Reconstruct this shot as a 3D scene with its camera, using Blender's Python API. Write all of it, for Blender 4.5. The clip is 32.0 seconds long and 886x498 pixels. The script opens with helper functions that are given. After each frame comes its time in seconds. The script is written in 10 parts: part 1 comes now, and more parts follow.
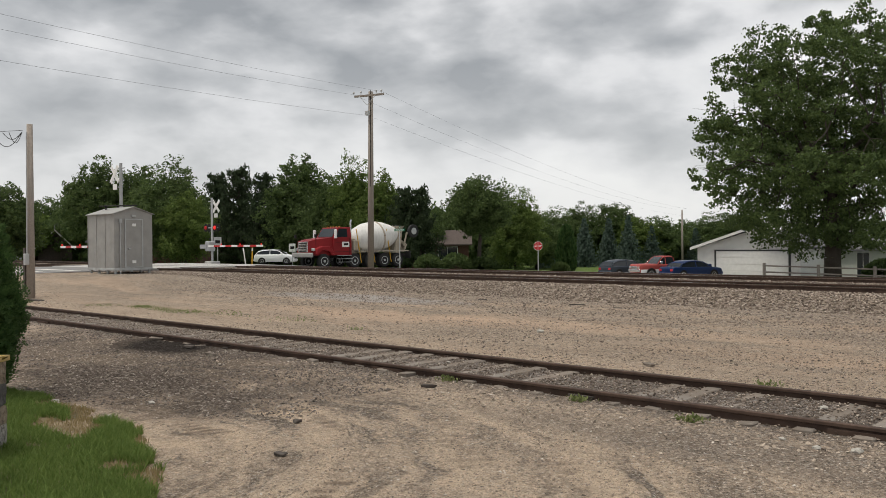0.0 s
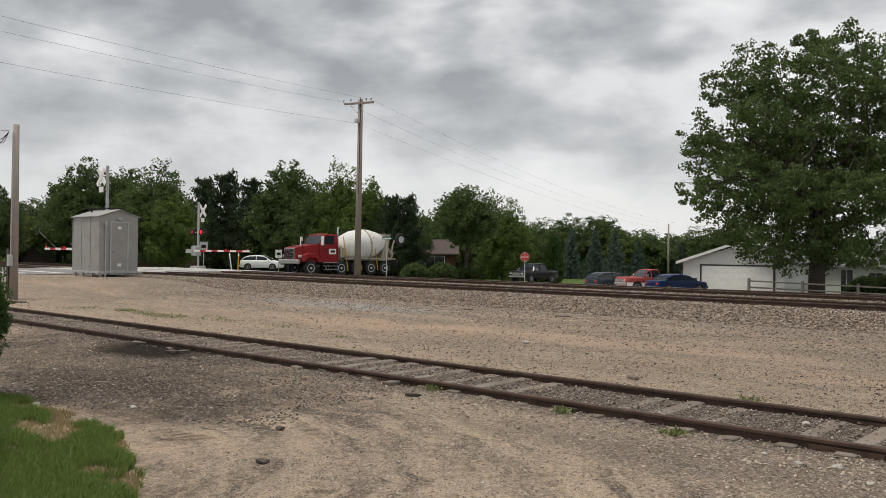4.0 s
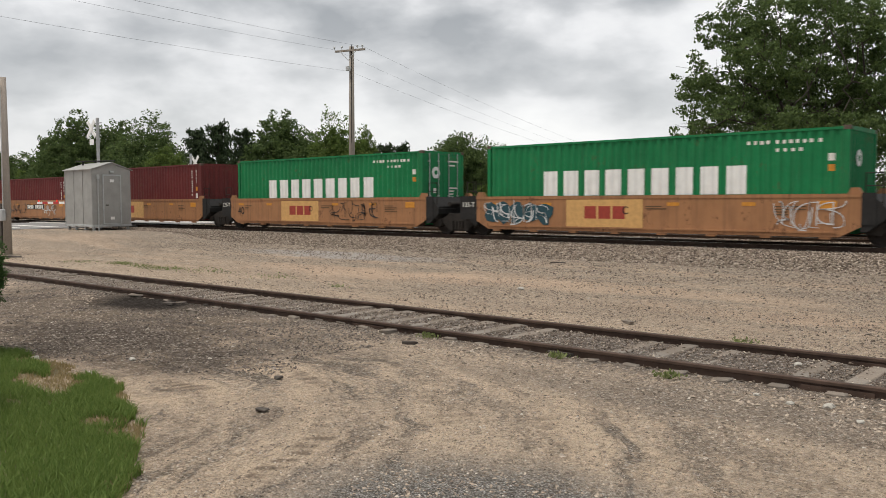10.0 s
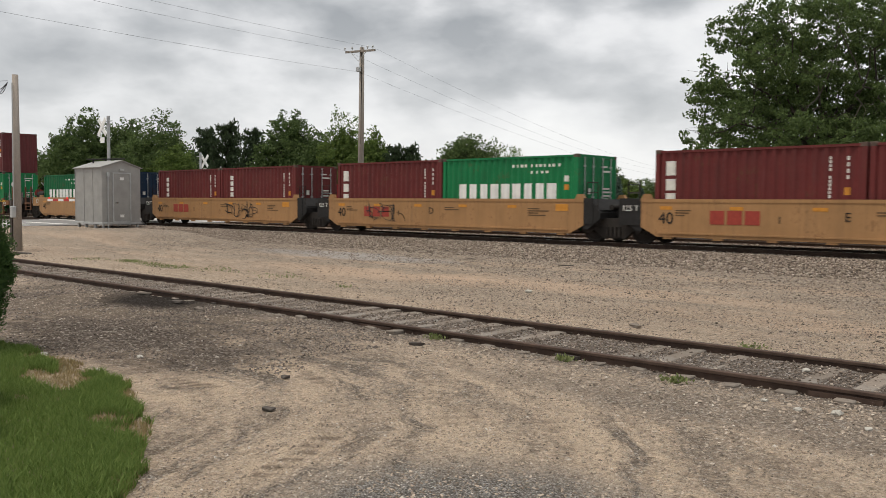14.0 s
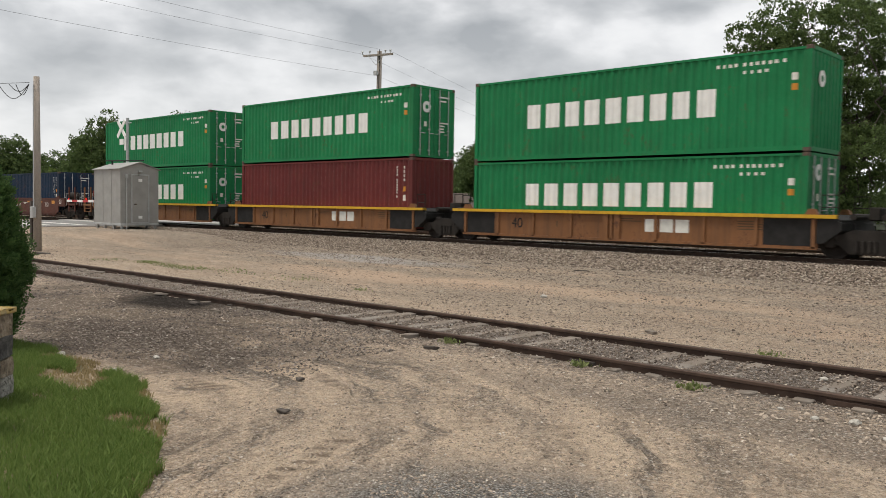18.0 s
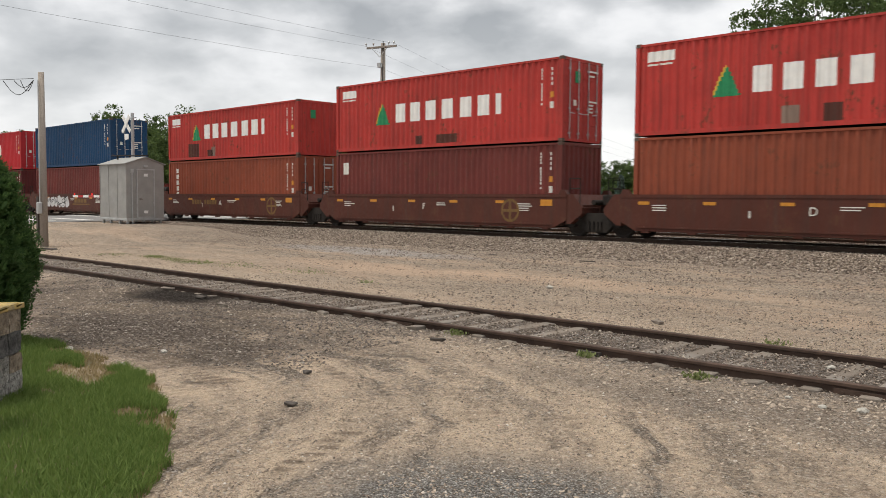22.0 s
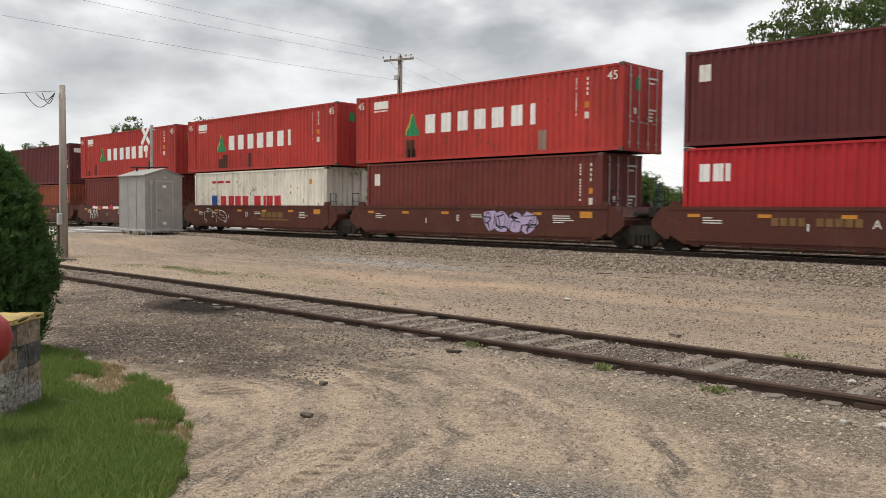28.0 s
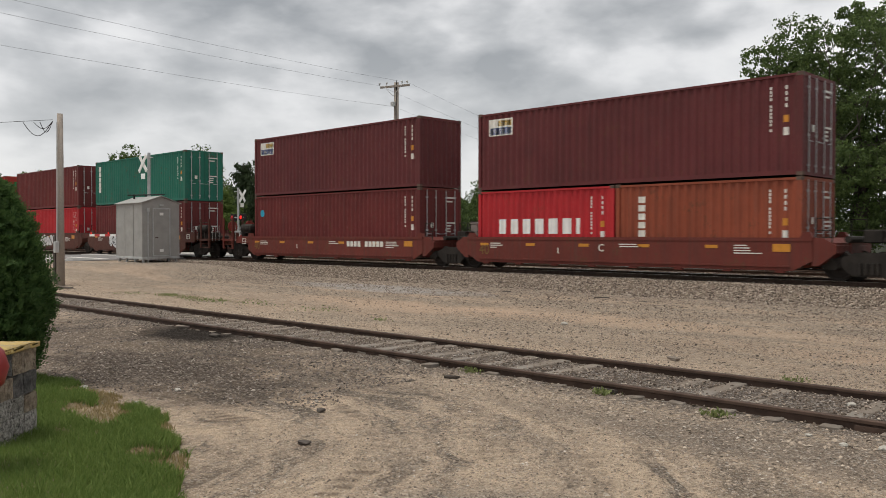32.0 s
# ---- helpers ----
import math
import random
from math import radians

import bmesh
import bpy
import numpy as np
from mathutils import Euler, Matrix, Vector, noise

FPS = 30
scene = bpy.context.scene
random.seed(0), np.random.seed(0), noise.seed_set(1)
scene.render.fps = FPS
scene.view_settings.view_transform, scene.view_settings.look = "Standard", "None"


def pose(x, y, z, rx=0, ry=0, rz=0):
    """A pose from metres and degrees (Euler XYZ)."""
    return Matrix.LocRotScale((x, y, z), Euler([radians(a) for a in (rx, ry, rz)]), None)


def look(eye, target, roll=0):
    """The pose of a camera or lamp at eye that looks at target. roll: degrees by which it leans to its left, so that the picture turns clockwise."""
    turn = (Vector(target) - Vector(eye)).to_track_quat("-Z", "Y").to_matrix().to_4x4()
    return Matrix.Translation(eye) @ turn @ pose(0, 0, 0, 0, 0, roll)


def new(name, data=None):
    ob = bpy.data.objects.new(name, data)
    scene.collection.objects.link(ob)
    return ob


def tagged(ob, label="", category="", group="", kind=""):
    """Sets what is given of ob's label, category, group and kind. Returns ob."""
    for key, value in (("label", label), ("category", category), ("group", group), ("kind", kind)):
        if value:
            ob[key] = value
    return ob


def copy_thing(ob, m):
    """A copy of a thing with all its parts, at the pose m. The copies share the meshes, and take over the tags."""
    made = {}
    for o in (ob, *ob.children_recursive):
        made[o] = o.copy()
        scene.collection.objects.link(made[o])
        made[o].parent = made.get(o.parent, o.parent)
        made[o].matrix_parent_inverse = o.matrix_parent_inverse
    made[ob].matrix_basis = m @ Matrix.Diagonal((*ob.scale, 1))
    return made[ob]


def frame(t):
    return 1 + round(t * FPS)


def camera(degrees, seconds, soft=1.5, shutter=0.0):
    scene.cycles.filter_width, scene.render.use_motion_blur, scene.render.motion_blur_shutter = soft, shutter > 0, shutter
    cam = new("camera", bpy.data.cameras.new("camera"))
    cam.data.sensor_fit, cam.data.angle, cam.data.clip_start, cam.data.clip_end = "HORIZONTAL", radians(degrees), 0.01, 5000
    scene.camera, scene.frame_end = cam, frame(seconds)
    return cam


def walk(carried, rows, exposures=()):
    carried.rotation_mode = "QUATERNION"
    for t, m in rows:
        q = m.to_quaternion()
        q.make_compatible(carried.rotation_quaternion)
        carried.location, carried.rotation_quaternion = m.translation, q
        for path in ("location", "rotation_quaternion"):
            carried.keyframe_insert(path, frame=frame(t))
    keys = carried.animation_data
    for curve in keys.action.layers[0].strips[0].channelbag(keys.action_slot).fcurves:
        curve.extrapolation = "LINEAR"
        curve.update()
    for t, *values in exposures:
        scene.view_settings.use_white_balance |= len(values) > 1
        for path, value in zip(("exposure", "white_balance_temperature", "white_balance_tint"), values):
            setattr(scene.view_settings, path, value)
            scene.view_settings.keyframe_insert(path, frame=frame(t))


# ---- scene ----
cam = camera(55.68, 32.0, soft=0.7, shutter=0.1)
EYE = (0.0, 0.0, 1.80)
# seconds, yaw, pitch, lean to the left
TURNS = (
    (0, 43.17, -0.34, -0.45),
    (0.5, 43.11, -0.12, -0.33),
    (1, 43.11, -0.20, -0.16),
    (1.5, 43.42, -0.25, -0.04),
    (2, 43.70, -0.15, 0.00),
    (2.5, 43.63, 0.03, 0.19),
    (3, 43.35, 0.15, 0.47),
    (3.5, 42.96, 0.30, 0.54),
    (5.5, 40.44, -0.36, 1.06),
    (6, 40.61, -0.67, 1.04),
    (6.5, 41.04, -0.94, 0.53),
    (7, 41.58, -1.48, -0.01),
    (7.5, 42.03, -2.01, -0.31),
    (8, 42.35, -2.43, -0.45),
    (8.5, 42.25, -2.72, -0.45),
    (9, 41.92, -2.94, -0.51),
    (9.5, 41.84, -3.16, -0.50),
    (10, 41.90, -3.24, -0.19),
    (10.5, 42.02, -2.90, 0.32),
    (11, 41.99, -2.69, 0.46),
    (11.5, 42.05, -2.74, 0.54),
    (12, 42.05, -2.76, 0.62),
    (12.5, 42.08, -2.71, 0.74),
    (13, 41.83, -2.64, 0.87),
    (13.5, 41.82, -2.77, 0.76),
    (14, 42.48, -3.14, 0.44),
    (14.5, 43.19, -3.36, 0.34),
    (16.5, 43.81, -3.09, 0.60),
    (17, 43.85, -3.21, 0.63),
    (17.5, 43.85, -3.08, 0.76),
    (18, 43.57, -2.88, 0.92),
    (18.5, 43.37, -2.82, 1.12),
    (19, 43.65, -2.90, 0.92),
    (19.5, 43.82, -3.06, 0.84),
    (20, 43.85, -3.18, 0.78),
    (20.5, 43.87, -3.27, 0.69),
    (21, 43.80, -3.41, 0.68),
    (21.5, 43.83, -3.59, 0.46),
    (22, 43.92, -3.44, 0.37),
    (22.5, 44.04, -3.10, 0.28),
    (23, 44.05, -3.04, 0.30),
    (23.5, 43.96, -3.23, 0.20),
    (24, 44.11, -3.46, -0.12),
    (24.5, 44.28, -3.53, -0.25),
    (26.5, 44.36, -3.10, 0.13),
    (27, 44.71, -3.02, 0.24),
    (27.5, 44.96, -2.83, 0.43),
    (28, 45.04, -2.65, 0.45),
    (28.5, 45.08, -2.61, 0.44),
    (29, 45.08, -2.59, 0.51),
    (29.5, 45.06, -2.36, 0.62),
    (30, 45.06, -2.08, 0.40),
    (30.5, 45.13, -1.84, 0.16),
    (31, 44.94, -1.21, 0.18),
    (31.5, 44.88, -0.89, 0.28),
    (32, 44.84, -0.92, 0.04),
)
walk(cam, [(t, pose(*EYE, 90 + p, -r, y)) for t, y, p, r in TURNS],
     exposures=((0.0, 0.13), (5.5, 0.10), (6.5, 0.15), (7.5, 0.27), (8.5, 0.33), (10.0, 0.32), (13.0, 0.26), (17.0, 0.31), (22.0, 0.37), (28.0, 0.39), (30.5, 0.32), (31.2, 0.18), (32.0, 0.17)))

# ---- light ----
world = bpy.data.worlds.new("overcast_sky")
scene.world = world
world.use_nodes = True


def sky_nodes():
    nt = world.node_tree
    nt.nodes.clear()
    N = nt.nodes.new
    lk = nt.links.new
    out, bg = N("ShaderNodeOutputWorld"), N("ShaderNodeBackground")
    sky = N("ShaderNodeTexSky")
    sky.sky_type, sky.sun_disc = "NISHITA", False
    sky.sun_elevation, sky.sun_rotation = radians(70), radians(208)
    tc = N("ShaderNodeTexCoord")
    sep = N("ShaderNodeSeparateXYZ")
    lk(tc.outputs["Generated"], sep.inputs[0])
    zc = N("ShaderNodeMath"); zc.operation = "MAXIMUM"; zc.inputs[1].default_value = 0.0
    lk(sep.outputs["Z"], zc.inputs[0])

    # broad flat-bottomed heaps: wider than they are high
    heap = N("ShaderNodeVectorMath"); heap.operation = "MULTIPLY"; heap.inputs[1].default_value = (1.0, 1.0, 2.2)
    lk(tc.outputs["Generated"], heap.inputs[0])

    def cloud(scale, detail, rough, dist, off):
        mp = N("ShaderNodeMapping"); mp.inputs["Location"].default_value = off
        lk(heap.outputs[0], mp.inputs[0])
        n = N("ShaderNodeTexNoise")
        n.inputs["Scale"].default_value, n.inputs["Detail"].default_value = scale, detail
        n.inputs["Roughness"].default_value, n.inputs["Distortion"].default_value = rough, dist
        lk(mp.outputs[0], n.inputs["Vector"])
        return n.outputs["Fac"]
    big = cloud(3.0, 2, 0.5, 0.0, (3.3, 1.2, 0.4))
    mid = cloud(6.5, 6, 0.46, 0.15, (0.4, 2.7, 1.0))
    puff = cloud(17.0, 4, 0.5, 0.2, (1.7, 0.3, 2.0))
    mixf = N("ShaderNodeMix"); mixf.inputs[0].default_value = 0.52
    lk(big, mixf.inputs[2]); lk(mid, mixf.inputs[3])
    mixp = N("ShaderNodeMix"); mixp.inputs[0].default_value = 0.13
    lk(mixf.outputs[0], mixp.inputs[2]); lk(puff, mixp.inputs[3])
    # a heavier bank hangs over the town on the west side
    west = N("ShaderNodeVectorMath"); west.operation = "DOT_PRODUCT"; west.inputs[1].default_value = (-0.80, -0.35, 0.0)
    lk(tc.outputs["Generated"], west.inputs[0])
    bank = N("ShaderNodeMapRange"); bank.inputs[1].default_value, bank.inputs[2].default_value = -0.10, 0.25
    lk(west.outputs["Value"], bank.inputs[0])
    high = N("ShaderNodeMapRange"); high.inputs[1].default_value, high.inputs[2].default_value = 0.12, 0.27
    high.inputs[4].default_value = -0.060
    lk(zc.outputs[0], high.inputs[0])
    heavy = N("ShaderNodeMath"); heavy.operation = "MULTIPLY"
    lk(bank.outputs[0], heavy.inputs[0]); lk(high.outputs[0], heavy.inputs[1])
    dens = N("ShaderNodeMath"); dens.operation = "ADD"
    lk(mixp.outputs[0], dens.inputs[0]); lk(heavy.outputs[0], dens.inputs[1])
    ramp = N("ShaderNodeValToRGB")
    e = ramp.color_ramp.elements
    e[0].position, e[0].color = 0.36, (0.38, 0.395, 0.41, 1)
    e[1].position, e[1].color = 0.60, (1.03, 1.025, 1.01, 1)
    m1 = e.new(0.44); m1.color = (0.58, 0.59, 0.60, 1)
    m2 = e.new(0.51); m2.color = (0.84, 0.84, 0.845, 1)
    lk(dens.outputs[0], ramp.inputs[0])
    # brighter, smoother towards the horizon
    hz = N("ShaderNodeMapRange"); hz.inputs[1].default_value, hz.inputs[2].default_value = 0.0, 0.22
    hz.inputs[3].default_value, hz.inputs[4].default_value = 0.60, 0.0
    lk(zc.outputs[0], hz.inputs[0])
    mh = N("ShaderNodeMix"); mh.data_type = "RGBA"
    mh.inputs[7].default_value = (0.82, 0.82, 0.815, 1)
    lk(hz.outputs[0], mh.inputs[0]); lk(ramp.outputs[0], mh.inputs[6])
    # a trace of clear-sky colour behind the cloud deck
    sc = N("ShaderNodeVectorMath"); sc.operation = "SCALE"; sc.inputs[3].default_value = 0.1
    lk(sky.outputs[0], sc.inputs[0])
    fin = N("ShaderNodeMix"); fin.data_type = "RGBA"; fin.inputs[0].default_value = 0.92
    lk(sc.outputs[0], fin.inputs[6]); lk(mh.outputs[2], fin.inputs[7])
    lk(fin.outputs[2], bg.inputs[0])
    bg.inputs[1].default_value = SKY
    lk(bg.outputs[0], out.inputs[0])


SKY = 0.86
sky_nodes()
sun = new("sun", bpy.data.lights.new("sun", "SUN"))
sun.data.energy, sun.data.angle, sun.data.color = 2.3, radians(20), (1.0, 0.94, 0.84)
sun.matrix_world = look((0, 0, 60), (10, 19, 0))
scene.view_settings.exposure = 0.0

# ---- materials ----


class Mat:
    """A small wrapper round one node material."""

    def __init__(self, name, rough=0.7, metal=0.0):
        self.m = bpy.data.materials.new(name)
        self.m.use_nodes = True
        self.nt = self.m.node_tree
        self.b = self.nt.nodes["Principled BSDF"]
        self.b.inputs["Roughness"].default_value, self.b.inputs["Metallic"].default_value = rough, metal
        self.tc = self.nt.nodes.new("ShaderNodeTexCoord")

    def node(self, kind):
        return self.nt.nodes.new(kind)

    def link(self, a, b):
        self.nt.links.new(a, b)

    def coords(self, stretch=(1, 1, 1), space="Object"):
        mp = self.node("ShaderNodeMapping")
        mp.inputs["Scale"].default_value = stretch
        self.link(self.tc.outputs[space], mp.inputs[0])
        return mp.outputs[0]

    def noise(self, scale, detail=4, rough=0.55, stretch=(1, 1, 1), space="Object", dist=0.0):
        n = self.node("ShaderNodeTexNoise")
        n.inputs["Scale"].default_value, n.inputs["Detail"].default_value = scale, detail
        n.inputs["Roughness"].default_value, n.inputs["Distortion"].default_value = rough, dist
        self.link(self.coords(stretch, space), n.inputs["Vector"])
        return n.outputs["Fac"]

    def voronoi(self, scale, feature="F1", out="Distance", stretch=(1, 1, 1)):
        n = self.node("ShaderNodeTexVoronoi")
        n.feature = feature
        n.inputs["Scale"].default_value = scale
        self.link(self.coords(stretch), n.inputs["Vector"])
        return n.outputs[out]

    def ramp(self, fac, stops):
        r = self.node("ShaderNodeValToRGB")
        e = r.color_ramp.elements
        while len(e) < len(stops):
            e.new(0.5)
        for el, (p, c) in zip(e, stops):
            el.position, el.color = p, (*c, 1) if len(c) == 3 else c
        self.link(fac, r.inputs[0])
        return r.outputs[0]

    def grey(self, fac, lo, hi, a=0.0, b=1.0):
        r = self.node("ShaderNodeMapRange")
        for i, v in zip((1, 2, 3, 4), (lo, hi, a, b)):
            r.inputs[i].default_value = v
        self.link(fac, r.inputs[0])
        return r.outputs[0]

    def mix(self, fac, a, b, mode="MIX"):
        n = self.node("ShaderNodeMix")
        n.data_type, n.blend_type = "RGBA", mode
        for i, v in ((0, fac), (6, a), (7, b)):
            if isinstance(v, (int, float)):
                n.inputs[i].default_value = v
            elif isinstance(v, tuple):
                n.inputs[i].default_value = (*v, 1)
            else:
                self.link(v, n.inputs[i])
        return n.outputs[2]

    def math(self, op, a, b=0.0):
        n = self.node("ShaderNodeMath")
        n.operation = op
        for i, v in ((0, a), (1, b)):
            if isinstance(v, (int, float)):
                n.inputs[i].default_value = v
            else:
                self.link(v, n.inputs[i])
        return n.outputs[0]

    def random(self, island=False):
        n = self.node("ShaderNodeNewGeometry" if island else "ShaderNodeObjectInfo")
        return n.outputs["Random Per Island" if island else "Random"]

    def color(self, c):
        if isinstance(c, tuple):
            self.b.inputs["Base Color"].default_value = (*c, 1)
        else:
            self.link(c, self.b.inputs["Base Color"])
        return self

    def rough(self, fac):
        self.link(fac, self.b.inputs["Roughness"])
        return self

    def bump(self, fac, strength=0.4, dist=0.02):
        n = self.node("ShaderNodeBump")
        n.inputs["Strength"].default_value, n.inputs["Distance"].default_value = strength, dist
        self.link(fac, n.inputs["Height"])
        self.link(n.outputs[0], self.b.inputs["Normal"])
        return self


def shade(c, k):
    return tuple(min(1.0, v * k) for v in c)


def painted(name, c, wear=0.35, rough=0.5, rust=(0.10, 0.045, 0.025), scale=1.0):
    """Weathered paint: fading, grime streaks that run down, rust spots and chips."""
    m = Mat(name, rough + 0.1)
    m.b.inputs["Specular IOR Level"].default_value = 0.22
    fade = m.mix(m.grey(m.noise(0.55 * scale, 5, 0.65), 0.34, 0.66), shade(c, 0.80), shade(c, 1.10))
    fade = m.mix(m.grey(m.random(), 0, 1, 0, 0.2), fade, shade(c, 0.72))
    streak = m.noise(3.5 * scale, 6, 0.68, (1.6, 1.6, 0.10))
    g = m.mix(m.grey(streak, 0.47, 0.72, 0, 0.75 * wear), fade, (0.045, 0.036, 0.03))
    pale = m.noise(5.0 * scale, 5, 0.6, (1.9, 1.9, 0.14), dist=0.4)
    g = m.mix(m.grey(pale, 0.60, 0.78, 0, 0.45 * wear), g, tuple(0.5 * v + 0.10 for v in c))
    spot = m.math("MULTIPLY", m.noise(13 * scale, 8, 0.75, (1, 1, 0.45)), m.noise(1.1 * scale, 4, 0.6))
    m.color(m.mix(m.grey(spot, 0.32, 0.38, 0, min(1, 1.5 * wear)), g, rust))
    m.rough(m.grey(m.noise(9, 4), 0.3, 0.7, rough, rough + 0.25))
    m.bump(m.noise(40, 3), 0.05, 0.004)
    return m.m


def plain(name, c, rough=0.6, metal=0.0, vary=0.12, scale=8.0, bump=0.05):
    m = Mat(name, rough, metal)
    m.b.inputs["Specular IOR Level"].default_value = 0.3
    m.color(m.mix(m.grey(m.noise(scale, 5), 0.3, 0.7), shade(c, 1 - vary), shade(c, 1 + vary)))
    if bump:
        m.bump(m.noise(scale * 6, 3), bump, 0.005)
    return m.m


def glow(name, c, strength):
    m = Mat(name, 0.3)
    m.color(c)
    m.b.inputs["Emission Color"].default_value, m.b.inputs["Emission Strength"].default_value = (*c, 1), strength
    return m.m


def ground_material():
    m = Mat("dirt_and_gravel", 1.0)
    m.b.inputs["Specular IOR Level"].default_value = 0.06
    sx = m.node("ShaderNodeSeparateXYZ")
    m.link(m.tc.outputs["Object"], sx.inputs[0])
    px, py = sx.outputs[0], sx.outputs[1]

    def pebbles(scale, stops):
        sep = m.node("ShaderNodeSeparateColor")
        m.link(m.voronoi(scale, out="Color"), sep.inputs[0])
        return m.mix(m.grey(m.voronoi(scale), 0.25, 0.75, 0.0, 0.75), m.ramp(sep.outputs[0], stops), (0.06, 0.048, 0.038))
    stops = [(0.0, (0.10, 0.082, 0.07)), (0.45, (0.29, 0.25, 0.21)), (0.8, (0.46, 0.405, 0.35)), (1.0, (0.80, 0.76, 0.70))]
    peb = m.mix(m.grey(m.noise(1.5, 3), 0.4, 0.6), pebbles(40, stops), pebbles(68, stops))
    grit = m.ramp(m.noise(85, 4, 0.8), [(0.30, (0.13, 0.092, 0.062)), (0.48, (0.66, 0.505, 0.37)), (0.70, (0.96, 0.78, 0.60))])
    packed = m.ramp(m.noise(2.2, 6, 0.65), [(0.3, (0.58, 0.435, 0.315)), (0.7, (0.90, 0.715, 0.54))])
    dirt = m.mix(0.36, grit, packed)
    sand = m.mix(m.grey(m.noise(0.28, 4, 0.6, (0.6, 1.6, 1)), 0.46, 0.62, 0, 0.6), dirt, m.mix(0.3, grit, (0.66, 0.48, 0.335)))

    band = m.grey(m.noise(0.35, 5, 0.65, (0.35, 1.5, 1.0)), 0.47, 0.60)
    band = m.math("MULTIPLY", band, m.math("MULTIPLY", m.grey(py, 9.5, 12.0), m.grey(py, 20.5, 18.0)))
    sand = m.mix(m.math("MULTIPLY", band, 0.8), sand, m.mix(0.4, grit, (0.56, 0.36, 0.245)))

    # wheels swing round the grass: streaks lie along arcs, gravel gathers between them; rut shading is put into the
    # colour
    dx, dy = m.math("SUBTRACT", px, -8.7), m.math("SUBTRACT", py, 0.6)
    d1 = m.math("SQRT", m.math("ADD", m.math("MULTIPLY", dx, dx), m.math("MULTIPLY", dy, dy)))
    d1 = m.math("ADD", d1, m.math("MULTIPLY", m.noise(0.55, 3), 1.5))
    ang = m.math("ARCTAN2", dy, dx)
    polar = m.node("ShaderNodeCombineXYZ")
    m.link(d1, polar.inputs[0])
    m.link(m.math("MULTIPLY", ang, 0.75), polar.inputs[1])
    arcs = m.node("ShaderNodeTexNoise")
    arcs.inputs["Scale"].default_value, arcs.inputs["Detail"].default_value, arcs.inputs["Roughness"].default_value = 2.7, 4, 0.6
    m.link(polar.outputs[0], arcs.inputs["Vector"])
    yard = m.math("MULTIPLY", m.grey(py, 6.6, 7.6, 1.0, 0.0), m.math("MULTIPLY", m.grey(d1, 3.6, 4.4), m.grey(d1, 11.0, 8.0)))
    yard = m.math("MULTIPLY", yard, m.grey(m.noise(0.6, 4, 0.65), 0.36, 0.56, 0.15, 1.0))
    streak = m.math("MULTIPLY", m.grey(arcs.outputs["Fac"], 0.515, 0.575), yard)
    ridge = m.math("MULTIPLY", m.grey(arcs.outputs["Fac"], 0.48, 0.42), yard)

    # gravel lies in patches over the dirt, thicker along the tracks
    gm = m.grey(m.noise(0.42, 6, 0.68, (0.45, 1.0, 1.0)), 0.44, 0.62, 0, 0.9)
    near_side = m.grey(m.math("ABSOLUTE", m.math("SUBTRACT", py, 8.6)), 0.6, 2.6, 0.9, 0.0)
    near_main = m.grey(py, 10.0, 19.0, 0.45, 0.9)
    gm = m.math("MAXIMUM", gm, m.math("MAXIMUM", near_side, near_main))
    gm = m.math("MULTIPLY", gm, m.grey(band, 0, 1, 1.0, 0.35))
    gm = m.math("MAXIMUM", gm, m.math("MULTIPLY", streak, 0.95))
    gm = m.math("MULTIPLY", gm, m.grey(m.noise(15, 4, 0.75), 0.34, 0.52))
    base = m.mix(gm, sand, peb)
    # pale rut crests, painted as if they caught the light
    base = m.mix(m.math("MULTIPLY", ridge, 0.6), base, m.mix(0.5, grit, (0.76, 0.60, 0.44)))
    mottle = m.grey(m.noise(6.5, 6, 0.75), 0.54, 0.70, 0, 0.36)
    base = m.mix(mottle, base, (0.16, 0.12, 0.09))
    # dark furrows: rut shade painted in along with the gravel
    base = m.mix(m.math("MULTIPLY", streak, m.grey(m.noise(2.0, 5, 0.7), 0.36, 0.54, 0.2, 0.72)), base, m.mix(0.40, peb, (0.15, 0.115, 0.09)))

    # duller, stonier ground between the siding and the main line
    between = m.math("MULTIPLY", m.grey(py, 9.3, 11.5), m.grey(m.noise(0.8, 6, 0.7, (0.5, 1.3, 1.0)), 0.30, 0.62, 0.62, 0.15))
    base = m.mix(between, base, m.mix(0.5, peb, (0.20, 0.16, 0.125)))
    # loose grains, dark and pale, with the small bumps' shading put into the colour
    crumb_relief = m.noise(24, 3, 0.7, (1.0, 0.7, 1.0))
    base = m.mix(m.grey(crumb_relief, 0.55, 0.66, 0, 0.55), base, (0.12, 0.09, 0.066))
    base = m.mix(m.grey(crumb_relief, 0.43, 0.34, 0, 0.45), base, (0.70, 0.58, 0.44))
    # the same at a coarser size: lit and shaded lumps as colour
    clod_relief = m.noise(9, 4, 0.65, (1.0, 0.6, 1.0))
    base = m.mix(m.grey(clod_relief, 0.56, 0.66, 0, 0.35), base, (0.13, 0.098, 0.072))
    base = m.mix(m.grey(clod_relief, 0.42, 0.33, 0, 0.35), base, (0.76, 0.61, 0.46))

    # single grains: pale quartz and dark slag, thicker where gravel lies
    for scale, keep in ((62, 0.945), (105, 0.955)):
        cell = m.node("ShaderNodeSeparateColor")
        m.link(m.voronoi(scale, out="Color"), cell.inputs[0])
        grain = m.grey(m.voronoi(scale), 0.42, 0.30)
        more = m.grey(gm, 0.0, 1.0, 0.55, 1.0)
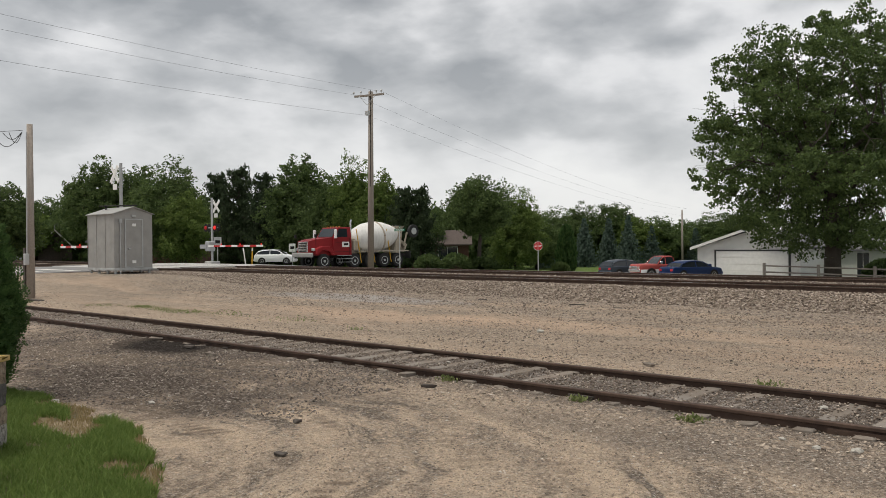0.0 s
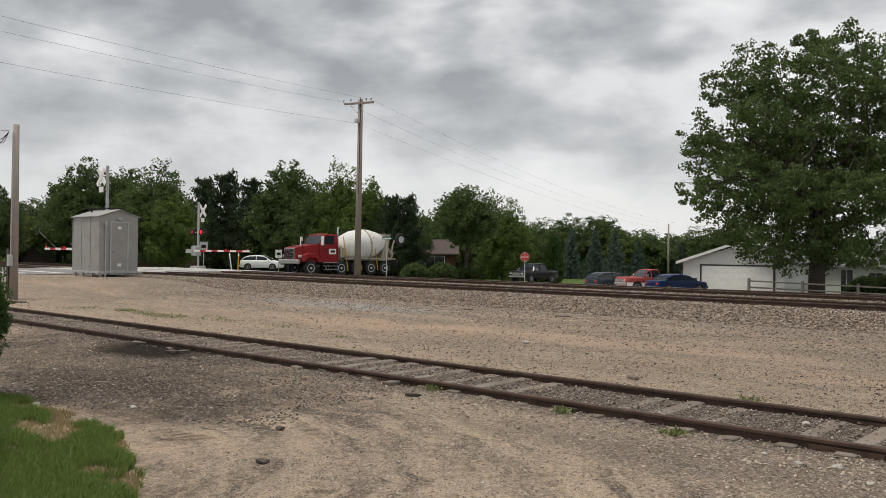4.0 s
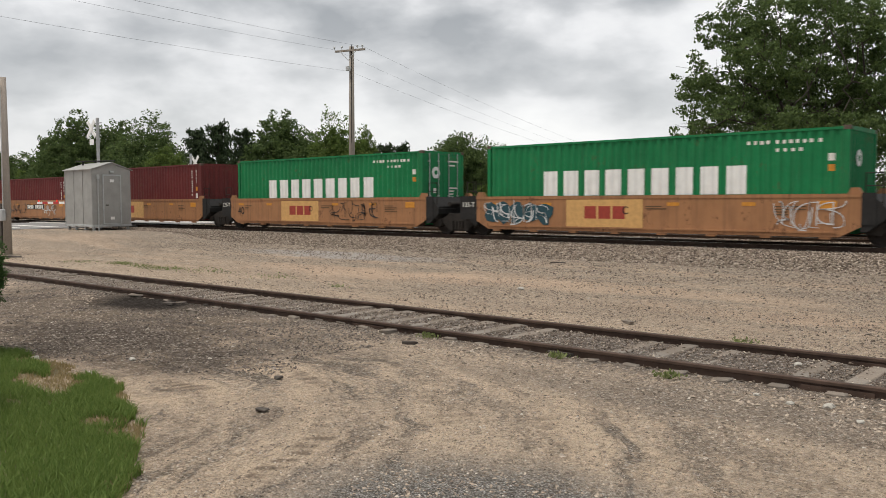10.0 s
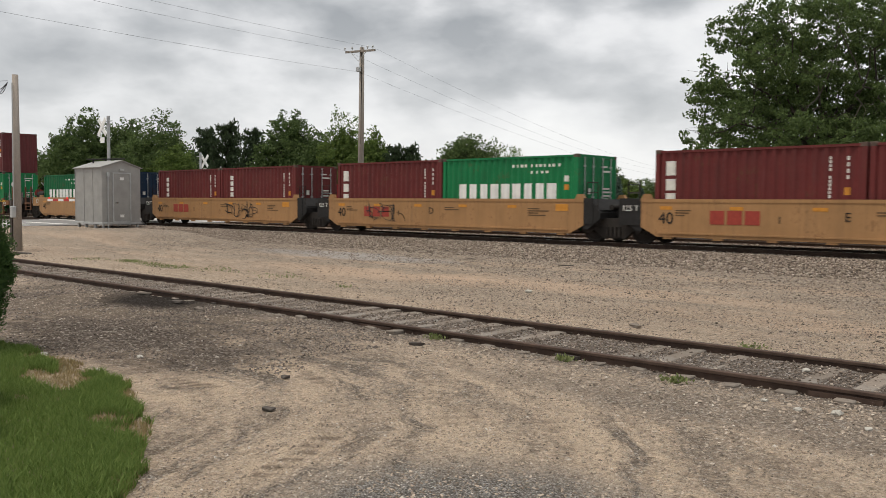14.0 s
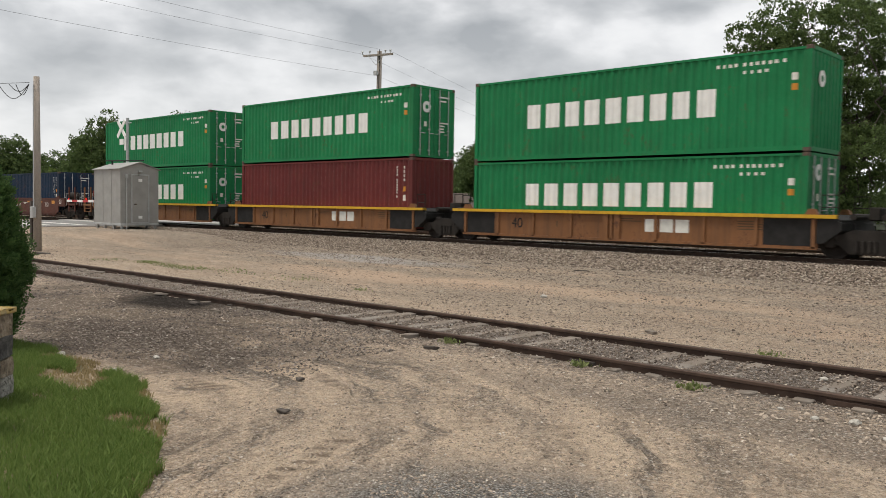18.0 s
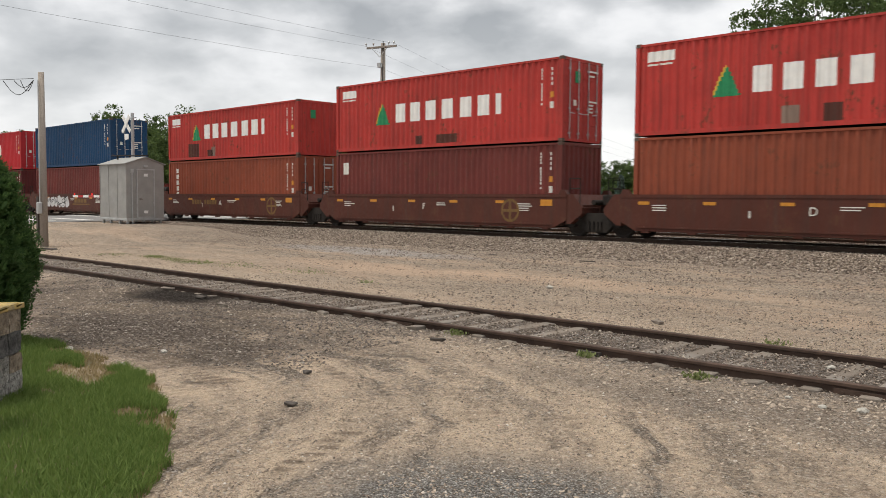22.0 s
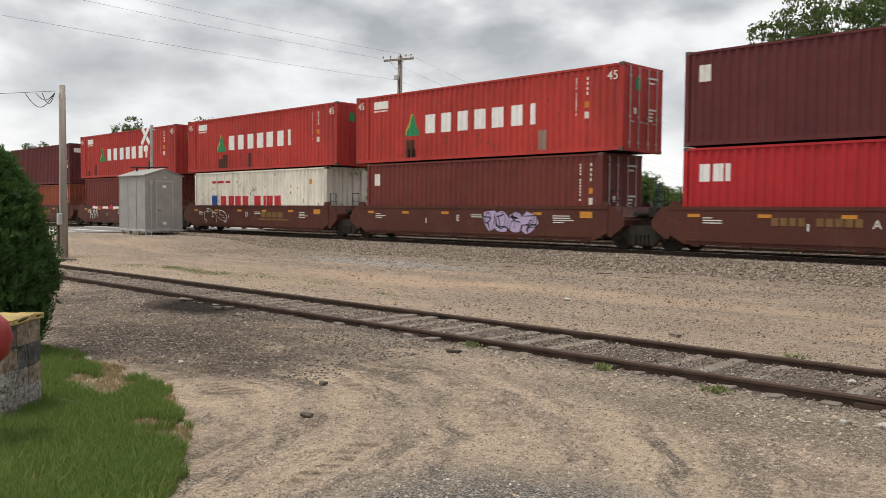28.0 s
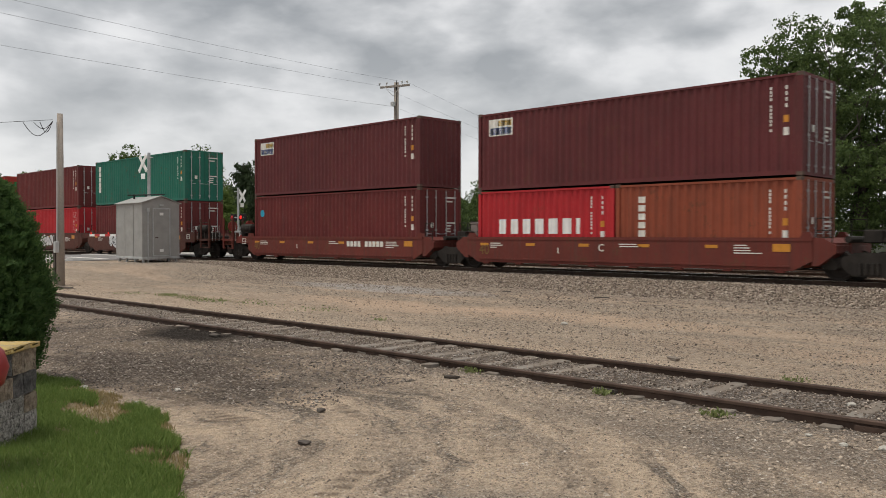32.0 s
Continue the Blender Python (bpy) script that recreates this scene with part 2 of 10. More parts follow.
        base = m.mix(m.math("MULTIPLY", m.math("MULTIPLY", grain, more), m.grey(cell.outputs[0], keep, keep + 0.02)), base, (0.74, 0.67, 0.59))
        base = m.mix(m.math("MULTIPLY", m.math("MULTIPLY", grain, more), m.grey(cell.outputs[1], keep - 0.04, keep - 0.02)), base, (0.055, 0.045, 0.04))

    def spot(cx, cy, rx, ry, amp, wob=1.6):
        ex = m.math("DIVIDE", m.math("SUBTRACT", px, cx), rx)
        ey = m.math("DIVIDE", m.math("SUBTRACT", py, cy), ry)
        d = m.math("ADD", m.math("MULTIPLY", ex, ex), m.math("MULTIPLY", ey, ey))
        d = m.math("ADD", d, m.math("MULTIPLY", m.math("SUBTRACT", m.noise(0.9, 7, 0.72), 0.5), wob))
        return m.grey(d, 0.30, 1.15, amp, 0.0)
    dark_peb = pebbles(30, [(0.0, (0.045, 0.036, 0.031)), (0.5, (0.125, 0.10, 0.084)), (0.85, (0.24, 0.20, 0.17)), (1.0, (0.42, 0.38, 0.33))])
    base = m.mix(spot(-10.2, 5.1, 3.0, 1.2, 0.85, 2.6), base, dark_peb)
    base = m.mix(spot(-13.5, 6.4, 6.5, 2.0, 0.78, 2.6), base, dark_peb)
    base = m.mix(spot(-2.75, 3.6, 1.7, 1.15, 0.95, 0.8), base, pebbles(75, [(0.0, (0.10, 0.10, 0.095)), (0.5, (0.34, 0.325, 0.305)), (0.9, (0.50, 0.48, 0.45)), (1.0, (0.75, 0.73, 0.70))]))
    base = m.mix(spot(-20.8, 17.9, 5.0, 1.2, 0.6, 2.4), base, m.mix(0.55, peb, (0.56, 0.565, 0.58)))
    base = m.mix(spot(-15.5, 14.3, 5.5, 1.2, 0.5, 2.4), base, m.mix(0.45, grit, (0.50, 0.30, 0.195)))
    base = m.mix(spot(-8.5, 14.9, 4.5, 0.9, 0.45, 2.4), base, m.mix(0.45, grit, (0.50, 0.32, 0.215)))
    line = m.math("ABSOLUTE", m.math("SUBTRACT", m.math("SUBTRACT", py, 8.867), m.math("MULTIPLY", px, 0.0112)))
    base = m.mix(m.grey(line, 0.72, 1.25, 0.8, 0.0), base, pebbles(42, [(0.0, (0.055, 0.044, 0.04)), (0.5, (0.20, 0.168, 0.15)), (0.85, (0.36, 0.32, 0.29)), (1.0, (0.66, 0.62, 0.58))]))
    base = m.mix(spot(-13.95, 7.55, 1.75, 0.9, 1.0, 0.8), base, m.mix(0.75, dark_peb, (0.016, 0.0135, 0.012)))
    base = m.mix(spot(-1.5, 7.0, 5.0, 0.7, 0.6, 2.0), base, pebbles(44, [(0.0, (0.06, 0.05, 0.045)), (0.5, (0.25, 0.21, 0.18)), (0.85, (0.44, 0.39, 0.34)), (1.0, (0.75, 0.71, 0.66))]))

    # two tyre tracks with tread bars across
    tread = m.math("MULTIPLY", m.math("SINE", m.math("MULTIPLY", ang, 170.0)), 1.0)
    tyre = None
    for r, w in ((4.45, 0.12), (4.75, 0.13), (5.9, 0.12), (6.9, 0.15), (7.6, 0.14)):
        k = m.grey(m.math("ABSOLUTE", m.math("SUBTRACT", d1, r)), w * 0.5, w, 1.0, 0.0)
        tyre = k if tyre is None else m.math("MAXIMUM", tyre, k)
    tyre = m.math("MULTIPLY", m.math("MULTIPLY", tyre, yard), m.grey(m.noise(0.9, 4, 0.6), 0.46, 0.58))
    base = m.mix(m.math("MULTIPLY", tyre, m.grey(tread, -0.6, 0.6, 0.15, 0.75)), base, (0.15, 0.112, 0.085))
    far = m.grey(py, 33.0, 36.0)
    grass = m.ramp(m.noise(3.0, 6, 0.7), [(0.3, (0.06, 0.10, 0.028)), (0.7, (0.15, 0.20, 0.06))])
    m.color(m.mix(far, base, grass))
    h = m.math("ADD", m.math("MULTIPLY", m.voronoi(40), -0.7), m.math("MULTIPLY", m.noise(12, 7, 0.78), 1.5))
    h = m.math("ADD", h, m.math("MULTIPLY", m.math("ADD", streak, m.math("MULTIPLY", tyre, m.grey(tread, -1, 1))), -0.8))
    m.bump(h, 1.0, 0.05)
    return m.m


def stones_material(name, stops):
    m = Mat(name, 0.95)
    m.b.inputs["Specular IOR Level"].default_value = 0.15
    c = m.ramp(m.random(True), stops)
    m.color(m.mix(m.grey(m.noise(30, 4), 0.3, 0.7, 0, 0.35), c, (0.10, 0.085, 0.07)))
    m.bump(m.noise(80, 3), 0.3, 0.01)
    return m.m


def leaf_material(name, lo, hi):
    m = Mat(name, 0.75)
    c = m.mix(m.random(True), lo, hi)
    c = m.mix(m.grey(m.random(), 0, 1, 0.0, 0.3), c, shade(hi, 0.8))
    m.color(c)
    m.b.inputs["Specular IOR Level"].default_value = 0.25
    tr = m.node("ShaderNodeBsdfTranslucent")
    m.link(c, tr.inputs[0])
    mx = m.node("ShaderNodeMixShader")
    mx.inputs[0].default_value = 0.42
    out = m.nt.nodes["Material Output"]
    m.link(m.b.outputs[0], mx.inputs[1])
    m.link(tr.outputs[0], mx.inputs[2])
    m.link(mx.outputs[0], out.inputs[0])
    return m.m


def wood_material(name, c, grey=0.5):
    m = Mat(name, 0.9)
    m.b.inputs["Specular IOR Level"].default_value = 0.15
    g = m.noise(5, 6, 0.65, (1, 14, 14))
    g2 = m.noise(1.2, 3)
    col = m.mix(m.grey(g, 0.3, 0.7), shade(c, 0.55), shade(c, 1.35))
    col = m.mix(m.grey(m.random(), 0, 1, 0, 0.55), col, shade(c, 0.5))
    m.color(m.mix(m.grey(g2, 0.4, 0.65, 0, grey), col, (0.25, 0.235, 0.215)))
    m.bump(g, 0.5, 0.012)
    return m.m


def glass_material(name, c=(0.02, 0.025, 0.03)):
    m = Mat(name, 0.06)
    m.color(c)
    m.b.inputs["Specular IOR Level"].default_value = 0.4
    return m.m


M_GROUND = ground_material()
M_BALLAST = stones_material("ballast_stone", [(0.0, (0.070, 0.054, 0.043)), (0.35, (0.195, 0.152, 0.122)), (0.75, (0.325, 0.263, 0.212)), (1.0, (0.58, 0.50, 0.42))])
M_PEBBLE = stones_material("pebble", [(0.0, (0.11, 0.088, 0.07)), (0.22, (0.21, 0.165, 0.13)), (0.55, (0.37, 0.30, 0.235)), (0.96, (0.51, 0.425, 0.34)), (1.0, (0.66, 0.61, 0.55))])
M_DARKSTONE = stones_material("dark_gravel", [(0.0, (0.05, 0.041, 0.036)), (0.5, (0.135, 0.11, 0.094)), (0.9, (0.25, 0.21, 0.18)), (1.0, (0.40, 0.36, 0.31))])
M_LEAF_DARK = leaf_material("leaf_maple", (0.044, 0.072, 0.026), (0.120, 0.170, 0.054))
M_LEAF_MID = leaf_material("leaf_mid", (0.054, 0.090, 0.032), (0.130, 0.180, 0.060))
M_LEAF_LIGHT = leaf_material("leaf_light", (0.070, 0.115, 0.028), (0.160, 0.215, 0.055))
M_NEEDLE = leaf_material("needle_spruce", (0.050, 0.082, 0.062), (0.125, 0.172, 0.135))
M_NEEDLE_DARK = leaf_material("needle_pine", (0.024, 0.040, 0.020), (0.062, 0.088, 0.040))
M_CEDAR = leaf_material("cedar_spray", (0.032, 0.072, 0.022), (0.090, 0.155, 0.046))
M_GRASS = leaf_material("grass_blade", (0.079, 0.143, 0.025), (0.21, 0.28, 0.077))
M_STRAW = leaf_material("dry_grass", (0.22, 0.17, 0.08), (0.36, 0.28, 0.15))
M_BARK = wood_material("bark", (0.060, 0.050, 0.040), 0.12)
M_POLE = wood_material("weathered_pole", (0.35, 0.305, 0.265), 0.5)
M_TIE = wood_material("weathered_tie", (0.23, 0.19, 0.155), 0.45)
M_TIE_DARK = wood_material("creosote_tie", (0.09, 0.075, 0.065), 0.3)
M_RUSTRAIL = plain("rusty_rail", (0.078, 0.051, 0.039), 0.75, 0.3, 0.3, 5)
M_SHINE = plain("polished_railhead", (0.55, 0.54, 0.53), 0.22, 1.0, 0.1, 5)
M_STEEL = plain("galvanised_steel", (0.42, 0.43, 0.43), 0.5, 0.35, 0.12, 3)
M_ALU = plain("dull_aluminium", (0.31, 0.305, 0.29), 0.55, 0.2, 0.10, 2.5)
M_BLACK = plain("black_grime", (0.016, 0.015, 0.0145), 0.75, 0.0, 0.35, 4)
M_UNDER = plain("underframe_dirt", (0.024, 0.020, 0.017), 0.85, 0.0, 0.4, 3)
M_WHEEL = plain("wheel_steel", (0.032, 0.026, 0.023), 0.7, 0.2, 0.3, 6)
M_WHITE = plain("white_paint", (0.74, 0.74, 0.72), 0.6, 0.0, 0.06, 4)
M_CREAM = plain("aged_white_lettering", (0.66, 0.65, 0.60), 0.65, 0.0, 0.12, 5)
M_GLASS = glass_material("dark_glass")
M_RUBBER = plain("rubber", (0.022, 0.022, 0.022), 0.8, 0, 0.2)
M_CHROME = plain("chrome", (0.6, 0.6, 0.62), 0.2, 1.0, 0.05)
M_LAMP = glow("lit_headlight", (1.0, 0.80, 0.55), 2.2)
M_REDLAMP = glow("lit_red_lamp", (0.8, 0.02, 0.015), 0.45)
M_YELLOW = painted("safety_yellow", (0.62, 0.36, 0.03), 0.3)
M_AMBER = plain("amber_reflector", (0.52, 0.22, 0.03), 0.5)
M_ASPHALT = plain("worn_asphalt", (0.20, 0.195, 0.19), 0.92, 0, 0.18, 3, 0.3)
M_CONCRETE = plain("pale_concrete", (0.42, 0.41, 0.39), 0.9, 0, 0.12, 3, 0.2)

# ---- mesh helpers ----


def box(bm, x0, x1, y0, y1, z0, z1):
    v = [bm.verts.new((x, y, z)) for x in (x0, x1) for y in (y0, y1) for z in (z0, z1)]
    for f in ((0, 1, 3, 2), (4, 6, 7, 5), (0, 4, 5, 1), (2, 3, 7, 6), (0, 2, 6, 4), (1, 5, 7, 3)):
        bm.faces.new([v[i] for i in f])
    return v


def prism(bm, outline, a, b, axis="y"):
    """An outline of (u, v) pairs drawn out from a to b along an axis: y takes (x, z), x takes (y, z), z takes (x, y)."""
    put = {"y": lambda p, t: (p[0], t, p[1]), "x": lambda p, t: (t, p[0], p[1]), "z": lambda p, t: (p[0], p[1], t)}[axis]
    A = [bm.verts.new(put(p, a)) for p in outline]
    B = [bm.verts.new(put(p, b)) for p in outline]
    n = len(outline)
    bm.faces.new(A)
    bm.faces.new(B[::-1])
    for i in range(n):
        bm.faces.new((A[i], B[i], B[(i + 1) % n], A[(i + 1) % n]))


def tube(bm, p0, p1, r0, r1=None, n=8, caps=True):
    r1 = r0 if r1 is None else r1
    p0, p1 = Vector(p0), Vector(p1)
    q = (p1 - p0).to_track_quat("Z", "Y")
    ring = lambda p, r: [bm.verts.new(p + q @ Vector((r * math.cos(2 * math.pi * i / n), r * math.sin(2 * math.pi * i / n), 0))) for i in range(n)]
    A, B = ring(p0, r0), ring(p1, r1)
    for i in range(n):
        bm.faces.new((A[i], A[(i + 1) % n], B[(i + 1) % n], B[i]))
    if caps:
        bm.faces.new(A[::-1])
        bm.faces.new(B)


def polyline(bm, pts, r, n=6):
    """One unbroken round cord through the points."""
    pts = [Vector(p) for p in pts]
    rings = []
    for i, p in enumerate(pts):
        d = (pts[min(i + 1, len(pts) - 1)] - pts[max(i - 1, 0)]).normalized()
        u = d.cross(Vector((0, 0, 1)) if abs(d.z) < 0.9 else Vector((1, 0, 0))).normalized()
        w = d.cross(u)
        rings.append([bm.verts.new(p + (u * math.cos(2 * math.pi * k / n) + w * math.sin(2 * math.pi * k / n)) * r) for k in range(n)])
    for A, B in zip(rings, rings[1:]):
        for k in range(n):
            bm.faces.new((A[k], A[(k + 1) % n], B[(k + 1) % n], B[k]))
    bm.faces.new(rings[0][::-1])
    bm.faces.new(rings[-1])


def lathe(bm, profile, axis_from, axis_to, n=20):
    """Rings of (distance along, radius) turned about the line from one point to another."""
    a, b = Vector(axis_from), Vector(axis_to)
    d = (b - a).normalized()
    q = d.to_track_quat("Z", "Y")
    rings = []
    for s, r in profile:
        c = a + d * s
        rings.append([bm.verts.new(c + q @ Vector((r * math.cos(2 * math.pi * i / n), r * math.sin(2 * math.pi * i / n), 0))) for i in range(n)])
    for A, B in zip(rings, rings[1:]):
        for i in range(n):
            bm.faces.new((A[i], A[(i + 1) % n], B[(i + 1) % n], B[i]))
    bm.faces.new(rings[0][::-1])
    bm.faces.new(rings[-1])


def loft(bm, sections):
    """Closed rings of equal count, joined in order, with end caps."""
    rings = [[bm.verts.new(p) for p in s] for s in sections]
    n = len(rings[0])
    for A, B in zip(rings, rings[1:]):
        for i in range(n):
            bm.faces.new((A[i], A[(i + 1) % n], B[(i + 1) % n], B[i]))
    bm.faces.new(rings[0][::-1])
    bm.faces.new(rings[-1])


def to_mesh(name, bm, smooth=False, bevel=0.0):
    if bevel:
        bmesh.ops.bevel(bm, geom=list(bm.edges), offset=bevel, segments=1, affect="EDGES", clamp_overlap=True)
    bmesh.ops.recalc_face_normals(bm, faces=bm.faces)
    me = bpy.data.meshes.new(name)
    bm.to_mesh(me)
    bm.free()
    if smooth:
        me.shade_smooth()
    return me


def part(name, bm, material, parent, label="", smooth=False, bevel=0.0, kind=""):
    """Links a bmesh (or a finished mesh) as one object under a thing or a part."""
    me = bm if isinstance(bm, bpy.types.Mesh) else to_mesh(name, bm, smooth, bevel)
    if not me.materials:
        me.materials.append(material)
    ob = new(name, me)
    if me.materials[0] != material:
        ob.material_slots[0].link = "OBJECT"
        ob.material_slots[0].material = material
    ob.parent = parent
    return tagged(ob, label, kind=kind)


def thing(name, m, label, category, group=""):
    ob = new(name)
    ob.empty_display_size = 0.2
    ob.matrix_basis = m
    return tagged(ob, label, category, group)


def lettered(name, words, size, m, material, parent, depth=0.004, spacing=1.0):
    """A word in the built-in font, as a mesh under its thing."""
    cu = bpy.data.curves.new(name, "FONT")
    cu.body, cu.size, cu.extrude, cu.space_character = words, size, depth, spacing
    cu.align_x, cu.align_y = "CENTER", "CENTER"
    tmp = bpy.data.objects.new("tmp", cu)
    me = bpy.data.meshes.new_from_object(tmp)
    bpy.data.objects.remove(tmp)
    me.materials.clear()
    me.materials.append(material)
    ob = new(name, me)
    ob.parent = parent
    ob.matrix_basis = m
    return ob

# ---- ground, road and tracks ----
M_LOT = plain("pale_gravel", (0.36, 0.34, 0.30), 0.95, 0, 0.15, 2, 0.4)
RAIL = 0.55          # top of the main line's rails
TRACK_Y = 24.78      # centre of the main line
TRACK2_Y = 30.0      # centre of the second main line


def step(a, b, v):
    t = min(1.0, max(0.0, (v - a) / (b - a)))
    return t * t * (3 - 2 * t)


def gz(x, y):
    """Height of the ground."""
    z = 0.10 * step(12, 20, y)
    lift = step(-30.5, -36.5, x) * step(11.0, 17.0, y)
    z += lift * (0.43 - z)
    z += 0.034 * math.exp(-((y - 8.867 - 0.0112 * x) / 1.15) ** 4)
    sh = min(1.0, max(0.0, (y - 20.9) / 1.9))
    z += sh * (0.40 - z)
    if y > 32.0:
        z = 0.40 + step(32, 35, y) * (-0.02) - 0.041 * max(0.0, y - 34.0)
        z = max(z, -1.9) - 0.34 * math.exp(-((y - 61.5) / 6.5) ** 2) * step(-45, -42, x)
    if y < 40 and x > -40:
        rough = 0.5 + 0.5 * noise.noise((x * 0.13, y * 0.13, 3.0))
        z += 0.035 * noise.noise((x * 0.5, y * 0.5, 0.0)) * (1 - 0.6 * sh) + 0.012 * rough * noise.noise((x * 2.1, y * 2.1, 5.0))
    return z


def ground():
    xs = [-2500, -1200, -600, -300, -180, -120, -90, -70] + [-60 + 0.9 * i for i in range(30)]
    xs += [-33 + 0.3 * i for i in range(130)] + [7 + 2 * i for i in range(8)] + [30, 60, 120, 300, 800, 2500]
    ys = [-2500, -900, -300, -100, -40, -20, -10, -6] + [-4 + 0.3 * i for i in range(80)] + [20 + 0.2 * i for i in range(20)]
    ys += [24 + 0.8 * i for i in range(20)] + [41 + 3 * i for i in range(20)] + [110, 160, 300, 700, 2500]
    nx = len(xs)
    verts = [(x, y, gz(x, y)) for y in ys for x in xs]
    faces = [(j * nx + i, j * nx + i + 1, (j + 1) * nx + i + 1, (j + 1) * nx + i) for j in range(len(ys) - 1) for i in range(nx - 1)]
    me = bpy.data.meshes.new("ground")
    me.from_pydata(verts, [], faces)
    me.shade_smooth()
    me.materials.append(M_GROUND)
    tagged(new("ground", me), "packed tan dirt yard with gravel, ruts and dark patches", "ground", kind="structure")


ground()


def stones(name, pts, sizes, material, label, seed, flat=0.7, chips=False):
    """Many angular stones in one mesh; chips lie sunk and have no underside."""
    rng = np.random.default_rng(seed)
    n = len(pts)
    o = np.array([(1, 0, 0), (-1, 0, 0), (0, 1, 0), (0, -1, 0), (0, 0, 1), (0, 0, -1)], float)
    f = np.array([(0, 2, 4), (2, 1, 4), (1, 3, 4), (3, 0, 4), (2, 0, 5), (1, 2, 5), (3, 1, 5), (0, 3, 5)])
    if chips:
        o, f = o[:5], f[:4]
    k = len(o)
    v = o[None] * (1 + rng.uniform(-0.35, 0.35, (n, k, 1))) + rng.uniform(-0.25, 0.25, (n, k, 3))
    v *= np.stack([rng.uniform(0.7, 1.3, n), rng.uniform(0.6, 1.1, n), rng.uniform(0.4, 0.8, n) * flat / 0.7], 1)[:, None]
    a = rng.uniform(0, 2 * np.pi, n)
    c, s = np.cos(a)[:, None], np.sin(a)[:, None]
    t = rng.uniform(-0.6, 0.6, n)[:, None]
    x, y, z = v[..., 0], v[..., 1], v[..., 2]
    y, z = y * np.cos(t) - z * np.sin(t), y * np.sin(t) + z * np.cos(t)
    v = np.stack([x * c - y * s, x * s + y * c, z], -1) * (np.asarray(sizes)[:, None, None] / 2) + np.asarray(pts)[:, None]
    faces = (f[None] + (np.arange(n) * k)[:, None, None]).reshape(-1, 3)
    me = bpy.data.meshes.new(name)
    me.vertices.add(n * k)
    me.vertices.foreach_set("co", v.reshape(-1))
    me.loops.add(len(faces) * 3)
    me.loops.foreach_set("vertex_index", faces.reshape(-1))
    me.polygons.add(len(faces))
    me.polygons.foreach_set("loop_start", np.arange(len(faces)) * 3)
    me.update(calc_edges=True)
    me.materials.append(material)
    return tagged(new(name, me), label, kind="stuff")


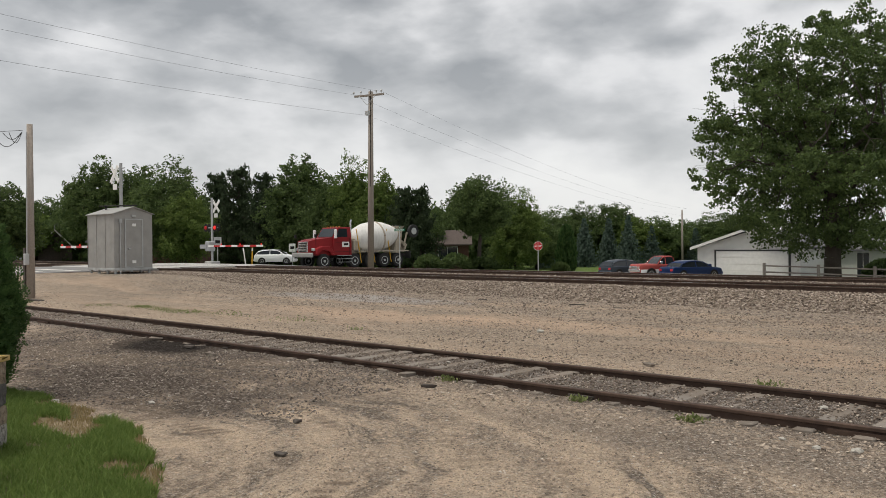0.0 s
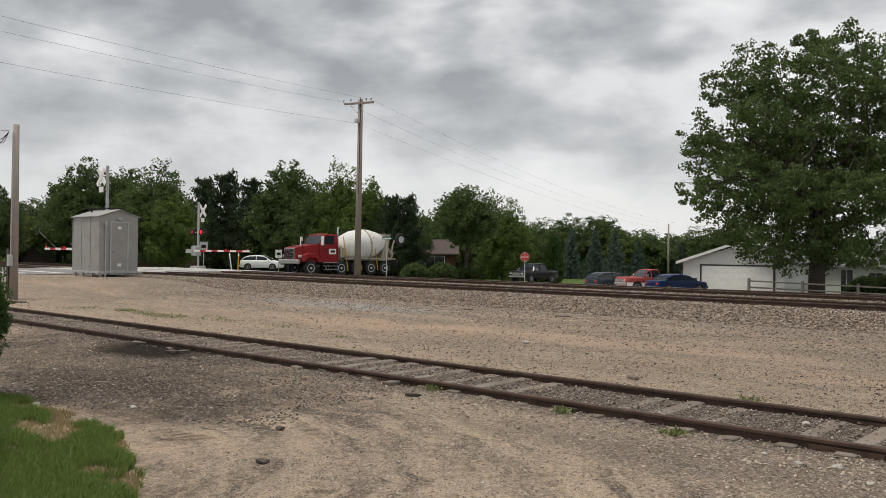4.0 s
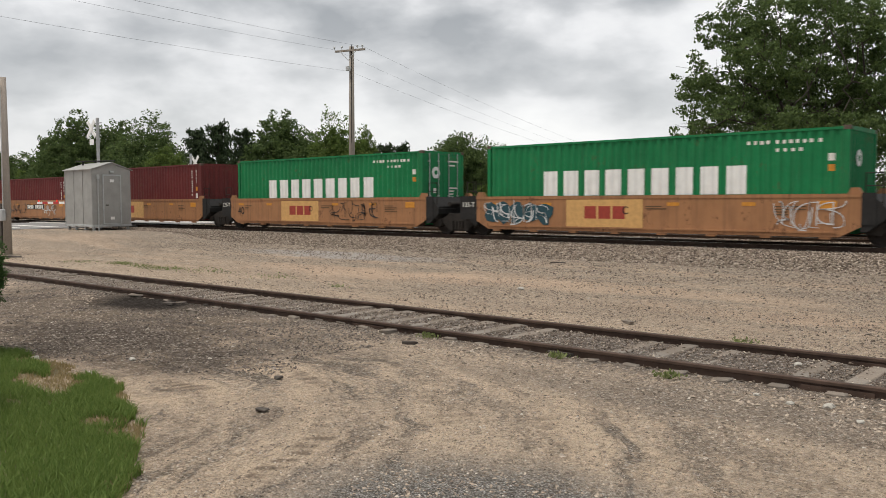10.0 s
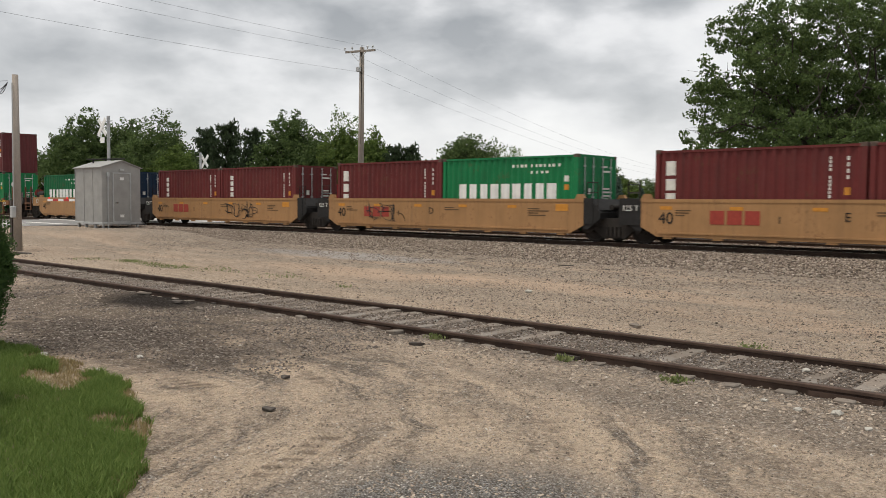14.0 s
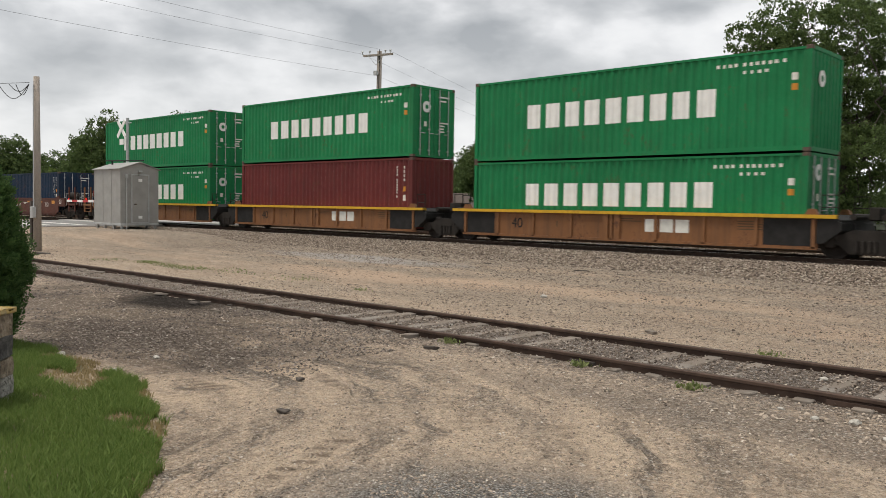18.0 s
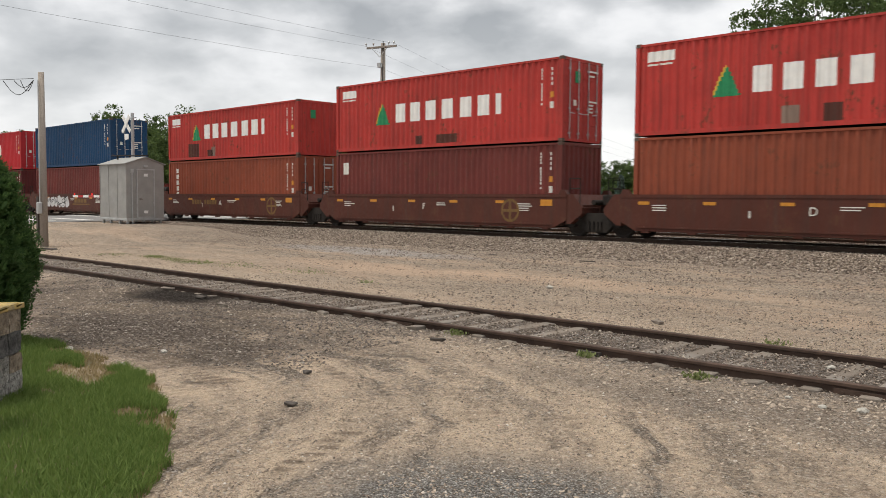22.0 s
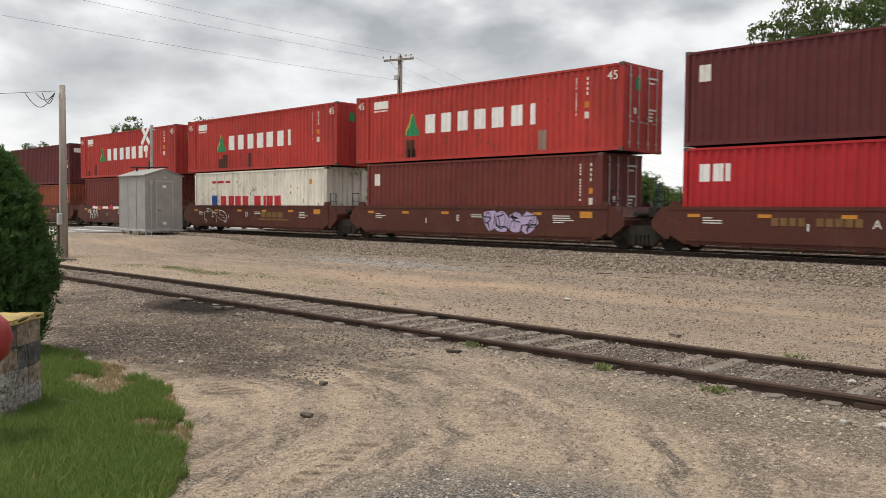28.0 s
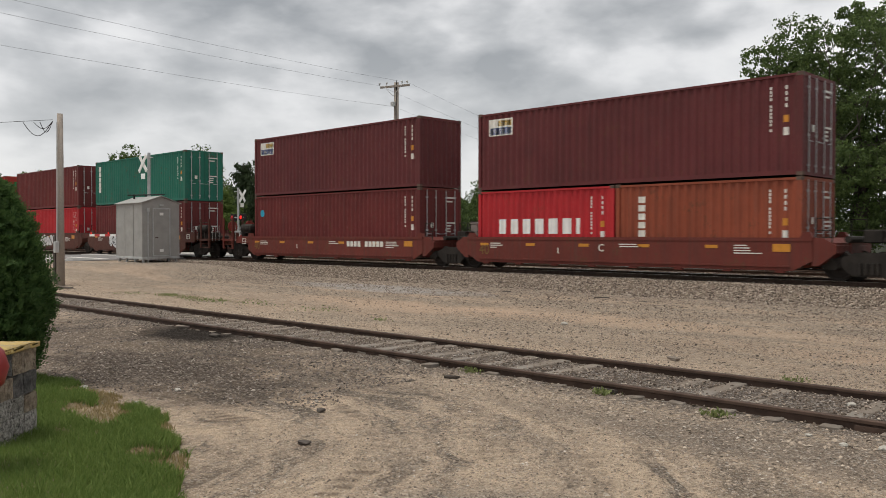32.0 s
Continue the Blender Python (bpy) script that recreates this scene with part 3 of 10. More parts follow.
def ballast():
    rng = np.random.default_rng(4)
    pts, size = [], []
    for _ in range(52000):
        x = 2.0 - 46.0 * rng.random() ** 1.15
        y = 20.5 + 3.4 * rng.random()
        if y < 21.2 and rng.random() > (y - 20.1):
            continue
        pts.append((x, y, gz(x, y) + rng.uniform(-0.012, 0.02)))
        size.append(rng.uniform(0.045, 0.095))
    for _ in range(9000):
        x = 2.0 - 60.0 * rng.random()
        y = rng.uniform(25.6, 29.2)
        pts.append((x, y, 0.40 + 0.07 * (1 - abs(y - 27.4) / 2) + rng.uniform(0, 0.02)))
        size.append(rng.uniform(0.05, 0.09))
    shoulder, shoulder_size = pts, size
    pts, size = [], []
    for _ in range(120000):
        d = 2.4 + 17 * rng.random() ** 1.35
        a = radians(rng.uniform(10, 76))
        x, y = -d * math.sin(a), d * math.cos(a)
        if y > 21 or (y < 4 and x < -5.4):
            continue
        crowd = 0.30 * step(-5.0, -1.0, x) + 0.4 * step(5.0, 7.0, y) - 0.15
        if noise.noise((x * 0.35, y * 0.6, 9.0)) + 0.5 * noise.noise((x * 1.7, y * 1.7, 2.0)) + crowd < rng.uniform(-0.35, 0.45):
            continue
        pts.append((x, y, gz(x, y) + 0.001))
        size.append((0.005 + 0.019 * rng.random() ** 2.6) * (1.0 + 0.06 * d))
    for _ in range(16000):
        x = 3 - 37 * rng.random() ** 1.3
        y = 8.8 + 0.011 * (x + 6) + rng.uniform(-1.9, 1.5)
        pts.append((x, y, gz(x, y) + rng.uniform(0.0, 0.015)))
        size.append(rng.uniform(0.015, 0.048))
    for _ in range(3500):
        x = 3 - 37 * rng.random() ** 1.3
        y = 8.8 + 0.011 * (x + 6) + rng.uniform(-0.7, 0.7)
        pts.append((x, y, gz(x, y) + rng.uniform(0.008, 0.026)))
        size.append(rng.uniform(0.015, 0.045))
    for _ in range(16000):
        x, y = 2 - 36 * rng.random() ** 1.2, rng.uniform(10.3, 19.5)
        if noise.noise((x * 0.25, y * 0.7, 3.0)) > rng.uniform(-0.5, 0.5):
            pts.append((x, y, gz(x, y) + 0.003))
            size.append(0.018 + 0.05 * rng.random() ** 2)
    for _ in range(6000):
        x, y = rng.uniform(-34, 2), rng.normal(18.6, 1.5)
        if 11 < y < 21:
            pts.append((x, y, gz(x, y) + 0.004))
            size.append(rng.uniform(0.03, 0.07))
    dark_ground = lambda x, y: ((x + 10.2) / 2.8) ** 2 + ((y - 5.1) / 1.1) ** 2 < 0.9 + 0.8 * noise.noise((x, y, 0)) + 0.4 * noise.noise((x * 3, y * 3, 0)) or (x < -7.5 and 4.6 < y < 8.1 and noise.noise((x * 0.5, y * 0.8, 4)) + 0.4 * noise.noise((x * 3, y * 3, 7)) > -0.12) or ((x + 13.2) / 1.7) ** 2 + ((y - 7.4) / 0.75) ** 2 < 1
    dark = [i for i, p in enumerate(pts) if dark_ground(p[0], p[1])]
    inside = set(dark)
    dark_oval = lambda x, y: ((x + 13.9) / 1.5) ** 2 + ((y - 7.5) / 0.75) ** 2 < 0.9 + 0.6 * noise.noise((x * 2, y * 2, 6.0))
    dark = [i for i in dark if not dark_oval(pts[i][0], pts[i][1])]
    light = [i for i in range(len(pts)) if i not in inside and pts[i][1] < 10.2 and not dark_oval(pts[i][0], pts[i][1]) and abs(pts[i][1] - 8.867 - 0.0112 * pts[i][0]) > 0.8]
    back = [i for i in range(len(pts)) if i not in inside and (pts[i][1] >= 10.2 or abs(pts[i][1] - 8.867 - 0.0112 * pts[i][0]) <= 0.8)]
    stones("ballast_shoulder", shoulder + [pts[i] for i in back], shoulder_size + [size[i] for i in back], M_BALLAST, "loose grey-brown crushed ballast along the main line", 11)
    stones("yard_gravel", [pts[i] for i in light], [size[i] for i in light], M_PEBBLE, "scattered tan pebbles and gravel on the dirt yard", 12, chips=True)
    for _ in range(16000):
        x, y = rng.uniform(-17, -7), rng.uniform(3.6, 8.0)
        if dark_ground(x, y) and not dark_oval(x, y):
            dark.append(len(pts))
            pts.append((x, y, gz(x, y) + 0.003))
            size.append(0.014 + 0.04 * rng.random() ** 2)
    stones("dark_gravel", [pts[i] for i in dark], [size[i] for i in dark], M_DARKSTONE, "dark gravel spread before the siding", 13, chips=True)


ballast()


def rail_outline(y, top, h=0.18):
    z = top - h
    return [(y - 0.075, z), (y + 0.075, z), (y + 0.075, z + 0.012), (y + 0.012, z + 0.035), (y + 0.010, top - 0.045), (y + 0.036, top - 0.035),
            (y + 0.036, top - 0.008), (y + 0.028, top), (y - 0.028, top), (y - 0.036, top - 0.008), (y - 0.036, top - 0.035), (y - 0.010, top - 0.045), (y - 0.012, z + 0.035), (y - 0.075, z + 0.012)]


def tie_mesh(name, length, seed):
    r = random.Random(seed)
    bm = bmesh.new()
    box(bm, -0.095, 0.095, -length / 2, length / 2, -0.16, 0)
    for v in bm.verts:
        v.co += Vector((r.uniform(-0.012, 0.012), r.uniform(-0.05, 0.05), r.uniform(-0.012, 0.008)))
    return to_mesh(name, bm, bevel=0.012)


def track(name, label, m, top, x0, x1, ties, tie_top, tie_mat, shiny, h=0.18, tie_len=2.6):
    t = thing(name, m, label, "railway track")
    t["kind"] = "structure"
    for y in (-0.75, 0.75):
        bm = bmesh.new()
        prism(bm, rail_outline(y, top, h), x0, x1, "x")
        r = part("rail", bm, M_RUSTRAIL, t)
        if shiny:
            bm = bmesh.new()
            box(bm, x0, x1, y - 0.03, y + 0.03, top + 0.0005, top + 0.003)
            part("railhead", bm, M_SHINE, r, "polished bright rail top")
    kinds = [tie_mesh("tie", tie_len, 40 + i) for i in range(5)]
    r = random.Random(3)
    x = ties[0]
    while x < ties[1]:
        o = part("tie", kinds[r.randrange(5)], tie_mat, t)
        o.matrix_basis = pose(x + r.uniform(-0.03, 0.03), r.uniform(-0.06, 0.06), (tie_top + r.uniform(-0.012, 0.012) if shiny else max(gz(x - 6, 8.3 + 0.0112 * x), gz(x - 6, 8.8 + 0.0112 * x), gz(x - 6, 9.3 + 0.0112 * x)) + r.uniform(-0.012, 0.014)), 0, 0, r.uniform(-1.5, 1.5))
        x += 0.52
    return t


track("main_track", "main line of worn steel rails on ballast", pose(0, TRACK_Y, 0), RAIL, -700, 700, (-62, 6), RAIL - 0.165, M_TIE_DARK, True)
track("second_track", "parallel main line of worn steel rails", pose(0, TRACK2_Y, 0), RAIL, -700, 700, (-62, 6), RAIL - 0.165, M_TIE_DARK, True)
SIDING = pose(-6, 8.80, 0, 0, 0, 0.64)
siding = track("siding_track", "rusty disused siding sunk in gravel", SIDING, 0.135, -300, 200, (-38, 10), 0.012, M_TIE, False, 0.15, 1.72)


def joint_bars():
    for x in (-14.2, -2.6, 3.6):
        for y in (-0.75, 0.75):
            bm = bmesh.new()
            for s in (-1, 1):
                box(bm, x - 0.32, x + 0.32, y + s * 0.028 - 0.014, y + s * 0.028 + 0.014, 0.005, 0.075)
                for k in (-0.24, -0.08, 0.08, 0.24):
                    tube(bm, (x + k, y + s * 0.03, 0.04), (x + k, y + s * 0.06, 0.04), 0.016, n=6)
            part("joint_bar", bm, M_RUSTRAIL, siding)


joint_bars()


def road():
    bm = bmesh.new()
    x0, x1 = -57.0, -45.0
    prof = []
    for i in range(80):
        y = -20 + 2.5 * i
        z = gz(x0, y) + 0.03
        if 10 < y < 36:
            z += (0.53 - z) * step(12, 21, y) * (1 - step(32.5, 36, y))
        prof.append((y, z))
    A = [[bm.verts.new((x, y, z - (0.05 if x in (x0, x1) else 0))) for x in (x0, x0 + 0.8, -50, x1 - 0.8, x1)] for y, z in prof]
    B = [[bm.verts.new((x, y, z - 0.4)) for x in (x0, x1)] for y, z in prof]
    for i in range(len(A) - 1):
        for k in range(4):
            bm.faces.new((A[i][k], A[i][k + 1], A[i + 1][k + 1], A[i + 1][k]))
        bm.faces.new((A[i][4], B[i][1], B[i + 1][1], A[i + 1][4]))
        bm.faces.new((A[i + 1][0], B[i + 1][0], B[i][0], A[i][0]))
    me = to_mesh("road", bm)
    me.materials.append(M_ASPHALT)
    rd = tagged(new("road", me), "worn pale asphalt road over the level crossing", "road", kind="structure")
    for yc in (TRACK_Y, TRACK2_Y):
        for a, b in ((yc - 2.0, yc - 0.85), (yc - 0.63, yc + 0.63), (yc + 0.85, yc + 2.0)):
            for k in range(5):
                bm = bmesh.new()
                box(bm, -56.9 + 2.38 * k, -56.9 + 2.38 * k + 2.34, a, b, 0.3, 0.549)
                part("crossing_panel", bm, M_CONCRETE, rd, bevel=0.015)
    for y0 in (17.2, 19.2):
        bm = bmesh.new()
        box(bm, -50.6, -45.6, y0, y0 + 0.6, 0.40, 0.525)
        part("stop_line", bm, M_CREAM, rd, "worn white stop line")
    # the cross street beyond the line and the pale lot beside it
    for nm, x0, x1, ys, mt, lb in (("cross_street", -260, -57.2, (56.5, 60.5, 65.0), M_ASPHALT, "pale asphalt side street beyond the railway"), ("gravel_lot", -44.8, -5.0, (37.5, 44, 50, 55, 60, 66.5), M_LOT, "pale gravel lot beyond the railway")):
        bm = bmesh.new()
        n = 40
        rows = [[bm.verts.new((x0 + (x1 - x0) * i / n, y, gz(x0 + (x1 - x0) * i / n, y) + 0.02)) for i in range(n + 1)] for y in ys]
        for a, b in zip(rows, rows[1:]):
            for i in range(n):
                bm.faces.new((a[i], a[i + 1], b[i + 1], b[i]))
        me = to_mesh(nm, bm)
        me.materials.append(mt)
        tagged(new(nm, me), lb, "road", kind="structure")


road()

# ---- the train ----
SPEED = 21.72        # metres a second, to the right
MOVING = []          # (thing, place along the train, across, height)


def carried_along(ob, s, y=TRACK_Y, z=0.0, turn=0.0):
    MOVING.append((ob, s, y, z, turn))
    ob.matrix_basis = pose(s, y, z, 0, 0, turn)
    return ob


C_W = 2.438
BOXMESH = {}


def cached(key, make, smooth=False, bevel=0.0):
    if key not in BOXMESH:
        bm = bmesh.new()
        make(bm)
        BOXMESH[key] = to_mesh(key[0], bm, smooth, bevel)
    return BOXMESH[key]


PITCH = 0.2790       # of the corrugation
WAVE = ((0.0, 0.0), (0.26, 0.0), (0.50, 1.0), (0.76, 1.0))


def wave_points(x0, x1, depth=0.042):
    """Breaks of the corrugated profile between two places: (x, how far it lies in)."""
    pts = []

    def at(x):
        u = (x / PITCH) % 1.0
        for (a, da), (b, db) in zip(WAVE, WAVE[1:] + ((1.0, 0.0),)):
            if a <= u <= b:
                return depth * (da + (db - da) * (u - a) / (b - a))
        return 0.0
    pts.append((x0, at(x0)))
    k = math.floor(x0 / PITCH)
    while k * PITCH < x1:
        for u, _ in WAVE:
            x = (k + u) * PITCH
            if x0 + 1e-4 < x < x1 - 1e-4:
                pts.append((x, at(x)))
        k += 1
    pts.append((x1, at(x1)))
    return pts


def sheet_x(bm, x0, x1, z0, z1, y, out, lift=0.0, skew=0.0):
    """A corrugated sheet along x; out is the outward side of y. With lift it lies that far proud of the wall."""
    prev = None
    for x, d in wave_points(x0, x1):
        yy = y - out * (d - lift)
        a, b = bm.verts.new((x, yy, z0)), bm.verts.new((x + skew, yy, z1))
        if prev:
            bm.faces.new((prev[0], a, b, prev[1]))
        prev = (a, b)


def container(length, high, colour, name_label, s, z, doors_right=True, marks=(), rods=None, posts=None):
    """A shipping container, its near side towards -y. marks: (kind, x0, x1, z0, z1, material, blocks)."""
    t = thing("shipping_container", pose(0, 0, 0), name_label, "container", "containers on the train")
    L, W, H = length / 2, C_W / 2, high
    k = (round(length, 2), high)
    m = colour
    for sgn in (-1, 1):
        part("side_panel", cached(("side_panel", k, sgn), lambda bm: sheet_x(bm, -L + 0.15, L - 0.15, 0.15, H - 0.09, sgn * (W - 0.012), sgn)), m, t)

        def rails(bm):
            box(bm, -L + 0.16, L - 0.16, sgn * W - sgn * 0.06, sgn * W, H - 0.10, H - 0.03)
        part("top_rail", cached(("top_rail", k, sgn), rails), m, t)

        def brail(bm):
            box(bm, -L + 0.16, L - 0.16, sgn * W - sgn * 0.05, sgn * W, 0.03, 0.165)
        part("bottom_rail", cached(("bottom_rail", k, sgn), brail), m, t)
        for sx in (-1, 1):
            def post(bm):
                box(bm, sx * L, sx * L - sx * 0.15, sgn * W, sgn * (W - 0.13), 0.10, H - 0.10)
            part("corner_post", cached(("corner_post", k, sgn, sx), post, bevel=0.012), posts or m, t)
            for zz, nm in ((0, "b"), (H - 0.118, "t")):
                def cast(bm):
                    box(bm, sx * (L + 0.003), sx * (L - 0.178), sgn * (W + 0.003), sgn * (W - 0.162), zz, zz + 0.118)
                part("corner_casting", cached(("corner_casting", k, sgn, sx, nm), cast, bevel=0.01), M_CASTING, t)

    def roof(bm):
        prev = None
        for x, d in wave_points(-L + 0.16, L - 0.16, 0.02):
            a, b = bm.verts.new((x, -W + 0.05, H - 0.045 - d)), bm.verts.new((x, W - 0.05, H - 0.045 - d))
            if prev:
                bm.faces.new((prev[0], a, b, prev[1]))
            prev = (a, b)
    part("roof", cached(("roof", k), roof), m, t)

    def floor_(bm):
        box(bm, -L + 0.05, L - 0.05, -W + 0.06, W - 0.06, 0.07, 0.13)
    part("floor", cached(("floor", k), floor_), M_UNDER, t)
    for sx in (-1, 1):
        def head(bm):
            box(bm, sx * L, sx * (L - 0.11), -W + 0.13, W - 0.13, H - 0.12, H - 0.01)

        def foot(bm):
            box(bm, sx * L, sx * (L - 0.11), -W + 0.13, W - 0.13, 0.02, 0.14)
        part("end_header", cached(("end_header", k, sx), head), m, t)
        part("end_sill", cached(("end_sill", k, sx), foot), m, t)
        if (sx > 0) == doors_right:
            for sg in (-1, 1):
                def leaf(bm):
                    zs = [0.15, 0.42, 0.46, 0.54, 0.58]
                    y0, y1 = sg * 0.012, sg * (W - 0.13)
                    box(bm, sx * (L - 0.02), sx * (L - 0.07), y0, y1, 0.145, H - 0.125)
                    hh = H - 0.27
                    for i in range(1, 5):
                        zc = 0.145 + hh * i / 5
                        box(bm, sx * (L - 0.005), sx * (L - 0.03), sg * 0.10, sg * (W - 0.22), zc - 0.05, zc + 0.05)
                d = part("door", cached(("door", k, sx, sg), leaf), m, t)
                for yy in (0.30, 0.82):
                    def rod(bm):
                        tube(bm, (sx * (L + 0.018), sg * yy, 0.10), (sx * (L + 0.018), sg * yy, H - 0.09), 0.019, n=6)
                        for zc in (0.30, 1.15, H - 0.4):
                            box(bm, sx * (L - 0.01), sx * (L + 0.03), sg * yy - 0.05, sg * yy + 0.05, zc - 0.03, zc + 0.03)
                        tube(bm, (sx * (L + 0.03), sg * yy, 1.0), (sx * (L + 0.03), sg * (yy - 0.26), 0.98), 0.016, n=6)
                    part("lock_rod", cached(("lock_rod", k, sx, sg, yy), rod), rods or M_STEEL, d)
        else:
            def wall(bm):
                prev = None
                for y, dd in wave_points(-W + 0.13, W - 0.13):
                    a, b = bm.verts.new((sx * (L - 0.012 - dd), y, 0.13)), bm.verts.new((sx * (L - 0.012 - dd), y, H - 0.11))
                    if prev:
                        bm.faces.new((prev[0], a, b, prev[1]))
                    prev = (a, b)
            part("end_wall", cached(("end_wall", k, sx), wall), m, t)
    for mk in marks:
        mark(t, L, W, H, *mk)
    carried_along(t, s, TRACK_Y, RAIL + z)
    return t


def mark(t, L, W, H, kind, x0, x1, z0, z1, material, blocks=(1,), gap=0.2, skew=0.0):
    """Paint on the near side of a container: a row of plain blocks whose widths are in proportion to blocks; 'col' sets them in a column."""
    y = -(W - 0.012)
    if kind == "tri":
        bm, n = bmesh.new(), 14
        for i in range(n):
            a, b = x0 + (x1 - x0) * i / n, x0 + (x1 - x0) * (i + 1) / n
            h = 1 - abs((i + 0.5) / n * 2 - 1)
            sheet_x(bm, a, b, z0, z0 + (z1 - z0) * h, y, -1, 0.003)
        part("emblem", bm, material, t, kind="stuff")
        bm = bmesh.new()
        for i in range(n // 2):
            a, b = x0 + (x1 - x0) * i / n, x0 + (x1 - x0) * (i + 1) / n
            h0, h1 = (i - 1.2) / n * 2, (i + 0.5) / n * 2
            sheet_x(bm, a, b, z0 + (z1 - z0) * max(0.0, h1 - 0.02), z0 + (z1 - z0) * min(1, h1 + 0.16), y, -1, 0.0025)
        part("emblem_edge", bm, M_LETTER_YELLOW, t, kind="stuff")
        return
    if kind == "disc":
        bm, n = bmesh.new(), 12
        for i in range(n):
            a, b = x0 + (x1 - x0) * i / n, x0 + (x1 - x0) * (i + 1) / n
            h = math.sqrt(max(0.02, 1 - ((i + 0.5) / n * 2 - 1) ** 2)) / 2
            sheet_x(bm, a, b, (z0 + z1) / 2 - (z1 - z0) * h, (z0 + z1) / 2 + (z1 - z0) * h, y, -1, 0.003)
        part("round_sticker", bm, material, t, kind="stuff")
        return
    if kind == "endtext":
        def lines(bm):
            r = random.Random(int(H * 100))
            for z in (H - 0.42, H - 0.58, 1.42, 1.30, 1.18, 1.06):
                box(bm, L + 0.026, L + 0.030, 0.30, 0.30 + r.uniform(0.25, 0.62), z, z + 0.06)
            box(bm, L + 0.026, L + 0.030, -0.62, -0.46, 1.25, 1.45)
        part("end_stencil", cached(("end_stencil", L, H), lines), M_CREAM, t, kind="stuff")
        return
    if kind == "end":
        bm = bmesh.new()
        box(bm, L + 0.006, L + 0.010, x0, x1, z0, z1)
        part("end_sticker", bm, material, t)
        return
    if kind == "ring":
        bm = bmesh.new()
        tube(bm, (L + 0.004, (x0 + x1) / 2, (z0 + z1) / 2), (L + 0.012, (x0 + x1) / 2, (z0 + z1) / 2), (x1 - x0) / 2, n=20)
        ring = part("end_roundel", bm, material, t)
        bm = bmesh.new()
        tube(bm, (L + 0.008, (x0 + x1) / 2, (z0 + z1) / 2), (L + 0.016, (x0 + x1) / 2, (z0 + z1) / 2), (x1 - x0) * 0.2, n=14)
        part("roundel_centre", bm, PAINT["green"], ring)
        return
    tot = sum(abs(b) for b in blocks)
    big = (z1 - z0) > 0.3 and kind == "row" or len(blocks) == 1
    bm, x, z = bmesh.new(), x0, z1
    for w in blocks:
        ww, hh = (x1 - x0) * abs(w) / tot, (z1 - z0) * abs(w) / tot
        if w > 0:
            if kind == "col":
                sheet_x(bm, x0, x1, z - hh * (1 - gap), z, y, -1, 0.003)
            else:
                sheet_x(bm, x, x + ww * (1 - gap), z0, z1, y, -1, 0.003, skew)
            if big or kind == "col" and x1 - x0 > 0.2:
                part("lettering_block", bm, material, t)
                bm = bmesh.new()
        x, z = x + ww, z - hh
    if bm.verts:
        part("numbering", bm, material, t, kind="stuff")
    else:
        bm.free()


def paint_palette():
    p = {}
    for name, c, wear in (("green", (0.012, 0.215, 0.075), 0.3), ("dark_green", (0.010, 0.15, 0.055), 0.4), ("navy", (0.010, 0.030, 0.066), 0.35), ("blue", (0.012, 0.075, 0.20), 0.35),
                          ("steel_blue", (0.012, 0.058, 0.140), 0.4), ("sky_blue", (0.012, 0.135, 0.27), 0.45), ("maroon", (0.135, 0.026, 0.025), 0.45), ("dark_maroon", (0.108, 0.026, 0.028), 0.35),
                          ("brick", (0.155, 0.036, 0.030), 0.55), ("orange_brown", (0.27, 0.068, 0.036), 0.5), ("red", (0.44, 0.046, 0.038), 0.6), ("bright_red", (0.46, 0.027, 0.034), 0.25),
                          ("crimson", (0.28, 0.018, 0.022), 0.4), ("white", (0.80, 0.76, 0.66), 0.6), ("teal", (0.024, 0.17, 0.12), 0.45)):
        p[name] = painted("container_" + name, shade(c, {"white": 1.0, "red": 1.0, "crimson": 1.0, "bright_red": 0.95, "orange_brown": 1.0, "brick": 1.05, "maroon": 1.0, "dark_maroon": 1.05}.get(name, 0.86)), wear)
    return p


PAINT = paint_palette()
M_CASTING = plain("corner_casting_steel", (0.10, 0.07, 0.055), 0.75, 0.1, 0.4, 9)
M_LETTER_YELLOW = plain("yellow_lettering", (0.62, 0.40, 0.05), 0.6)
M_LETTER_GREEN = plain("green_emblem", (0.02, 0.22, 0.09), 0.6)
M_LETTER_RED = plain("red_lettering", (0.45, 0.03, 0.04), 0.6)
M_LETTER_BLUE = plain("blue_lettering", (0.03, 0.08, 0.30), 0.6)
M_PATCH_DARK = painted("repair_patch_brown", (0.085, 0.030, 0.022), 0.7)
M_PATCH_PALE = painted("repair_patch_pale", (0.28, 0.20, 0.16), 0.7)
M_CYAN = plain("cyan_sticker", (0.03, 0.33, 0.50), 0.6)
F20, F40, F45 = 6.058, 12.192, 13.716
LO, HI = 2.591, 2.896
WORD_LONG = (1.0, 1.05, 1.0, 1.05, 1.05, 1.05, 1.0, 1.0, 1.1)
WORD_SHORT = (1.0, 1.0, 1.0, 1.05, 1.05, 1.0, 0.45)


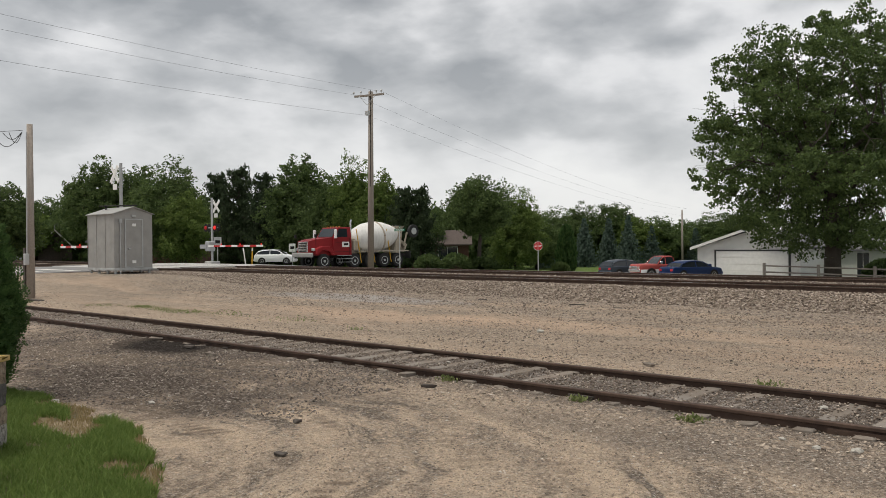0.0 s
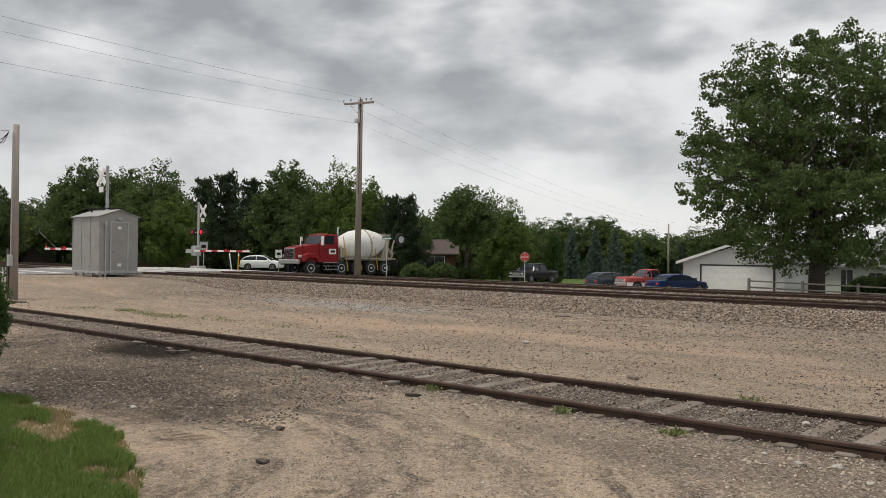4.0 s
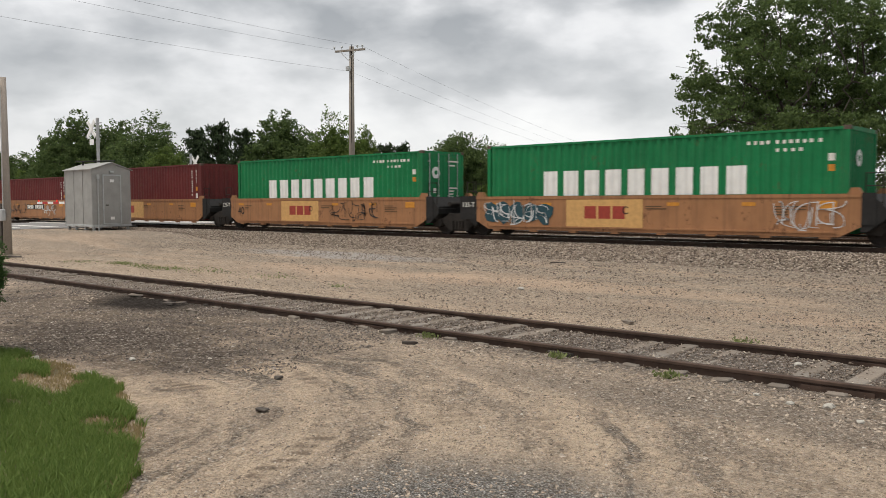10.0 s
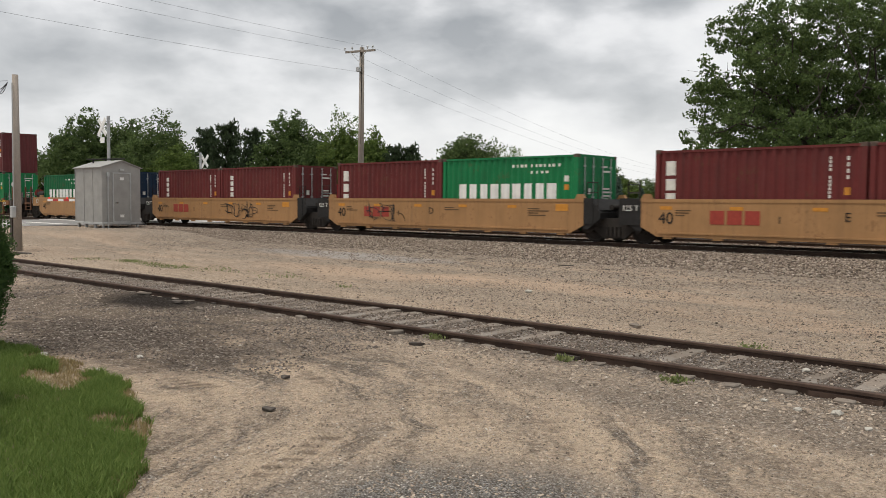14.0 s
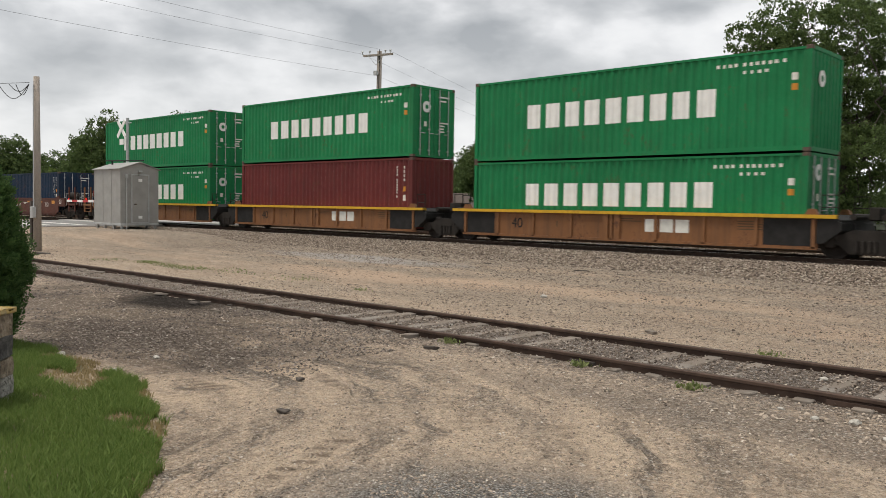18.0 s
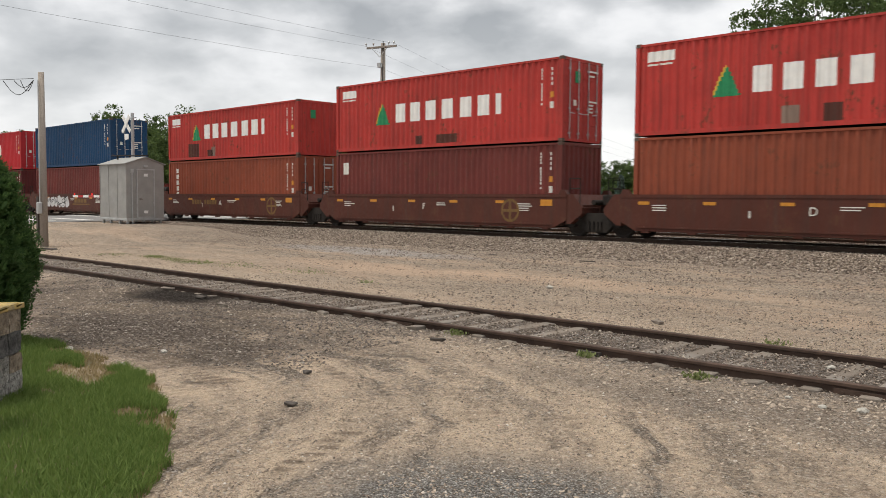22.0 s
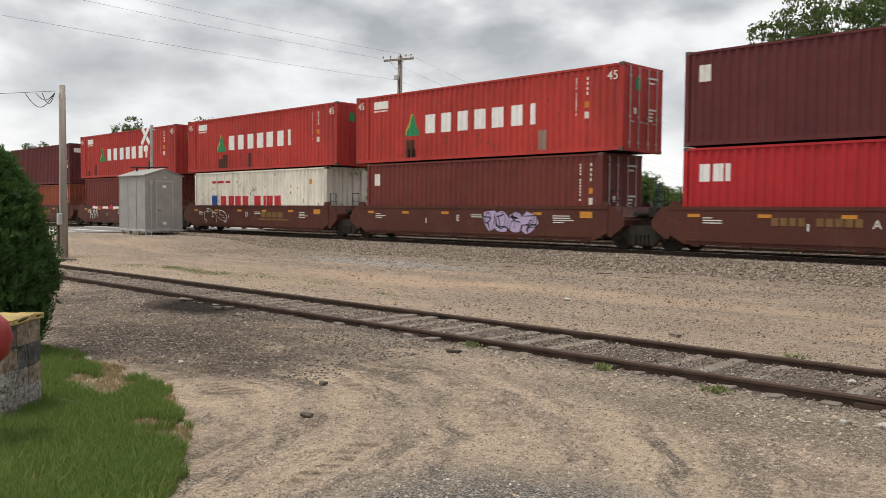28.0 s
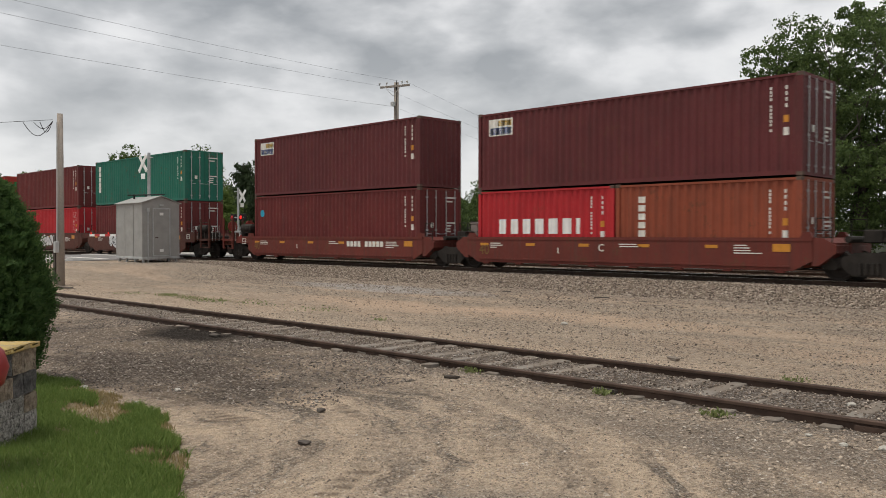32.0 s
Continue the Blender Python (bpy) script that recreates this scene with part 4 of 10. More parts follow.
def ids(L, H, style="row"):
    """Small unreadable numbers and plates by the upper right corner."""
    if style == "row":
        return [("row", L - 2.75, L - 0.62, H - 0.41, H - 0.31, M_CREAM, (1, 1, 1, 1, -0.4, 1, 1, 1, 1, 1, 1, -0.3, 1), 0.48),
                ("row", L - 1.95, L - 1.1, H - 0.63, H - 0.54, M_CREAM, (1, 1, 1, 1), 0.55),
                ("row", L - 0.55, L - 0.38, H - 0.92, H - 0.72, M_CREAM, (1,), 0.0),
                ("row", L - 0.55, L - 0.38, H - 1.20, H - 1.02, M_AMBER, (1,), 0.0)]
    return [("col", L - 0.95, L - 0.895, H - 1.65, H - 0.35, M_CREAM, (1, 1, 1, 1, -1, 1, 1, 1, 1, 1, 1, -0.6, 1), 0.25),
            ("col", L - 0.49, L - 0.435, H - 1.02, H - 0.35, M_CREAM, (1, 1, 1, 1), 0.35),
            ("col", L - 0.55, L - 0.40, H - 1.38, H - 1.18, M_AMBER, (1,), 0.0),
            ("col", L - 0.55, L - 0.40, H - 1.75, H - 1.52, M_CREAM, (1,), 0.0)]


def load(kind, colour, s, z, high, length=F40, right=True, label=None):
    L = length / 2
    H = high
    mk = []
    if kind == "nine_blocks":
        if length > 7:
            mk = [("row", -3.65, 3.6, 1.02 if high == LO else 1.10, 1.78 if high == LO else 1.92, M_WHITE, WORD_LONG, 0.30)]
        else:
            mk = [("row", -2.2, 2.3, 0.92, 1.62, M_WHITE, WORD_LONG, 0.30)]
        mk += ids(L, H)
        mk += [("ring", -0.68, -0.22, 1.82, 2.28, M_WHITE)] if length > 7 else []
    elif kind == "six_blocks":
        mk = [("row", -2.75, 1.7, 0.95, 1.85, M_WHITE, (0.5, 1, 1.15, 0.85, 0.5, 1.15), 0.32)] + ids(L, H) + [("ring", -0.3, 0.3, 1.45, 2.0, M_WHITE)]
    elif kind == "emblem_blocks":
        x = -L + (2.6 if length < 13 else 3.2)
        mk = [("tri", x, x + 0.85, 1.05, 1.95, M_LETTER_GREEN), ("row", x + 1.2, x + 7.0, 1.10, 1.85, M_WHITE, WORD_SHORT, 0.38)]
        o = 0.75 if length > 13 else 0.0
        mk += [("row", -L + 0.4 + o, -L + 1.35 + o, H - 0.60, H - 0.28, M_WHITE, (1,), 0.0), ("row", -L + 0.4 + o, -L + 1.3 + o, H - 0.72, H - 0.66, M_CREAM, (1, 1), 0.1)] + ids(L - 1.3 * o, H, "col")
        mk += [("end", -0.5, -0.2, H - 0.85, H - 0.45, M_LETTER_GREEN)]
    elif kind == "seven_blocks_short":
        mk = [("row", -2.0, 1.75, 0.98, 1.52, M_WHITE, WORD_SHORT, 0.38)] + ids(L, H, "col")
    elif kind == "three_blocks":
        mk = [("row", -2.9, 0.9, 1.05, 1.75, M_WHITE, (1, 1.2, 1.2), 0.32), ("row", 1.0, 2.0, 1.15, 1.95, M_WHITE, (1, 1), 0.25)] + ids(L, H, "col")
    elif kind == "yellow_blocks":
        mk = [("row", -L + 0.35, -L + 1.75, H - 0.82, H - 0.46, M_LETTER_YELLOW, (1, 1, 1, 1, 1), 0.18)] + ids(L, H, "col")
    elif kind == "tall_six":
        mk = [("col", -L + 0.85, -L + 1.10, 0.55, H - 0.42, M_CREAM, (1, 1, 1, 1, 1, 1), 0.25)] + ids(L, H, "col")
    elif kind == "tall_three":
        mk = [("col", -L + 0.35, -L + 0.66, H - 1.75, H - 0.35, M_CREAM, (1, 0.8, 0.8), 0.2)] + ids(L, H, "col") + [("end", -0.9, -0.3, H - 0.65, H - 0.35, M_CREAM)]
    elif kind == "plate":
        mk = [("row", -L + 0.55, -L + 1.7, H - 0.88, H - 0.26, M_CREAM, (1,), 0.0), ("row", -L + 0.60, -L + 1.65, H - 0.84, H - 0.58, M_LETTER_BLUE, (1,), 0.0),
              ("row", -L + 0.95, -L + 1.65, H - 0.52, H - 0.32, M_LETTER_YELLOW, (1,), 0.0), ("row", -L + 0.85, -L + 1.62, H - 0.80, H - 0.64, M_WHITE, (1, 1, 1, 1, 1, 1), 0.2)]
        mk += ids(L, H, "col")
    elif kind == "plate_short":
        mk = [("row", -L + 0.75, -L + 2.05, H - 1.0, H - 0.36, M_BLACK, (1,), 0.0), ("row", -L + 1.2, -L + 2.0, H - 0.62, H - 0.44, M_LETTER_YELLOW, (1,), 0.0), ("row", -L + 0.95, -L + 2.0, H - 0.92, H - 0.70, M_WHITE, (1, 1, 1, 1, 1, 1), 0.2)] + ids(L, H, "col")
    elif kind == "small_blocks":
        mk = [("row", -L + 0.55, -L + 1.55, H - 1.05, H - 0.52, M_WHITE, (1, 1, 0.4), 0.2)] + ids(L, H, "col")
    elif kind == "red_blocks":
        mk = [("row", -L + 1.8, -L + 2.5, 0.85, 1.62, M_LETTER_BLUE, (0.3, 1.2, 0.3), 0.1), ("row", -L + 2.8, -L + 8.6, 0.92, 1.58, M_LETTER_RED, (1, 1, 1, 1, -0.5, 1.2, 0.4, 1, 1), 0.22),
              ("row", -L + 1.8, -L + 3.8, H - 0.62, H - 0.50, M_LETTER_RED, (2, 3, 2), 0.15), ("row", L - 1.4, L - 1.2, H - 0.8, H - 0.55, M_AMBER, (1,), 0)]
    elif kind == "middle_blocks":
        mk = [("row", -2.4, 1.9, 0.98, 1.5, M_WHITE, (1, 1.2, 1, -0.4, 1, 1, 1.2), 0.2), ("row", -1.6, -0.2, 1.75, 1.95, M_WHITE, (1,), 0)]
    elif kind == "logo":
        mk = [("row", -L + 0.45, -L + 0.85, H - 0.95, H - 0.45, M_CREAM, (1,), 0.0)] + ids(L, H, "col")
    elif kind == "round":
        mk = [("disc", -L + 0.5, -L + 0.85, H - 1.05, H - 0.70, M_CYAN)] + ids(L, H, "col")
    elif kind == "text_up":
        mk = [("row", L - 1.9, L - 0.7, H - 0.75, H - 0.35, M_CREAM, (1, 1, 1), 0.1), ("row", L - 1.2, L - 0.9, H - 1.35, H - 1.15, M_AMBER, (1,), 0)]
    elif kind == "tall_five":
        mk = [("col", -L + 0.5, -L + 0.85, H - 2.1, H - 0.35, M_CREAM, (1, 1, 1, 1, 1), 0.12)] + ids(L, H, "col")
    else:
        mk = ids(L, H, "col")
    rs = random.Random(int(-s * 10))
    if right:
        mk = mk + [("endtext", 0, 0, 0, 0, M_CREAM)]
    if colour in ("red", "brick", "orange_brown"):
        for _ in range(rs.randint(0, 3) if length > 7 else 0):
            w, x = rs.choice((0.35, 0.5, 1.1)), rs.uniform(-L + 0.8, L - 2.0)
            mk = mk + [("row", x, x + w, 0.16, 0.16 + rs.choice((0.35, 0.5, 0.72)), M_PATCH_DARK if rs.random() < 0.75 else M_PATCH_PALE, (1,), 0.0)]
    lb = label or COLOUR_WORDS[colour]
    c = container(length, high, PAINT[colour], lb, s, z, right, mk, rods=M_STEEL, posts=M_CASTING if kind == "six_blocks" else None)
    if length > 13:
        for xx in (-6.096, 6.096):
            bm = bmesh.new()
            box(bm, xx - 0.08, xx + 0.08, -C_W / 2 - 0.002, -C_W / 2 + 0.06, 0.1, H - 0.05)
            part("post", bm, PAINT[colour], c)
        for xx in (-6.5, 6.45):
            lettered("length_mark", "45", 0.42, pose(xx, -C_W / 2 - 0.004, H - 0.42, 90, 0, 0), M_CREAM, c)
    return c


COLOUR_WORDS = {
    "green": "bright green corrugated container with white lettering blocks", "dark_green": "faded green corrugated container with white lettering blocks",
    "navy": "navy blue corrugated container with yellow mark", "blue": "deep blue corrugated container with white lettering blocks", "steel_blue": "steel blue corrugated container in the upper tier",
    "sky_blue": "scuffed sky blue corrugated steel container", "maroon": "maroon corrugated steel container with small white numbers", "dark_maroon": "dark maroon corrugated steel container",
    "brick": "faded brick-red corrugated steel container", "orange_brown": "faded orange-brown corrugated steel container", "red": "weathered red container with green emblem and white blocks",
    "bright_red": "bright red corrugated container with white blocks", "crimson": "crimson corrugated steel container", "white": "rust-streaked white container with red lettering blocks",
    "teal": "faded teal corrugated steel container"}

# well cars: side sills, end platforms, shared bogies
M_WELL = {
    "tan": painted("well_orange_tan", shade((0.40, 0.195, 0.092), 0.85), 0.55), "tan_new": painted("well_yellow_tan", shade((0.43, 0.238, 0.105), 0.85), 0.3),
    "flat": painted("well_brown", shade((0.25, 0.115, 0.050), 0.85), 0.7), "oxide": painted("well_oxide_brown", shade((0.105, 0.034, 0.023), 0.85), 0.6), "rust": painted("well_rusty_brown", (0.12, 0.055, 0.028), 0.6), "faded": painted("well_faded_maroon", shade((0.17, 0.040, 0.030), 0.85), 0.6)}


def bogie(parent, x, wheel_r=0.42):
    """A two-axle bogie; wheels and side frames are its pieces."""
    def bolster(bm):
        box(bm, -0.2, 0.2, -1.05, 1.05, 0.42, 0.72)
        for a in (-0.89, 0.89):
            tube(bm, (a, -0.85, wheel_r), (a, 0.85, wheel_r), 0.08, n=8)
    b = part("bogie", cached(("bogie", wheel_r), bolster), M_UNDER, parent)
    b.matrix_basis = pose(x, 0, RAIL)

    def frame_side(bm):
        out = [(-1.25, 0.36), (-1.25, 0.62), (-0.75, 0.64), (-0.35, 0.80), (0.35, 0.80), (0.75, 0.64), (1.25, 0.62), (1.25, 0.36), (1.05, 0.32), (0.72, 0.40), (0.42, 0.16), (-0.42, 0.16), (-0.72, 0.40), (-1.05, 0.32)]
        prism(bm, out, -1.13, -0.97)
        for a in (-0.22, -0.06, 0.10, 0.24):
            tube(bm, (a - 0.01, -1.16, 0.22), (a - 0.01, -1.16, 0.52), 0.055, n=8)
        for a in (-0.89, 0.89):
            tube(bm, (a, -1.19, wheel_r + 0.02), (a, -1.0, wheel_r + 0.02), 0.13, n=12)
    for sgn in (0, 180):
        o = part("side_frame", cached(("side_frame", 0), frame_side), M_UNDER, b)
        o.matrix_basis = pose(0, 0, 0, 0, 0, sgn)

    def wheel(bm):
        lathe(bm, [(0, 0.10), (0.0, wheel_r - 0.08), (-0.02, wheel_r - 0.06), (-0.02, wheel_r), (0.10, wheel_r + 0.002), (0.115, wheel_r + 0.028), (0.14, wheel_r + 0.02), (0.14, 0.12)], (0, -0.80, 0), (0, 0.0, 0), 24)
    me = cached(("wheel", wheel_r), wheel)
    for a in (-0.89, 0.89):
        for sgn in (0, 180):
            o = part("wheel", me, M_WHEEL, b)
            o.matrix_basis = pose(a, 0, wheel_r, 0, 0, sgn)
    return b


def stroke(bm, pts, w, y):
    """A flat painted stroke on the near side, through (x, z) points."""
    for (x0, z0), (x1, z1) in zip(pts, pts[1:]):
        d = Vector((x1 - x0, z1 - z0))
        if d.length < 1e-4:
            continue
        n = Vector((-d.y, d.x)).normalized() * w / 2
        e = d.normalized() * w * 0.3
        q = [(x0 - e.x + n.x, z0 - e.y + n.y), (x0 - e.x - n.x, z0 - e.y - n.y), (x1 + e.x - n.x, z1 + e.y - n.y), (x1 + e.x + n.x, z1 + e.y + n.y)]
        bm.faces.new([bm.verts.new((a, y, b)) for a, b in q])


def scrawl(parent, x0, x1, z0, z1, colour, fill, seed, y):
    """Sprayed scrawl: rounded loops with or without a filling, no characters."""
    r = random.Random(seed)
    n = max(3, int((x1 - x0) / 0.55))
    if fill:
        bm = bmesh.new()
        for i in range(n):
            cx, w = x0 + (x1 - x0) * (i + 0.5) / n, (x1 - x0) / n * 0.62
            cz, h = (z0 + z1) / 2 + r.uniform(-0.04, 0.04), (z1 - z0) / 2 * r.uniform(0.85, 1)
            bm.faces.new([bm.verts.new((cx + w * 1.15 * math.cos(a) * q, y - 0.001 * (i % 3), cz + h * math.sin(a) * (0.6 + 0.4 * q))) for a, q in [(2 * math.pi * k / 11, r.uniform(0.55, 1.2)) for k in range(11)]])
        part("graffiti_fill", bm, fill, parent, "sprayed graffiti fill", kind="stuff")
    bm = bmesh.new()
    for i in range(n):
        cx, w = x0 + (x1 - x0) * (i + 0.5) / n, (x1 - x0) / n * 0.6
        cz, h = (z0 + z1) / 2, (z1 - z0) / 2 * r.uniform(0.8, 1.05)
        for _ in range(3):
            # a quick hooked stroke: a few anchors, rounded between them
            P = [(cx + w * r.uniform(-1.1, 1.1), cz + h * r.uniform(-1, 1)) for _ in range(r.choice((3, 4, 4)))]
            pts = []
            for k in range(len(P) - 1):
                a, b = P[k], P[k + 1]
                m = (P[k + 1][0], P[k][1]) if k % 2 else (P[k][0], P[k + 1][1])
                pts += [((1 - q) ** 2 * a[0] + 2 * q * (1 - q) * m[0] + q * q * b[0], (1 - q) ** 2 * a[1] + 2 * q * (1 - q) * m[1] + q * q * b[1]) for q in [j / 6 for j in range(7)]]
            stroke(bm, pts, r.choice((0.022, 0.03, 0.045)), y - 0.004 - 0.0006 * _)
    part("graffiti", bm, colour, parent, "sprayed graffiti scrawl", kind="stuff")


def well(style, s, front_end, rear_end, number="", letter="", seed=0, logo=True, extra=()):
    """One unit of an articulated well car, centred on its container. front_end and rear_end say whether it ends in a full platform with its own bogie."""
    words = {"tan": "rust-stained orange-tan", "tan_new": "yellow-tan", "flat": "brown ribbed yellow-topped", "oxide": "oxide-brown", "faded": "faded maroon"}[style]
    t = thing("well_car", pose(0, 0, 0), words + " articulated well car unit with faded markings", "rail wagon", "well cars of the train")
    mat = M_WELL[style]
    top = RAIL + {"flat": 1.20, "faded": 1.20}.get(style, 1.42)
    low = RAIL + 0.27
    W, L = 1.40, 6.45
    side = -W
    for sgn in (-1, 1):
        def sill(bm):
            y0, y1 = sgn * W, sgn * (W - 0.05)
            if style == "flat":
                box(bm, -L, L, sgn * (W - 0.06), sgn * (W - 0.10), low, top - 0.1)
                for i in range(9):
                    x = -L + 0.1 + (2 * L - 0.2) * i / 8
                    box(bm, x - 0.05, x + 0.05, sgn * W, sgn * (W - 0.07), low, top - 0.11)
                for x in (-0.22, 0.22):
                    box(bm, x - 0.1, x + 0.1, sgn * (W + 0.01), sgn * (W - 0.07), low - 0.03, top - 0.08)
                box(bm, -L, L, sgn * (W + 0.0), sgn * (W - 0.12), low - 0.03, low + 0.05)
            else:
                # a plate with a chord above, a cranked lower edge and a bottom chord
                out = [(-L, top), (L, top), (L, low + 0.28), (L - 0.55, low), (-L + 0.55, low), (-L, low + 0.28)]
                prism(bm, out, y0, y1)
                box(bm, -L, L, sgn * (W + 0.015), sgn * (W - 0.09), top - 0.10, top)
                box(bm, -L + 0.6, L - 0.6, sgn * (W + 0.03), sgn * (W - 0.08), low + 0.10, low + 0.15)
                for i in range(8):
                    x = -L + 0.9 + (2 * L - 1.8) * i / 7
                    box(bm, x - 0.14, x + 0.14, sgn * (W - 0.01), sgn * (W - 0.12), low - 0.06, low + 0.02)
        part("side_sill", cached(("side_sill", style, sgn), sill), mat, t)
        if style == "flat":
            def chord(bm):
                box(bm, -L - 0.5, L + 0.5, sgn * (W + 0.05), sgn * (W - 0.16), top - 0.10, top)
            part("top_chord", cached(("top_chord", sgn), chord), M_YELLOW, t, "scuffed yellow top chord")

    def deck(bm):
        for i in range(6):
            x = -5.6 + 11.2 * i / 5
            box(bm, x - 0.14, x + 0.14, -W + 0.06, W - 0.06, low + 0.02, low + 0.055)
        box(bm, -6.3, 6.3, -0.2, 0.2, low - 0.02, low + 0.018)
    part("cross_bearers", cached(("cross_bearers", style), deck), M_UNDER, t)
    dark = mat if style in ("oxide", "faded") else M_BLACK
    for sx, full in ((1, front_end), (-1, rear_end)):
        end = 9.75 if full else 7.55

        def bulk(bm):
            x0 = sx * L
            if full:
                prism(bm, [(sx * (L - 0.30), RAIL + 0.90), (sx * (L - 0.30), top - 0.06), (sx * (L + 0.25), top - 0.06), (sx * (L + 0.62), RAIL + 1.04), (sx * (L + 0.62), RAIL + 0.90)], -W + 0.06, W - 0.06)
            else:
                prism(bm, [(sx * (L - 0.02), low + 0.15), (sx * (L - 0.02), top), (sx * (L + 0.25), top), (sx * (L + 0.62), RAIL + 0.98), (sx * (L + 0.62), RAIL + 0.78), (sx * (L + 0.15), low + 0.15)], -W + 0.02, W - 0.02)
            box(bm, sx * (L + 0.5), sx * (end - 0.45), -0.35, 0.35, RAIL + 0.72, RAIL + 1.02)
            box(bm, sx * (L + 0.45), sx * (end - 0.5), -1.30, 1.30, RAIL + 1.0, RAIL + 1.06)
        part("end_platform", cached(("end_platform", style, sx, full), bulk), dark, t)

        for sg in (-1, 1):
            def ladder(bm):
                for k in (0.0, 0.42):
                    x = sx * (L + 0.08 + k)
                    tube(bm, (x, sg * 1.33, RAIL + 0.55), (x, sg * 1.33, top + 0.55), 0.017, n=5)
                for zz in (RAIL + 0.6, RAIL + 0.9, RAIL + 1.2, top + 0.2, top + 0.53):
                    tube(bm, (sx * (L + 0.08), sg * 1.33, zz), (sx * (L + 0.5), sg * 1.33, zz), 0.014, n=5)
            part("ladder", cached(("ladder", style, sx, sg), ladder), M_UNDER, t)

            def guide(bm):
                prism(bm, [(sx * (L - 0.35), top - 0.01), (sx * (L + 0.02), top - 0.01), (sx * (L - 0.08), top + 0.16), (sx * (L - 0.25), top + 0.16)], sg * (W - 0.16), sg * (W + 0.0))
            part("corner_guide", cached(("corner_guide", style, sx, sg), guide), mat, t)
            if full:
                def rail_(bm):
                    polyline(bm, [(sx * (L + 1.5), sg * 1.25, RAIL + 1.0), (sx * (L + 1.5), sg * 1.25, RAIL + 1.95), (sx * (L + 2.3), sg * 1.25, RAIL + 1.95), (sx * (L + 2.3), sg * 1.25, RAIL + 1.0)], 0.02, 5)
                part("platform_rail", cached(("platform_rail", sx, sg), rail_), M_UNDER, t)

        def tank(bm):
            tube(bm, (sx * (L + 0.75), -0.9, RAIL + 1.15), (sx * (L + 0.75), 0.9, RAIL + 1.15), 0.09, n=8)
        part("brake_cylinder", cached(("brake_cylinder", sx), tank), M_UNDER, t)

        def valve(bm):
            box(bm, sx * (L + 1.0), sx * (L + 1.3), -0.45, 0.1, RAIL + 1.05, RAIL + 1.42)
        part("valve_box", cached(("valve_box", sx), valve, bevel=0.03), M_UNDER, t)
        if full:
            def res(bm):
                lathe(bm, [(0, 0.1), (0.06, 0.22), (1.0, 0.22), (1.06, 0.1)], (sx * (L + 0.45), -0.75, RAIL + 1.62), (sx * (L + 2.4), -0.75, RAIL + 1.62), 14)
                box(bm, sx * (L + 0.6), sx * (L + 0.7), -0.95, -0.55, RAIL + 1.05, RAIL + 1.45)
                box(bm, sx * (L + 1.25), sx * (L + 1.35), -0.95, -0.55, RAIL + 1.05, RAIL + 1.45)
            part("air_reservoir", cached(("well_reservoir", sx), res), M_UNDER, t)

            def brake(bm):
                tube(bm, (sx * (L + 2.35), 0.2, RAIL + 1.05), (sx * (L + 2.35), 0.2, RAIL + 1.75), 0.03, n=6)
                lathe(bm, [(0, 0.3), (0.05, 0.3)], (sx * (L + 2.36), 0.2, RAIL + 1.75), (sx * (L + 2.8), 0.2, RAIL + 1.75), 14)
            part("brake_wheel", cached(("brake_wheel", sx), brake), M_BRAKE_RED, t, "dull red brake wheel")
        if full:
            def grab(bm):
                for dx in (0.9, 2.9):
                    polyline(bm, [(sx * (L + dx), -1.36, RAIL + 0.95), (sx * (L + dx), -1.36, RAIL + 1.75), (sx * (L + dx + 0.35), -1.36, RAIL + 1.75), (sx * (L + dx + 0.35), -1.36, RAIL + 0.95)], 0.013, 5)
            part("grab_iron", cached(("grab_iron", sx), grab), M_ALU, t, kind="stuff")

            def hose(bm):
                polyline(bm, [(sx * 9.2, -0.4, RAIL + 0.75), (sx * 9.6, -0.45, RAIL + 0.45), (sx * 9.9, -0.35, RAIL + 0.30), (sx * 10.15, -0.25, RAIL + 0.42)], 0.03, 6)
            part("brake_hose", cached(("brake_hose", sx), hose), M_BLACK, t)

            def coupler(bm):
                box(bm, sx * 9.1, sx * 9.9, -0.12, 0.12, RAIL + 0.72, RAIL + 0.98)
                box(bm, sx * 9.75, sx * 10.02, -0.2, 0.2, RAIL + 0.70, RAIL + 1.0)
            part("coupler", cached(("coupler", sx), coupler), M_WHEEL, t)
            bogie(t, sx * 7.62)
            for sg in (-1, 1):
                # the side plate runs on over the bogie and is cut out above its wheels
                def wing(bm):
                    prism(bm, [(sx * (L - 0.03), top), (sx * (L + 1.0), top), (sx * (L + 1.0), RAIL + 0.90), (sx * (L + 0.02), RAIL + 0.86), (sx * (L - 0.03), RAIL + 0.80)], sg * (W - 0.004), sg * (W - 0.05))
                    box(bm, sx * (L - 0.03), sx * (L + 1.06), sg * (W + 0.02), sg * (W - 0.12), RAIL + 0.86, RAIL + 0.93)
                    box(bm, sx * (L + 0.97), sx * (L + 1.05), sg * (W + 0.01), sg * (W - 0.12), RAIL + 0.86, top)
                w_ = part("side_wing", cached(("side_wing", style, sx, sg), wing), mat, t)

                def cardbox(bm):
                    x0, x1 = sorted((sx * (L + 0.18), sx * (L + 0.50)))
                    for q in ((x0, x1, top - 0.14, top - 0.11), (x0, x1, top - 0.38, top - 0.35), (x0, x0 + 0.03, top - 0.38, top - 0.11), (x1 - 0.03, x1, top - 0.38, top - 0.11), (x0, x1, top - 0.26, top - 0.24)):
                        box(bm, q[0], q[1], sg * W, sg * (W + 0.02), q[2], q[3])
